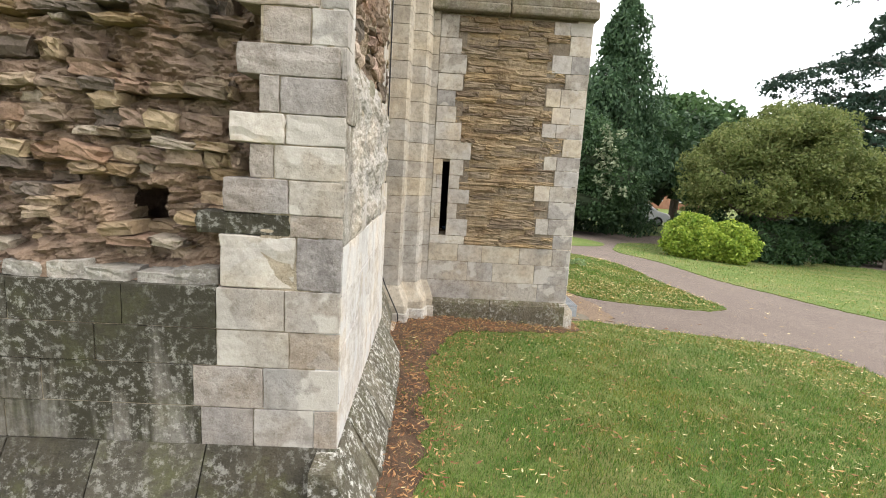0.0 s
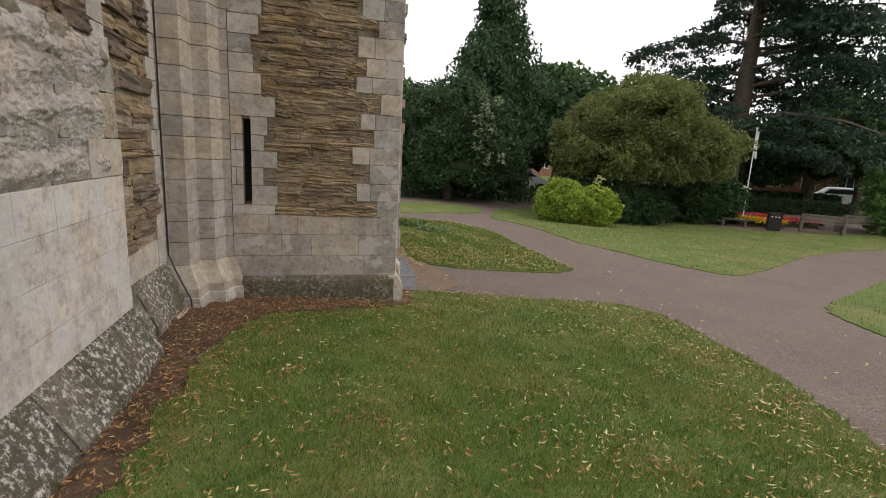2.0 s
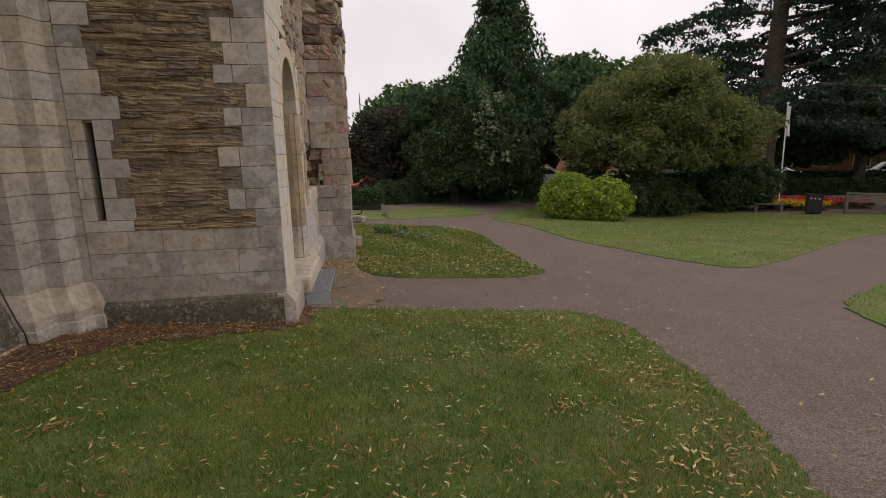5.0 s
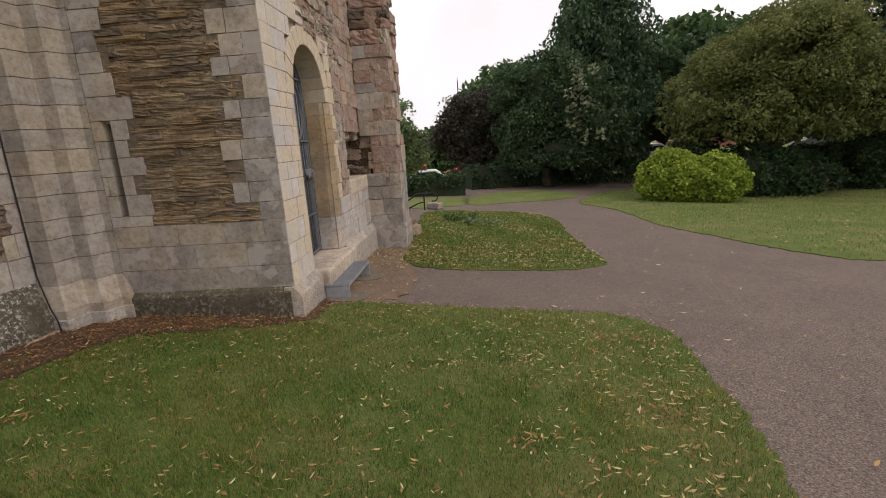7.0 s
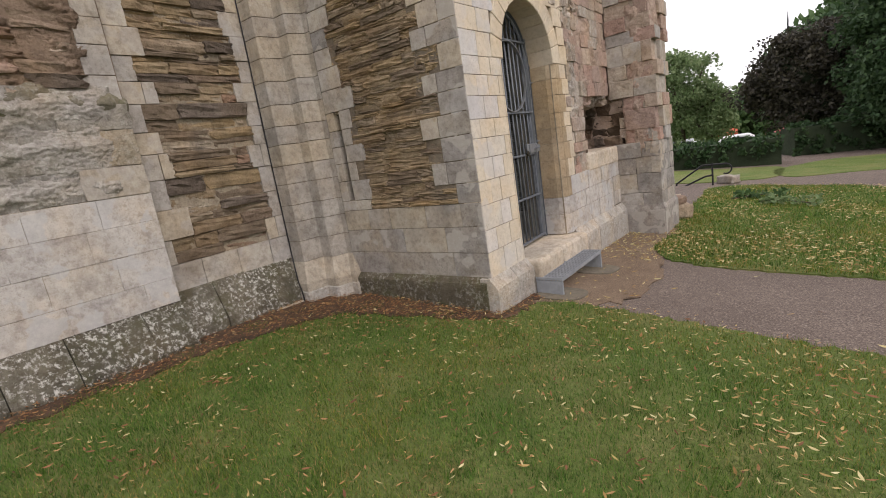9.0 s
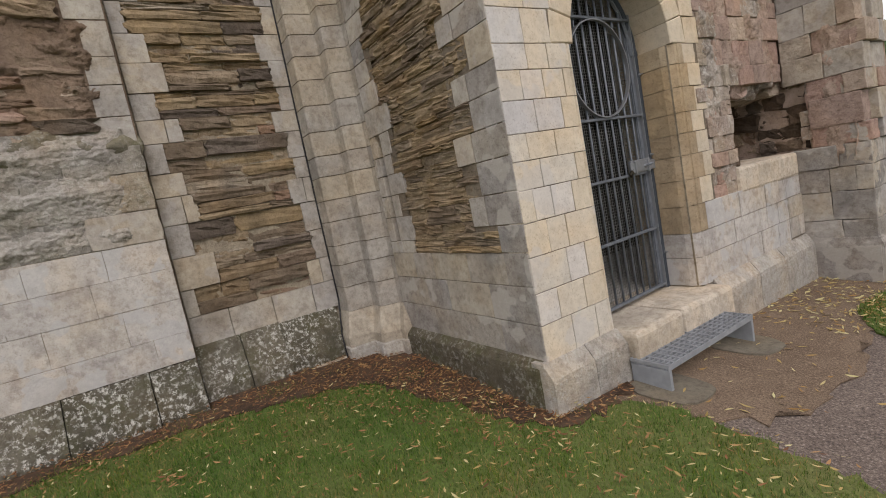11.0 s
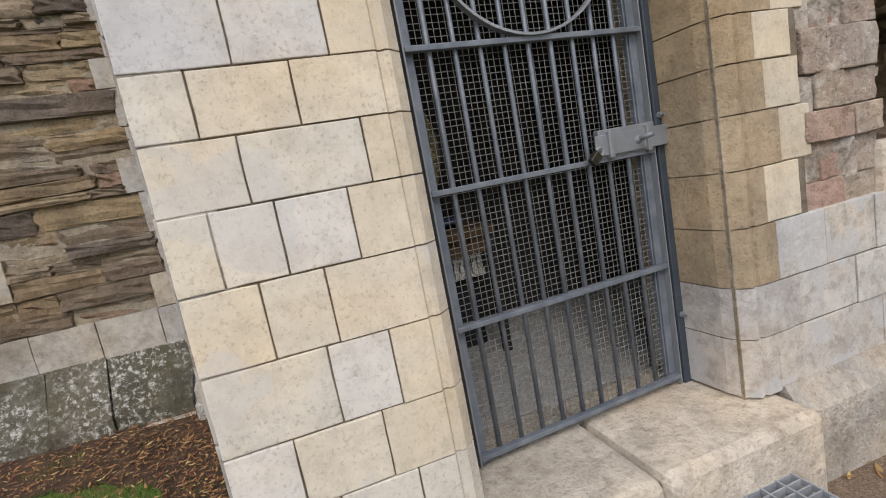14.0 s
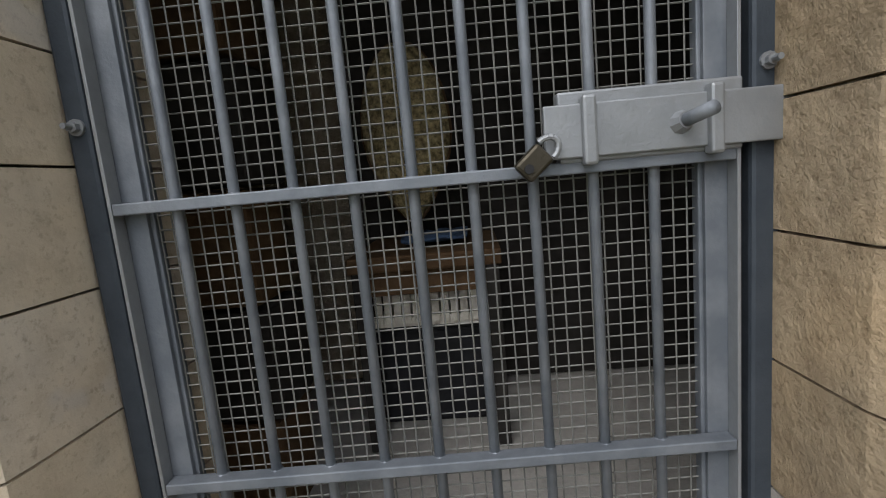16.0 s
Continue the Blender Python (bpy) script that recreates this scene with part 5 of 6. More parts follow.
for i in range(12):
    y = 2.1 + i * 0.125
    r = bmesh.ops.create_icosphere(mossy, subdivisions=4, radius=1, matrix=Matrix.Translation((-0.38, y, 1.93 + 0.03 * math.sin(i * 1.7))) @ Matrix.Diagonal((0.07, 0.12, 0.07 + 0.025 * (i % 3), 1)))
    for v in r["verts"]:
        v.co += noise.noise_vector(v.co * 9) * 0.035 + noise.noise_vector(v.co * 30) * 0.01
part("mossy_ledge", mossy, stone("moss_cap", [(0.17, 0.155, 0.11), (0.22, 0.2, 0.15), (0.13, 0.13, 0.07)], stain=0.5, moss=0.6, lichen=0.2, sheet=True), wall_pier, "moss-grown broken top of the ashlar", True)

# pier, broken end
for k, (z0, z1) in enumerate(rows(0.47, 1.12, 0.14, 0.19, rng)):
    a = -0.79 + rng.uniform(-0.1, 0.06)
    course(wall_pier, PIER_S, "ashlar", [DARK_ASHLAR], -2.4, a, z0, z1, 0.28, 0.5, rng, 0.004, (-0.004, 0.004), 0.1)
    course(wall_pier, PIER_S, "ashlar", [QUOIN, GREY_ASHLAR], a, -0.314, z0, z1, 0.16, 0.32, rng, 0.004, (-0.004, 0.004), 0.1)
corner = [(1.12, 1.325, -0.775), (1.325, 1.41, -0.86), (1.41, 1.54, -0.755), (1.54, 1.665, -0.66), (1.665, 1.775, -0.73), (1.775, 1.905, -0.62), (1.905, 2.015, -0.703), (2.015, 2.14, -0.611), (2.14, 2.32, -0.7), (2.32, 2.5, -0.74), (2.5, 2.72, -0.66), (2.72, 2.95, -0.75), (2.95, 3.2, -0.66)]
for k, (z0, z1, a) in enumerate(corner):
    b = a + (0.29, 0.35, 0.24, 0.09, 0.2, 0.07, 0.37, 0.17)[k % 8]
    first = DARK_ASHLAR if k == 1 else ASHLAR if k in (0, 4) else QUOIN
    lay(wall_pier, PIER_S, "worn", first, a, b - 0.003, z0 + 0.002, z1 - 0.002, rng.uniform(-0.008, 0.01), 0.22, rng)
    lay(wall_pier, PIER_S, "worn", rng.choice([QUOIN, GREY_ASHLAR]), b + 0.002, -0.314, z0 + 0.002, z1 - 0.002, rng.uniform(-0.003, 0.003), 0.12, rng)


def rubble_bed():
    """The torn inner core of the wall: a rough hollowed face."""
    nx, nz = 170, 190
    v, f = [], []
    for j in range(nz + 1):
        for i in range(nx + 1):
            x, z = -2.5 + 1.93 * i / nx, 1.1 + 1.6 * j / nz
            d = 0.09 * noise.fractal(Vector((x * 3.2, z * 5.5, 0)), 0.9, 2.1, 6) + 0.05 * noise.fractal(Vector((x * 11, z * 24, 4)), 0.8, 2.0, 5)
            hole = math.exp(-(((x + 1.13) / 0.09) ** 8 + ((z - 1.4) / 0.08) ** 8))
            slope = 0.12 * max(0, 1.26 - z) / 0.16
            v.append((x, max(1.83, 1.95 + d + 0.12 * hole - slope), z))
    for j in range(nz):
        for i in range(nx):
            a = j * (nx + 1) + i
            x, z = -2.5 + 1.93 * (i + 0.5) / nx, 1.1 + 1.6 * (j + 0.5) / nz
            ragged = 0.02 * noise.noise(Vector((x * 20, z * 20, 3)))
            if abs(x + 1.13) < 0.072 + ragged and abs(z - 1.4) < 0.066 + ragged:
                continue
            f.append((a, a + 1, a + nx + 2, a + nx + 1))
    return from_arrays("rubble_core", v, f, EARTH_MORTAR, wall_pier)


rubble_bed()
for z0, z1 in rows(1.2, 2.45, 0.03, 0.075, rng):
    row_shift = rng.uniform(-0.06, 0.02)

    def hollow(x, z):
        return (abs(x + 1.13) < 0.12 and abs(z - 1.4) < 0.085) or rng.random() < 0.22

    course(wall_pier, PIER_S, "rubble" if rng.random() < 0.6 else "slab", [RUBBLE, RUBBLE, RUBBLE, SLAB], -1.8 + rng.uniform(0, 0.1), -0.72 + rng.uniform(-0.05, 0.02), z0, z1, 0.04, 0.17, rng, 0.0, (-0.17 + row_shift, -0.05), 0.16, 0.12, hollow)
for i in range(9):
    x = -2.3 + i * 0.17 + rng.uniform(-0.03, 0.03)
    lay(wall_pier, PIER_S, "worn", MOSSY_ASHLAR, x, x + rng.uniform(0.14, 0.2), 1.115, 1.15 + rng.uniform(0, 0.04), rng.uniform(-0.03, 0.0), 0.2, rng, rng.uniform(-0.1, 0.1))

# clustered shaft in the inner corner
SHAFT = [(-0.47, 4.665), (-0.405, 4.689), (-0.258, 4.688), (-0.238, 4.702), (-0.227, 4.88), (-0.222, 4.885), (-0.095, 4.886), (-0.074, 4.9), (-0.047, 4.992), (-0.036, 5.0305), (0.028, 5.0305), (0.028, 5.08), (-0.47, 5.08)]
shaft = tagged(thing("corner_shaft", "stepped ashlar shafts in the angle of the wall", "shaft"), kind="structure")
for z0, z1 in rows(0.46, 3.9, 0.14, 0.2, rng):
    prism("shaft_stone", SHAFT, z0 + 0.003, z1 - 0.003, SHAFT_STONE, shaft)
prism("joint", [(x - 0.007, y + 0.007) for x, y in SHAFT[:11]] + [(0.02, 5.085), (-0.477, 5.085)], 0.3, 3.9, JOINT, shaft)


def splayed_base(grow, z_low, z_mid, z_top, mat, name):
    """The foot of the shafts: the profile spreads outward as it comes down."""
    b = bmesh.new()
    rings = []
    for z, g in ((z_low, grow), (z_mid, grow), (z_top, 0.002)):
        rings.append([b.verts.new((x + g * (1 if x > -0.46 else 0), y - g * (1 if y < 5.07 else 0), z)) for x, y in SHAFT])
    n = len(SHAFT)
    for lo, hi in zip(rings, rings[1:]):
        for q in range(n):
            b.faces.new((lo[q], lo[(q + 1) % n], hi[(q + 1) % n], hi[q]))
    b.faces.new(rings[-1])
    bmesh.ops.recalc_face_normals(b, faces=b.faces)
    bmesh.ops.triangulate(b, faces=[f for f in b.faces if len(f.verts) > 4])
    part(name, b, mat, shaft)


splayed_base(0.075, 0.2, 0.27, 0.46, SHAFT_STONE, "base_stop")
splayed_base(0.088, -0.15, 0.19, 0.235, WEATHERED, "base_foot")


# plinths: sloped blocks along the wall feet
def plinth(wall, face, u0, u1, top, out, lip, lo, hi, mat, name="plinth_stone", foot=-0.25):
    u = u0
    while u < u1 - 0.01:
        w = rng.uniform(lo, hi)
        if u1 - u - w < lo * 0.6:
            w = u1 - u
        pm = bmesh.new()
        t, o = top + rng.uniform(-0.006, 0.006), out + rng.uniform(-0.01, 0.01)
        prof = [(-0.08, t), (0.004, t), (o * 0.5, (t + lip) / 2 + rng.uniform(0, 0.012)), (o, lip), (o + 0.004, lip - 0.03), (o, foot), (-0.08, foot)]
        ends = [[pm.verts.new(face.spot(q, z, d)) for d, z in prof] for q in (u + 0.003, u + w - 0.003)]
        n = len(prof)
        pm.faces.new(ends[0])
        pm.faces.new(ends[1][::-1])
        for q in range(n):
            pm.faces.new((ends[0][q], ends[1][q], ends[1][(q + 1) % n], ends[0][(q + 1) % n]))
        bmesh.ops.recalc_face_normals(pm, faces=pm.faces)
        part(name, pm, mat, wall)
        u += w


plinth(wall_pier, PIER_E, 1.64, 3.575, 0.47, 0.16, 0.2, 0.3, 0.5, PLINTH)
plinth(wall_pier, PIER_S, -2.6, -0.314, 0.47, 0.17, 0.18, 0.28, 0.42, BLACK_PLINTH)
plinth(wall_recess, RECESS_F, 3.58, 4.64, 0.51, 0.14, 0.22, 0.26, 0.4, PLINTH)
plinth(wall_slit, SLIT_F, 0.06, 1.53, 0.275, 0.045, 0.235, 0.5, 0.75, WET_PLINTH)
plinth(wall_gate, GATE_F, 4.985, 5.6, 0.275, 0.06, 0.2, 0.3, 0.4, WEATHERED)
plinth(wall_gate, GATE_F, 6.67, 8.2, 0.29, 0.07, 0.2, 0.4, 0.6, WEATHERED)
plinth(wall_buttress, BUT_S, 1.6, 2.05, 0.24, 0.015, 0.2, 0.3, 0.5, GREY_ASHLAR)
plinth(wall_buttress, BUT_E, 8.19, 8.88, 0.24, 0.015, 0.2, 0.3, 0.5, GREY_ASHLAR)
# low footing course
fb = bmesh.new()
box(fb, -0.3, -0.115, 1.5, 3.62, -0.2, 0.135, 0.015)
part("footing", fb, SILL, wall_pier)
fb = bmesh.new()
box(fb, -0.3, -0.25, 3.62, 4.6, -0.2, 0.12, 0.01)
part("footing", fb, SILL, wall_recess)
# sill of the gateway
for y0, y1 in ((5.6, 6.06), (6.07, 6.665)):
    q = bx(1.12, 1.69, y0, y1, -0.1, 0.262, 0.03)
    for v in q.verts:
        v.co += noise.noise_vector(v.co * 7) * 0.008
    part("sill_stone", q, SILL, wall_gate)
# coping and weathered slope over the slit wall
cp = bmesh.new()
for x0, x1 in ((-0.12, 0.7), (0.706, 1.58)):
    box(cp, x0, x1, 4.94, 5.5, 3.16, 3.25, 0.02)
    box(cp, x0, x1, 4.98, 5.5, 3.25, 3.34, 0.015)
part("coping", cp, COPING, wall_slit)
prism("roof_slope", [(-0.1, 5.0), (1.55, 5.0), (1.55, 5.62), (-0.1, 5.62)], 3.3, lambda x, y: 3.34 + (y - 5.0) * 0.9, COPING, wall_slit)

# ---- the gate ----
LEAF_Y0, LEAF_Y1, LEAF_X = 5.664, 6.488, 1.33


def steel_gate():
    g = thing("steel_gate", "closed grey galvanised steel bar gate backed with wire mesh", "gate", Matrix.Translation((LEAF_X + 0.018, LEAF_Y0, 0.27)) @ Matrix.Rotation(radians(3), 4, "Z"))
    w, rails, top = LEAF_Y1 - LEAF_Y0, (0.03, 0.44, 0.84, 1.23, 1.86), 2.1
    for y in (0.017, w - 0.022):
        part("stile", bx(-0.012, -0.004, y - 0.017, y + 0.017, 0.0, 1.95, 0.001), STEEL, g)
        edge = y - 0.017 if y < 0.1 else y + 0.012
        part("stile_edge", bx(-0.003, 0.02, edge, edge + 0.005, 0.0, 1.95, 0.001), PALE_STEEL, g)
        bm = bmesh.new()
        box(bm, -0.03, -0.012, y - 0.004 if y < 0.1 else y - 0.022, y + 0.022 if y < 0.1 else y + 0.004, 0.0, 1.95, 0.002)
        part("flange", bm, STEEL, g)
    for z in rails:
        part("rail", bx(-0.003, 0.021, 0.006, w - 0.011, z - 0.008, z + 0.008, 0.002), STEEL, g)
    n = 9
    for i in range(n):
        y = 0.08 + i * 0.0795
        high = min(top, 1.63 + 0.45 * math.sqrt(max(0, 1 - ((y - w / 2) / (w / 2)) ** 2)))
        bm = rod(bmesh.new(), (0, y, 0.03), (0, y, high), 0.0075, 10)
        for z in rails:
            if z < high:
                r = bmesh.ops.create_icosphere(bm, subdivisions=1, radius=0.012, matrix=Matrix.Translation((0, y, z)) @ Matrix.Diagonal((1, 1, 1.3, 1)))
        part("bar", bm, STEEL, g, "", True)
    ring = bmesh.new()
    rr, cz, seg = 0.305, 1.23 + 0.315, 56
    for i in range(seg):
        a, b = 2 * math.pi * i / seg, 2 * math.pi * (i + 1) / seg
        q = []
        for t in (a, b):
            for d, x in ((-0.004, 0.006), (-0.004, 0.03), (0.004, 0.03), (0.004, 0.006)):
                q.append(ring.verts.new((x, w / 2 + (rr + d) * math.cos(t), cz + (rr + d) * math.sin(t))))
        for k in range(4):
            ring.faces.new((q[k], q[(k + 1) % 4], q[4 + (k + 1) % 4], q[4 + k]))
    bmesh.ops.remove_doubles(ring, verts=ring.verts, dist=0.0002)
    bmesh.ops.recalc_face_normals(ring, faces=ring.faces)
    part("ring", ring, PALE_STEEL, g, "flat steel hoop")
    arc = bmesh.new()
    pts = [(w / 2 - (w / 2 - 0.01) * math.cos(math.pi * i / 14), 1.63 + 0.46 * math.sin(math.pi * i / 14)) for i in range(15)]
    for (ya, za), (yb, zb) in zip(pts, pts[1:]):
        rod(arc, (0, ya, za), (0, yb, zb), 0.013, 6)
    part("arched_head", arc, STEEL, g)
    v, f = [], []

    def wire(a, b, r=0.0009):
        a, b = Vector(a), Vector(b)
        d = (b - a).normalized()
        p = d.orthogonal().normalized() * r
        q = d.cross(p)
        k = len(v)
        for c in (a, b):
            for s in (p + q, p - q, -p - q, q - p):
                v.append(tuple(c + s))
        for i in range(4):
            f.append((k + i, k + (i + 1) % 4, k + 4 + (i + 1) % 4, k + 4 + i))

    def wob(i):
        return 0.0015 * math.sin(i * 2.7)

    for i in range(1, 42):
        y = 0.02 + i * 0.0192
        if y < w - 0.01:
            wire((-0.02, y + wob(i), 0.02), (-0.02, y - wob(i), 1.65 + 0.42 * math.sqrt(max(0, 1 - ((y - w / 2) / (w / 2)) ** 2))))
    for j in range(1, 104):
        z = 0.02 + j * 0.0192
        half = w / 2 - 0.01 if z < 1.63 else (w / 2 - 0.01) * math.sqrt(max(0, 1 - ((z - 1.63) / 0.46) ** 2))
        wire((-0.022, w / 2 - half, z + wob(j)), (-0.022, w / 2 + half, z - wob(j)))
    tagged(from_arrays("wire_mesh", v, f, WIRE, g, "square welded wire mesh"), kind="stuff")
    # lock case, slide bolt and padlock
    lz = 0.892
    lock = part("lock_plate", bx(0.0, 0.024, w - 0.235, w - 0.005, lz - 0.046, lz + 0.042, 0.003), PALE_STEEL, g, "bare steel lock plate")
    part("bolt", bx(0.024, 0.032, w - 0.255, w + 0.055, lz - 0.04, lz + 0.026, 0.002), PALE_STEEL, lock, "sliding flat bolt")
    for y in (w - 0.2, w - 0.045):
        part("strap", bx(0.022, 0.042, y - 0.009, y + 0.009, lz - 0.05, lz + 0.035, 0.004), PALE_STEEL, lock)
    part("knob", rod(bmesh.new(), (0.03, w - 0.085, lz - 0.008), (0.082, w - 0.072, lz + 0.002), 0.0085, 14), STEEL, lock, "round steel pull pin", True)
    part("weld", rod(bmesh.new(), (0.028, w - 0.0855, lz - 0.008), (0.04, w - 0.083, lz - 0.006), 0.016, 10, 0.011), PALE_STEEL, lock)
    m = Matrix.Translation((0.042, w - 0.265, lz - 0.035)) @ Matrix.Rotation(radians(-48), 4, "X")
    pl = bmesh.new()
    box(pl, -0.009, 0.009, -0.015, 0.015, -0.03, 0.01, 0.004)
    bmesh.ops.transform(pl, matrix=m, verts=pl.verts)
    pad = part("padlock", pl, BRASS, g, "small tarnished brass padlock")
    sh = bmesh.new()
    for i in range(8):
        a, b = math.pi * i / 8, math.pi * (i + 1) / 8
        rod(sh, (0, 0.013 * math.cos(a), 0.012 + 0.018 * math.sin(a)), (0, 0.013 * math.cos(b), 0.012 + 0.018 * math.sin(b)), 0.004, 8)
    bmesh.ops.transform(sh, matrix=m, verts=sh.verts)
    part("shackle", sh, PALE_STEEL, pad)
    part("keyway", rod(bmesh.new(), m @ Vector((0.0105, 0, -0.02)), m @ Vector((0.013, 0, -0.02)), 0.006, 10), BLACK_IRON, pad)
    return g


def gate_frame():
    f = thing("gate_frame", "dark blue-grey painted steel frame bolted into the stone jambs", "gate frame", Matrix.Translation((LEAF_X - 0.005, LEAF_Y0, 0.27)) @ Matrix.Rotation(radians(2.5), 4, "Z"))
    w = LEAF_Y1 - LEAF_Y0
    for y0, y1 in ((-0.045, -0.012), (w + 0.01, w + 0.05)):
        part("post", bx(-0.045, 0.03, y0, y1, -0.01, 1.66, 0.006), DARK_STEEL, f)
        for z in (0.25, 0.95, 1.5):
            yc = (y0 + y1) / 2
            b = rod(bmesh.new(), (0.028, yc, z), (0.034, yc, z), 0.011, 12)
            rod(b, (0.033, yc, z), (0.042, yc, z), 0.0075, 6)
            rod(b, (0.04, yc, z), (0.055, yc, z), 0.004, 8)
            part("bolt", b, PALE_STEEL, f)
    arc = bmesh.new()
    pts = [(w / 2 - (w / 2 + 0.035) * math.cos(math.pi * i / 16), 1.65 + 0.48 * math.sin(math.pi * i / 16)) for i in range(17)]
    for (ya, za), (yb, zb) in zip(pts, pts[1:]):
        rod(arc, (0, ya, za), (0, yb, zb), 0.028, 8)
    part("arched_head", arc, DARK_STEEL, f)
    return f


steel_gate()
gate_frame()


def metal_step():
    """A grating tread on two folded legs."""
    x0, y0, y1, z = 1.63, 5.58, 6.5, 0.115
    t = thing("metal_step", "low galvanised steel grating step in front of the gate sill", "step", Matrix.Translation((x0, y0, 0)))
    w, ln = 0.235, y1 - y0
    for y in (0.012, ln - 0.012):
        part("leg", bx(0.0, w, y - 0.012, y + 0.012, -0.08, z - 0.03, 0.003), GALVANISED, t)
        part("foot_flange", bx(0.0, w, y - (0.0 if y > 0.1 else -0.012) - (0.06 if y > 0.1 else 0), y + (0.06 if y < 0.1 else 0.0), -0.08, -0.074), GALVANISED, t)
    for x in (0.003, w - 0.003):
        part("edge_bar", bx(x - 0.003, x + 0.003, 0.0, ln, z - 0.03, z + 0.002, 0.001), GALVANISED, t)
    for i in range(1, 8):
        x = w * i / 8
        part("bearing_bar", bx(x - 0.0025, x + 0.0025, 0.0, ln, z - 0.028, z), GALVANISED, t)
    for i in range(0, 16):
        y = ln * i / 15
        part("cross_bar", bx(0.0, w, y - 0.003, y + 0.003, z - 0.018, z + 0.003, 0.001), GALVANISED, t)
    return t


metal_step()
for y, s in ((5.62, 1), (6.42, 2)):
    loop = smooth_loop([(1.68, y - 0.14), (1.98, y - 0.12), (2.02, y + 0.1), (1.9, y + 0.17), (1.66, y + 0.13)], 4, 0.006, s)
    pad = prism("paving_slab", loop, lambda x, y: ground_z(x, y) - 0.09, lambda x, y: ground_z(x, y) + 0.004, CONCRETE)
    tagged(pad, "worn concrete pad under a leg of the step", "slab")

# ---- what stands behind the gate ----
sb3 = bmesh.new()
r = bmesh.ops.create_uvsphere(sb3, u_segments=28, v_segments=18, radius=1)
for v in sb3.verts:
    taper = 1 - 0.45 * max(0, -v.co.z) ** 1.5
    v.co = Vector((v.co.x * 0.05, v.co.y * 0.15 * taper, v.co.z * 0.3)) + noise.noise_vector(v.co * 6) * 0.008
panel = thing("hanging_shield", "gold patterned shield-shaped ornament in the dark room", "ornament", pose(0.3, 5.93, 1.27))
part("face", sb3, GILT, panel, "", True)
rim = bmesh.new()
for i in range(24):
    a, c = 2 * math.pi * i / 24, 2 * math.pi * (i + 1) / 24
    def edge(k):
        return (-0.01, 0.15 * math.cos(k) * (1 - 0.45 * max(0, -math.sin(k)) ** 1.5), 0.3 * math.sin(k))
    rod(rim, edge(a), edge(c), 0.008, 6)
part("rim", rim, CARD, panel)
part("hook", rod(bmesh.new(), (-0.02, 0, 0.28), (-0.02, 0, 1.64), 0.006, 6), BLACK_IRON, panel)


def low_table():
    t = thing("low_table", "brown wooden stand in the dark room behind the gate", "table", Matrix.Translation((0.28, 5.97, 0.24)))
    part("tabletop", bx(-0.25, 0.25, -0.24, 0.24, 0.6, 0.65, 0.006), CARD, t)
    for x in (-0.22, 0.22):
        for y in (-0.21, 0.21):
            # legs take the room's painted gloom so they sink from view
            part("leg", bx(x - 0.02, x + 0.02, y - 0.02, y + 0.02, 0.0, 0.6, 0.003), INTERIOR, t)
    part("apron", bx(0.2, 0.22, -0.2, 0.2, 0.52, 0.6, 0.002), CARD, t)
    return t


low_table()
cr2 = thing("slatted_crate", "pale slatted crate beneath the wooden stand", "crate", Matrix.Translation((0.27, 5.97, 0.64)))
for i in range(12):
    part("slat", bx(0.14, 0.15, -0.19 + i * 0.032, -0.165 + i * 0.032, 0.0, 0.12, 0.001), WHITE_SLAT, cr2)
part("rail", bx(0.128, 0.139, -0.2, 0.2, 0.0, 0.02), WHITE_SLAT, cr2)
part("rail", bx(0.128, 0.139, -0.2, 0.2, 0.1, 0.12), WHITE_SLAT, cr2)
part("back", bx(-0.14, -0.12, -0.2, 0.2, 0.0, 0.12), WHITE_SLAT, cr2)
part("base", bx(-0.14, 0.139, -0.2, 0.2, -0.012, -0.001), WHITE_SLAT, cr2)
bb = thing("storage_box", "black storage box on the dusty floor", "box", Matrix.Translation((0.16, 5.95, 0.24)))
part("body", bx(-0.17, 0.17, -0.2, 0.2, 0.0, 0.35, 0.012), BLACK_BOX, bb)
part("lid", bx(-0.18, 0.18, -0.21, 0.21, 0.35, 0.387, 0.008), BLACK_BOX, bb)
cloth = bmesh.new()
bmesh.ops.create_grid(cloth, x_segments=16, y_segments=16, size=0.11)
for v in cloth.verts:
    v.co.z = 0.025 + 0.02 * noise.noise(v.co * 18)
bmesh.ops.solidify(cloth, geom=cloth.faces[:], thickness=0.01)
cl2 = part("folded_cloth", cloth, BLUE_CLOTH, None, "", True)
cl2.matrix_world = pose(0.3, 6.0, 0.9)
tagged(cl2, "crumpled dark blue cloth on the wooden stand", "cloth")
structure("wall_room_back", "inner wall behind the hanging shield, coloured near black for its shade", bx(-0.25, -0.02, 5.62, 8.18, 0.245, 2.89), INTERIOR)
# panel added to hide the paler wall; its shade is in the colour
structure("room_end_shade_panel", "near-black panel added over the end wall for the room's shade", bx(-2.0, 0.69, 8.19, 8.25, 0.24, 2.9), INTERIOR)
# pier stones darkened in colour to look unlit
pier_in = tagged(thing("inner_pier", "stone pier just inside the gateway, darkened for the room's shade", "pier"), kind="structure")
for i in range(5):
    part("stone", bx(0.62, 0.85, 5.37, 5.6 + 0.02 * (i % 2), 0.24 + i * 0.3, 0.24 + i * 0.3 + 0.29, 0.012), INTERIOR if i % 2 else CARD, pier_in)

# ---- park furniture ----


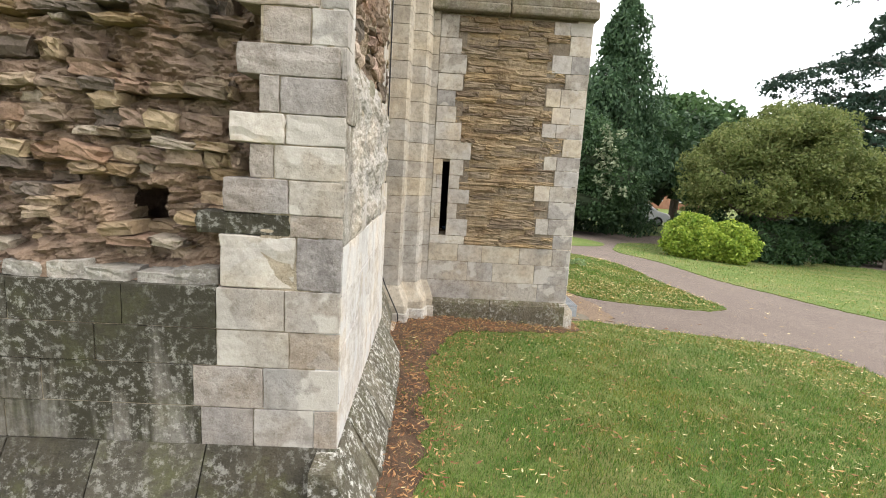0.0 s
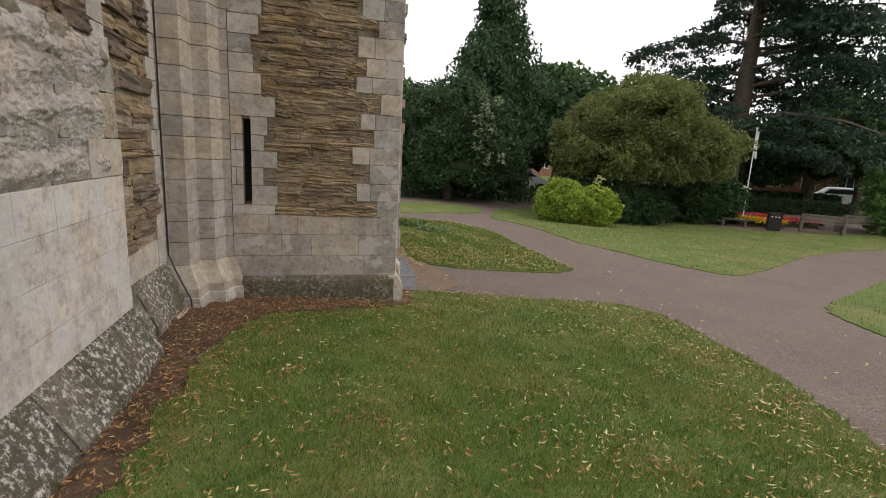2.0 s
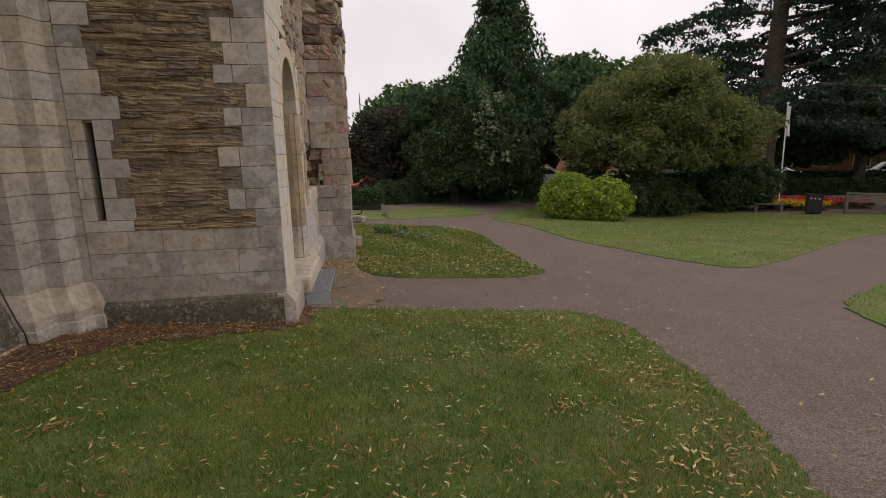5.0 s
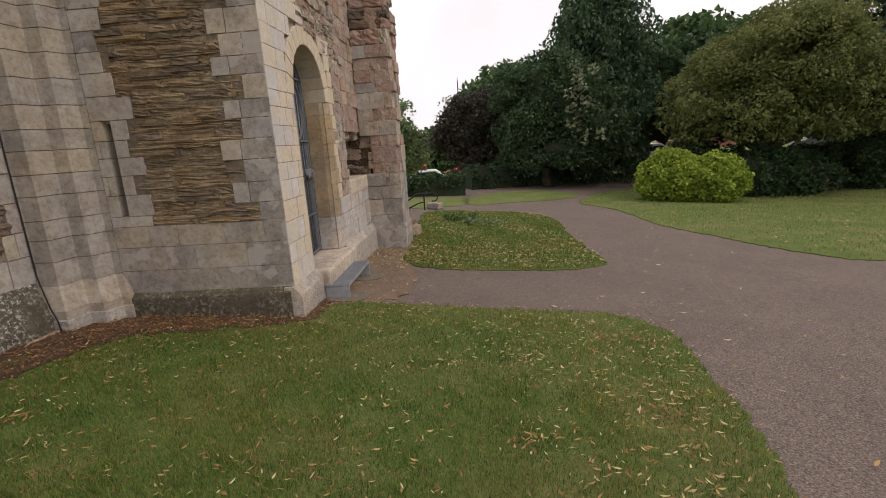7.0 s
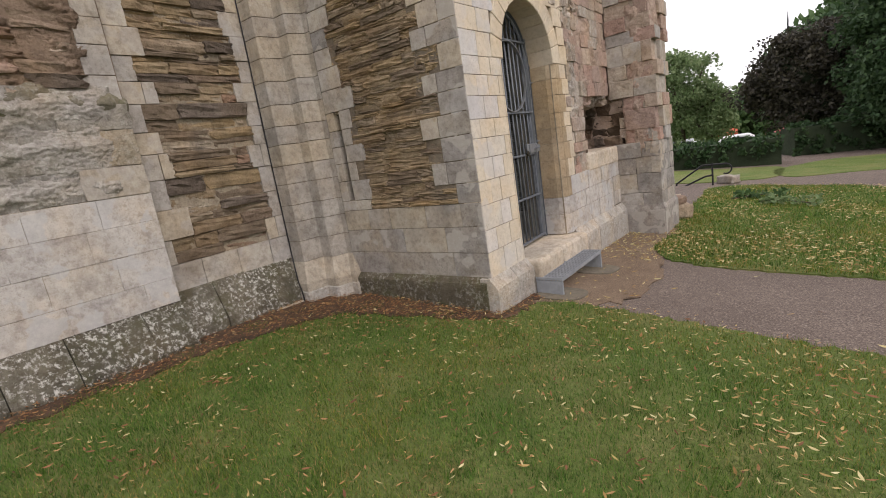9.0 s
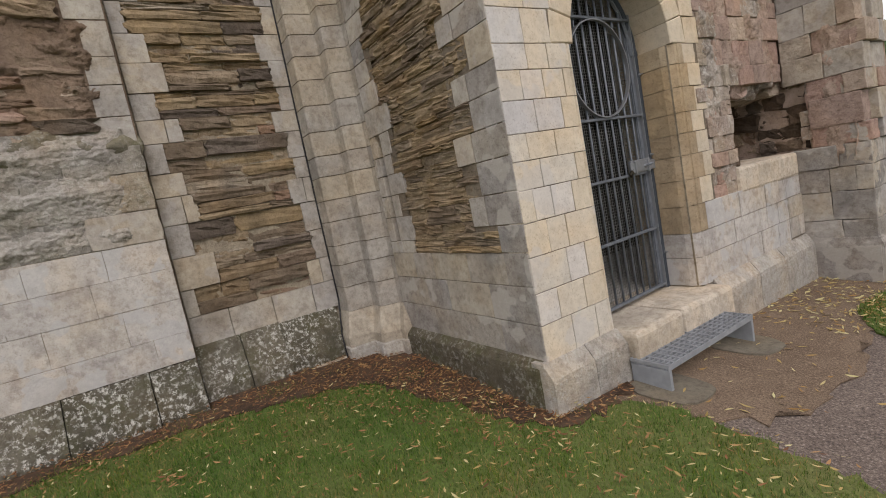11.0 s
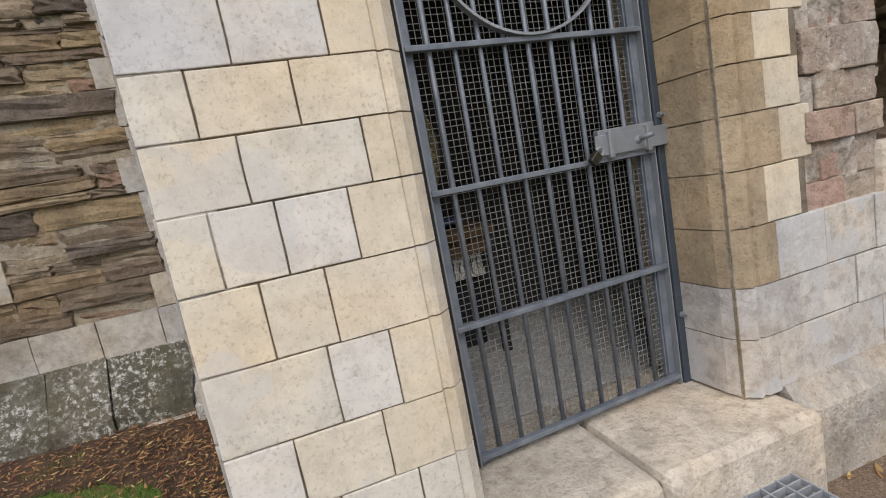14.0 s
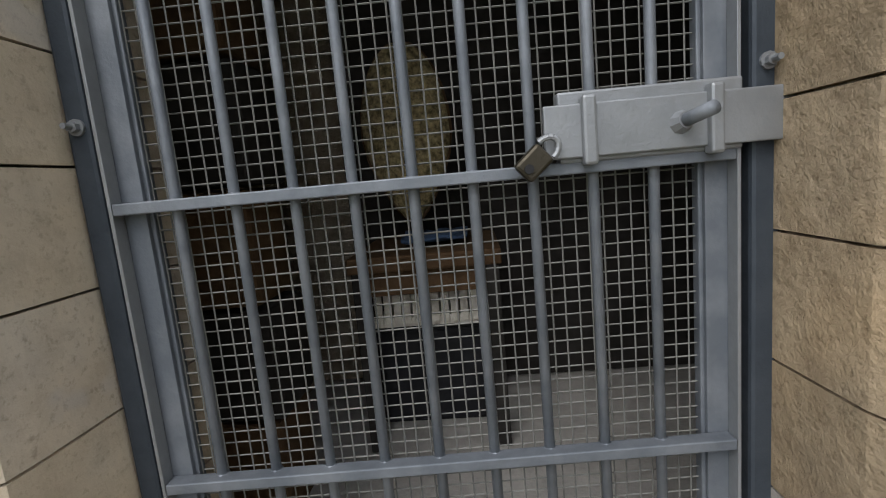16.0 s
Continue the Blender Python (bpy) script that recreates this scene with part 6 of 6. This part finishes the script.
def handrail():
    t = thing("handrail", "black iron handrail with a scrolled end beside the steps", "handrail", Matrix.Translation((1.75, 13.2, ground_z(1.75, 13.2))))
    b = bmesh.new()
    for p, q in (((0.06, 0, -0.05), (0.06, 0, 0.43)), ((-0.62, 0, 0.06), (-0.12, 0, 0.4)), ((-0.12, 0, 0.4), (0.3, 0, 0.4)), ((-0.5, 0, -0.02), (-0.08, 0, 0.17)), ((-0.08, 0, 0.17), (0.06, 0, 0.19)), ((-0.62, 0, -0.1), (-0.62, 0, 0.06))):
        rod(b, p, q, 0.018, 8)
    part("rail", b, BLACK_IRON, t)
    s = bmesh.new()
    for i in range(9):
        a, c = math.pi / 2 - i * 0.4, math.pi / 2 - (i + 1) * 0.4
        rod(s, (0.3 + 0.1 * math.cos(a), 0, 0.3 + 0.1 * math.sin(a)), (0.3 + 0.1 * math.cos(c), 0, 0.3 + 0.1 * math.sin(c)), 0.016, 8)
    part("scroll", s, BLACK_IRON, t)
    return t


handrail()
cable = bmesh.new()
run = [(-0.418, 4.676, 4.2), (-0.417, 4.678, 2.6), (-0.418, 4.675, 1.4), (-0.416, 4.677, 0.56), (-0.38, 4.655, 0.47), (-0.29, 4.6, 0.3), (-0.24, 4.585, 0.2), (-0.225, 4.59, 0.0)]
for p, q in zip(run, run[1:]):
    rod(cable, p, q, 0.006, 8)
tagged(part("cable", cable, BLACK_IRON), "thin black cable running down the angle of the wall", "cable")


def loose_stone(x, y, sx, sy, sz, seed, mat, label, lift=0.0):
    b = bmesh.new()
    bmesh.ops.create_cube(b, size=1)
    bmesh.ops.subdivide_edges(b, edges=b.edges[:], cuts=3, use_grid_fill=True)
    for v in b.verts:
        v.co = Vector((v.co.x * sx, v.co.y * sy, v.co.z * sz)) + noise.noise_vector(v.co * 3 + Vector((seed, 0, 0))) * 0.03
    ob = part("fallen_stone", b, mat, None, "", True)
    ob.matrix_world = pose(x, y, ground_z(x, y) + sz * 0.45 + lift, 0, 0, seed * 37)
    return tagged(ob, label, "stone", "stones by the stump")


loose_stone(1.85, 9.25, 0.5, 0.4, 0.2, 1, RUBBLE, "weathered block lying at the foot of the stump")
loose_stone(1.82, 9.2, 0.46, 0.38, 0.1, 2, RUBBLE, "flat brown stone resting on a lower block", 0.19)
loose_stone(1.75, 9.9, 0.4, 0.34, 0.22, 3, RUBBLE, "broken stone behind the stump")
loose_stone(2.05, 13.45, 0.34, 0.24, 0.16, 4, GREY_ASHLAR, "small grey stone beside the handrail")
for k in range(7):
    z = 0.1 + 0.16 * k
    lay(wall_buttress, BUT_E, "rubble", rng.choice([RUBBLE, RED_STONE]), 8.84, 9.12 + rng.uniform(-0.06, 0.06), z, z + 0.17, rng.uniform(-0.16, -0.06), 0.3, rng, 0.05)


def litter_bin():
    x, y = 18.2, 15.8
    t = thing("litter_bin", "square black park litter bin with a pale symbol band", "bin", Matrix.Translation((x, y, ground_z(x, y))) @ Matrix.Rotation(radians(-38), 4, "Z") @ Matrix.Scale(0.88, 4))
    part("body", bx(-0.26, 0.26, -0.22, 0.22, 0.02, 0.66, 0.02), BLACK_IRON, t)
    part("hood", bx(-0.27, 0.27, -0.23, 0.23, 0.72, 0.78, 0.02), BLACK_IRON, t)
    for sx in (-0.23, 0.23):
        part("side", bx(sx - 0.03, sx + 0.03, -0.2, 0.2, 0.64, 0.74), BLACK_IRON, t)
    for i in range(3):
        part("mark", bx(-0.16 + i * 0.13, -0.1 + i * 0.13, -0.229, -0.222, 0.6, 0.64), WHITE_PAINT, t, "pale printed mark")
    return t


litter_bin()


def park_bench(x, y, turn, label):
    t = thing("park_bench", label, "bench", Matrix.Translation((x, y, ground_z(x, y))) @ Matrix.Rotation(radians(turn), 4, "Z") @ Matrix.Scale(0.86, 4), "park benches")
    for sx in (-0.78, 0.78):
        b = bx(sx - 0.05, sx + 0.05, -0.3, 0.3, 0.0, 0.44, 0.01)
        box(b, sx - 0.045, sx + 0.045, 0.2, 0.3, 0.44, 0.86, 0.01)
        box(b, sx - 0.04, sx + 0.04, -0.28, 0.22, 0.58, 0.64, 0.01)
        box(b, sx - 0.035, sx + 0.035, -0.28, -0.22, 0.44, 0.58, 0.005)
        part("end_frame", b, GREYWOOD, t)
    for i in range(4):
        part("seat_slat", bx(-0.85, 0.85, -0.26 + i * 0.12, -0.16 + i * 0.12, 0.44, 0.475, 0.006), GREYWOOD, t)
    for i in range(3):
        part("back_slat", bx(-0.85, 0.85, 0.17, 0.2, 0.54 + i * 0.11, 0.62 + i * 0.11, 0.006), GREYWOOD, t)
    return t


park_bench(19.9, 15.2, 135, "weathered dark wooden park bench by the flower bed")
park_bench(22.0, 15.4, 160, "weathered wooden park bench near the laurel")


def backless_bench():
    t = thing("backless_bench", "small dark backless bench by the flower bed", "bench", Matrix.Translation((17.4, 16.9, ground_z(17.4, 16.9))) @ Matrix.Rotation(radians(-40), 4, "Z"))
    part("seat", bx(-0.5, 0.5, -0.15, 0.15, 0.26, 0.32, 0.01), GREYWOOD, t)
    for x in (-0.4, 0.4):
        part("leg", bx(x - 0.05, x + 0.05, -0.12, 0.12, -0.02, 0.26, 0.01), GREYWOOD, t)


backless_bench()


def flagpole():
    t = thing("flagpole", "slim white flagpole with a limp pale flag", "flagpole", Matrix.Translation((18.2, 17.3, ground_z(18.2, 17.3))) @ Matrix.Rotation(radians(-1.5), 4, "Y"))
    part("pole", rod(bmesh.new(), (0, 0, -0.05), (0, 0, 4.0), 0.03, 12, 0.02), WHITE_PAINT, t)
    fl = bmesh.new()
    bmesh.ops.create_grid(fl, x_segments=8, y_segments=18, size=0.5)
    for v in fl.verts:
        u, z = v.co.x + 0.5, v.co.y
        v.co = Vector((0.04 + u * 0.16 * (1 - 0.6 * (z + 0.5)), 0.05 * math.sin(u * 9 + z * 3), 3.35 + z * 1.1))
    bmesh.ops.solidify(fl, geom=fl.faces[:], thickness=0.006)
    part("flag", fl, WHITE_PAINT, t, "limp folded pale flag", True)
    part("cap", rod(bmesh.new(), (0, 0, 4.0), (0, 0, 4.06), 0.045, 10), WHITE_PAINT, t)


flagpole()


def flower_bed(x, y, rx, ry, mat, seed, label):
    rng2 = np.random.default_rng(seed)
    t = thing("flower_bed", label, "flowers", Matrix.Translation((x, y, ground_z(x, y))) @ Matrix.Rotation(radians(-30), 4, "Z"))
    b = bmesh.new()
    bmesh.ops.create_cone(b, cap_ends=True, segments=24, radius1=1, radius2=0.8, depth=0.12, matrix=Matrix.Translation((0, 0, 0.03)) @ Matrix.Diagonal((rx, ry, 1, 1)))
    part("soil", b, EARTH, t)
    n = 420
    a, r = rng2.uniform(0, 6.283, n), np.sqrt(rng2.uniform(0, 1, n))
    c = np.stack([np.cos(a) * r * rx, np.sin(a) * r * ry, 0.14 + rng2.uniform(0, 0.12, n)], 1)
    v, f = leaf_cloud(c, np.full(n, 0.07), 7, 0.045, seed + 1, 0.6)
    from_arrays("leaves", v, f, MIDTREE, t)
    v, f = leaf_cloud(c + np.array([0, 0, 0.07]), np.full(n, 0.06), 8, 0.045, seed + 2, 0.5, 0, 1.1)
    from_arrays("bloom_cover", v, f, mat, t)


flower_bed(19.9, 18.6, 1.5, 1.0, RED_FLOWER, 61, "bed of red and pink bedding flowers")
flower_bed(18.9, 17.2, 1.1, 0.7, YELLOW_FLOWER, 62, "bed of yellow and orange bedding flowers")
flower_bed(21.0, 17.2, 1.0, 0.6, RED_FLOWER, 63, "bed of red bedding flowers by the bench")


def lamp_post():
    x, y = 2.14, 36.9
    z = ground_z(x, y)
    t = thing("street_lamp", "tall black street lamp with a lantern head", "street lamp", Matrix.Translation((x, y, z)))
    part("pole", rod(bmesh.new(), (0, 0, -0.1), (0, 0, 7.2), 0.06, 10, 0.04), BLACK_IRON, t)
    part("spike", rod(bmesh.new(), (0, 0, 7.2), (0, 0, 7.7), 0.04, 8, 0.01), BLACK_IRON, t)
    b = rod(bmesh.new(), (0, 0, 6.9), (0.4, 0, 6.75), 0.03, 6)
    part("bracket", b, BLACK_IRON, t)
    bmesh_l = rod(bmesh.new(), (0.35, 0, 6.3), (0.35, 0, 6.8), 0.28, 8, 0.08)
    part("lantern", bmesh_l, BLACK_IRON, t)


lamp_post()


def car(x, y, turn, paint, label):
    """A plain saloon, far off behind the hedges."""
    t = thing("car", label, "car", Matrix.Translation((x, y, ground_z(x, y) - 0.07)) @ Matrix.Rotation(radians(turn), 4, "Z"), "cars on the far road")
    prof = [(-2.1, 0.3), (-2.1, 0.75), (-1.9, 0.88), (-1.3, 0.95), (-0.75, 1.42), (0.65, 1.45), (1.35, 0.98), (1.95, 0.85), (2.12, 0.7), (2.12, 0.3)]

    def shell(pr, half, name, mat, lab=""):
        b = bmesh.new()
        s0, s1 = [b.verts.new((px, -half, pz)) for px, pz in pr], [b.verts.new((px, half, pz)) for px, pz in pr]
        b.faces.new(s0)
        b.faces.new(s1[::-1])
        n = len(pr)
        for i in range(n):
            b.faces.new((s0[i], s1[i], s1[(i + 1) % n], s0[(i + 1) % n]))
        bmesh.ops.recalc_face_normals(b, faces=b.faces)
        bmesh.ops.bevel(b, geom=b.edges[:], offset=0.05, segments=1, affect="EDGES")
        part(name, b, mat, t, lab)

    shell(prof, 0.85, "body", paint)
    shell([(-1.1, 0.98), (-0.7, 1.34), (0.6, 1.37), (1.15, 1.0)], 0.865, "side_glass", CARGLASS)
    part("windscreen", bx(0.75, 1.3, -0.7, 0.7, 1.06, 1.12), CARGLASS, t)
    for wx in (-1.35, 1.35):
        for wy in (-0.8, 0.8):
            wob2 = rod(bmesh.new(), (wx, wy - 0.09, 0.31), (wx, wy + 0.09, 0.31), 0.31, 18)
            wheel = part("wheel", wob2, RUBBER, t)
            part("rim", rod(bmesh.new(), (wx, wy - 0.1, 0.31), (wx, wy + 0.1, 0.31), 0.19, 14), PALE_STEEL, wheel)
    return t


for cx, cy, ang, pt, lb in ((-3.6, 37.5, 5, CARPAINT_SILVER, "silver car parked on the road behind the hedge"), (-0.6, 38.5, 5, CARPAINT_WHITE, "white car parked on the road behind the hedge"), (3.0, 37.6, 5, CARPAINT_RED, "red car on the road behind the hedge"),
                          (13.6, 31.5, -10, CARPAINT_WHITE, "white car glimpsed below the trees"), (30.5, 31.5, -35, CARPAINT_WHITE, "white car parked beyond the low hedge"), (26.0, 34.5, -35, CARPAINT_SILVER, "silver car parked beyond the low hedge"), (36, 27.0, -45, CARPAINT_WHITE, "white car beside the brick house")):
    car(cx, cy, ang, pt, lb)


def house(x, y, turn, w, d, h, roof_h, label, chimney=True, wall_mat=None):
    t = thing("house", label, "house", Matrix.Translation((x, y, ground_z(x, y) - 0.1)) @ Matrix.Rotation(radians(turn), 4, "Z"))
    part("wall", bx(-w / 2, w / 2, 0, d, -0.5, h), wall_mat or BRICK, t)
    rb = bmesh.new()
    pts = [(-w / 2 - 0.3, -0.3, h), (w / 2 + 0.3, -0.3, h), (w / 2 + 0.3, d + 0.3, h), (-w / 2 - 0.3, d + 0.3, h), (-w / 2 - 0.3, d / 2, h + roof_h), (w / 2 + 0.3, d / 2, h + roof_h)]
    vs = [rb.verts.new(p) for p in pts]
    for q in ((0, 1, 5, 4), (2, 3, 4, 5), (1, 2, 5), (3, 0, 4), (3, 2, 1, 0)):
        rb.faces.new([vs[i] for i in q])
    roof = part("roof", rb, TILE_ROOF, t)
    if chimney:
        part("chimney", bx(w * 0.2, w * 0.2 + 1.4, d / 2 - 0.5, d / 2 + 0.5, h + roof_h * 0.6, h + roof_h + 1.5), BRICK, roof)
    for fl in range(max(1, int(h // 2.8))):
        for i in range(max(2, int(w // 2.6))):
            wx, wz = -w / 2 + 1.3 + i * 2.5, 0.9 + fl * 2.8
            win = part("window", bx(wx - 0.55, wx + 0.55, -0.04, 0.06, wz, wz + 1.3), WHITE_PAINT, t)
            part("pane", bx(wx - 0.47, wx - 0.03, -0.06, -0.042, wz + 0.08, wz + 1.22), CARGLASS, win)
            part("pane", bx(wx + 0.03, wx + 0.47, -0.06, -0.042, wz + 0.08, wz + 1.22), CARGLASS, win)
    return t


house(41, 34, -48, 12, 7, 3.2, 2.2, "low red brick house beyond the park hedge")
house(27.5, 54.5, -25, 10, 8, 7.5, 3.0, "tall brick house with a chimney above the trees")


def awning():
    t = thing("market_awning", "orange-red awning across the road", "awning", Matrix.Translation((-1.5, 41.8, ground_z(-1.5, 41.8))))
    prism("canopy", [(-0.55, -0.4), (0.55, -0.4), (0.55, 0.4), (-0.55, 0.4)], 1.6, lambda x, y: 1.7 + 0.3 * (y + 0.6), plain("awning_cloth", (0.4, 0.07, 0.035), (0.45, 0.11, 0.05), 0.8), t)
    for x in (-0.48, 0.48):
        for y in (-0.33, 0.33):
            part("leg", rod(bmesh.new(), (x, y, -0.1), (x, y, 1.65), 0.04, 6), PALE_STEEL, t)


awning()

# cut leafy branches lying on the grass
cb3 = np.random.default_rng(8)
for bx0, by0, ang, s in ((2.75, 11.2, 0.4, 1), (3.15, 10.5, -0.5, 2)):
    t = thing("cut_branch", "cut leafy branch lying on the grass", "branch", Matrix.Translation((bx0, by0, ground_z(bx0, by0))) @ Matrix.Rotation(ang, 4, "Z"), "cut branches")
    b = bmesh.new()
    limb(b, [(-0.4, 0, 0.03), (0.0, 0.03, 0.05), (0.4, 0.0, 0.03)], 0.012, 0.005, 6)
    part("stem", b, BARK, t)
    c = np.stack([cb3.uniform(-0.4, 0.4, 24), cb3.normal(0, 0.08, 24), cb3.uniform(0.03, 0.1, 24)], 1)
    v, f = leaf_cloud(c, np.full(24, 0.07), 9, 0.04, 40 + s)
    from_arrays("leaves", v, f, PALE_LEAF if s == 2 else MIDTREE, t)

# ---- grass and fallen leaves ----
def near_walk(x, y, r):
    d = np.hypot(x - 2.2, y - 2.0)
    return r.random(len(x)) < np.clip(1.25 - d / 4.5, 0.35, 1)


blades("grass", NEAR, 900000, 0.027, 101, "short mown grass blades on the near lawn", EARTH_STRIP, near_walk)
blades("grass", ISLAND, 110000, 0.034, 102, "short grass blades on the small triangle", None, None, 0.0028)
blades("grass", CENTRE, 60000, 0.04, 103, "short grass blades on the middle lawn", None, None, 0.005)
blades("grass", RIGHT, 60000, 0.04, 104, "short grass blades on the lawn across the path", None, None, 0.005)
lr = np.random.default_rng(9)


def clumped(n, loop, seed, bias):
    r = np.random.default_rng(seed)
    x, y = scatter(n, loop, r)
    k = r.random(len(x)) < bias(x, y)
    return x[k], y[k]


x, y = clumped(23000, NEAR, 201, lambda x, y: np.clip(0.17 + 0.2 * np.sin(x * 2.3 + y) * np.sin(y * 1.7 - x) + 0.2 * (x > 3.3) + 0.25 * (y > 3.9), 0.04, 1))
leaf_scatter("fallen_leaves", x, y, FALLEN, 0.0175, 202, "yellow willow-like leaves fallen on the lawn", 0.036)
x, y = clumped(15000, ISLAND, 203, lambda x, y: np.clip(0.25 + 0.3 * (y < 8.2) + 0.2 * np.sin(x * 5 + y * 2), 0.05, 1))
leaf_scatter("fallen_leaves", x, y, FALLEN, 0.024, 204, "yellow leaves thick on the grass triangle", 0.03)
drift = smooth_loop([(3.6, 1.4), (4.1, 2.2), (4.4, 3.0), (4.5, 3.8), (4.3, 4.9), (3.6, 5.1), (3.2, 4.6), (3.5, 3.4), (3.0, 2.2), (2.6, 1.4)], 4)
x, y = clumped(2300, drift, 240, lambda x, y: np.clip(0.3 + 0.5 * np.sin(x * 6 + y * 2.2) * np.sin(y * 5 - x), 0, 1))
leaf_scatter("fallen_leaves", x, y, FALLEN, 0.021, 241, "drift of dry leaves along the lawn edge", 0.032)
x, y = clumped(6500, NEAR, 242, lambda x, y: np.full(len(x), 0.8))
leaf_scatter("fallen_leaves", x, y, LITTER, 0.02, 243, "brown leaves scattered over the lawn", 0.036)
x, y = clumped(11000, CENTRE, 205, lambda x, y: np.full(len(x), 0.5))
leaf_scatter("fallen_leaves", x, y, FALLEN, 0.03, 206, "scattered pale leaves on the middle lawn", 0.03)
x, y = clumped(30000, EARTH_STRIP, 207, lambda x, y: np.clip(0.35 + 0.5 * (y > 4.1), 0, 1))
leaf_scatter("leaf_litter", x, y, LITTER, 0.017, 208, "red-brown leaf litter along the wall foot", 0.014)
x, y = clumped(4500, DOOR_EARTH, 209, lambda x, y: np.clip(0.1 + 0.6 * (y > 6.9) * (x < 2.5), 0, 1))
leaf_scatter("fallen_leaves", x, y, FALLEN, 0.028, 210, "yellow leaves gathered by the wall beside the gate", -0.005)
litter_edge = smooth_loop([(0.0, 1.6), (0.25, 2.4), (0.3, 3.3), (0.5, 4.1), (1.2, 4.45), (1.9, 4.7), (1.6, 5.0), (0.3, 4.9), (-0.15, 4.2), (-0.12, 2)], 4)
x, y = clumped(7000, litter_edge, 230, lambda x, y: np.full(len(x), 0.7))
leaf_scatter("leaf_litter", x, y, LITTER, 0.018, 231, "brown leaves straying from the wall foot into the grass", 0.028)
x, y = lr.uniform(1.6, 6.8, 420), lr.uniform(-1, 12, 420)
leaf_scatter("fallen_leaves", x, y, FALLEN, 0.03, 211, "stray leaves on the path", 0.0)
for k in range(26):
    cx, cy = lr.uniform(0.5, 4.3), lr.uniform(0.4, 4.9)
    if not inside(np.array([cx]), np.array([cy]), NEAR)[0]:
        continue
    m = int(lr.integers(9, 26))
    px, py = lr.normal(cx, 0.07, m), lr.normal(cy, 0.06, m)
    leaf_scatter("leaf_clump", px, py, LITTER if k % 3 else FALLEN, 0.024, 220 + k, "small drift of dry brown leaves on the lawn", 0.026)
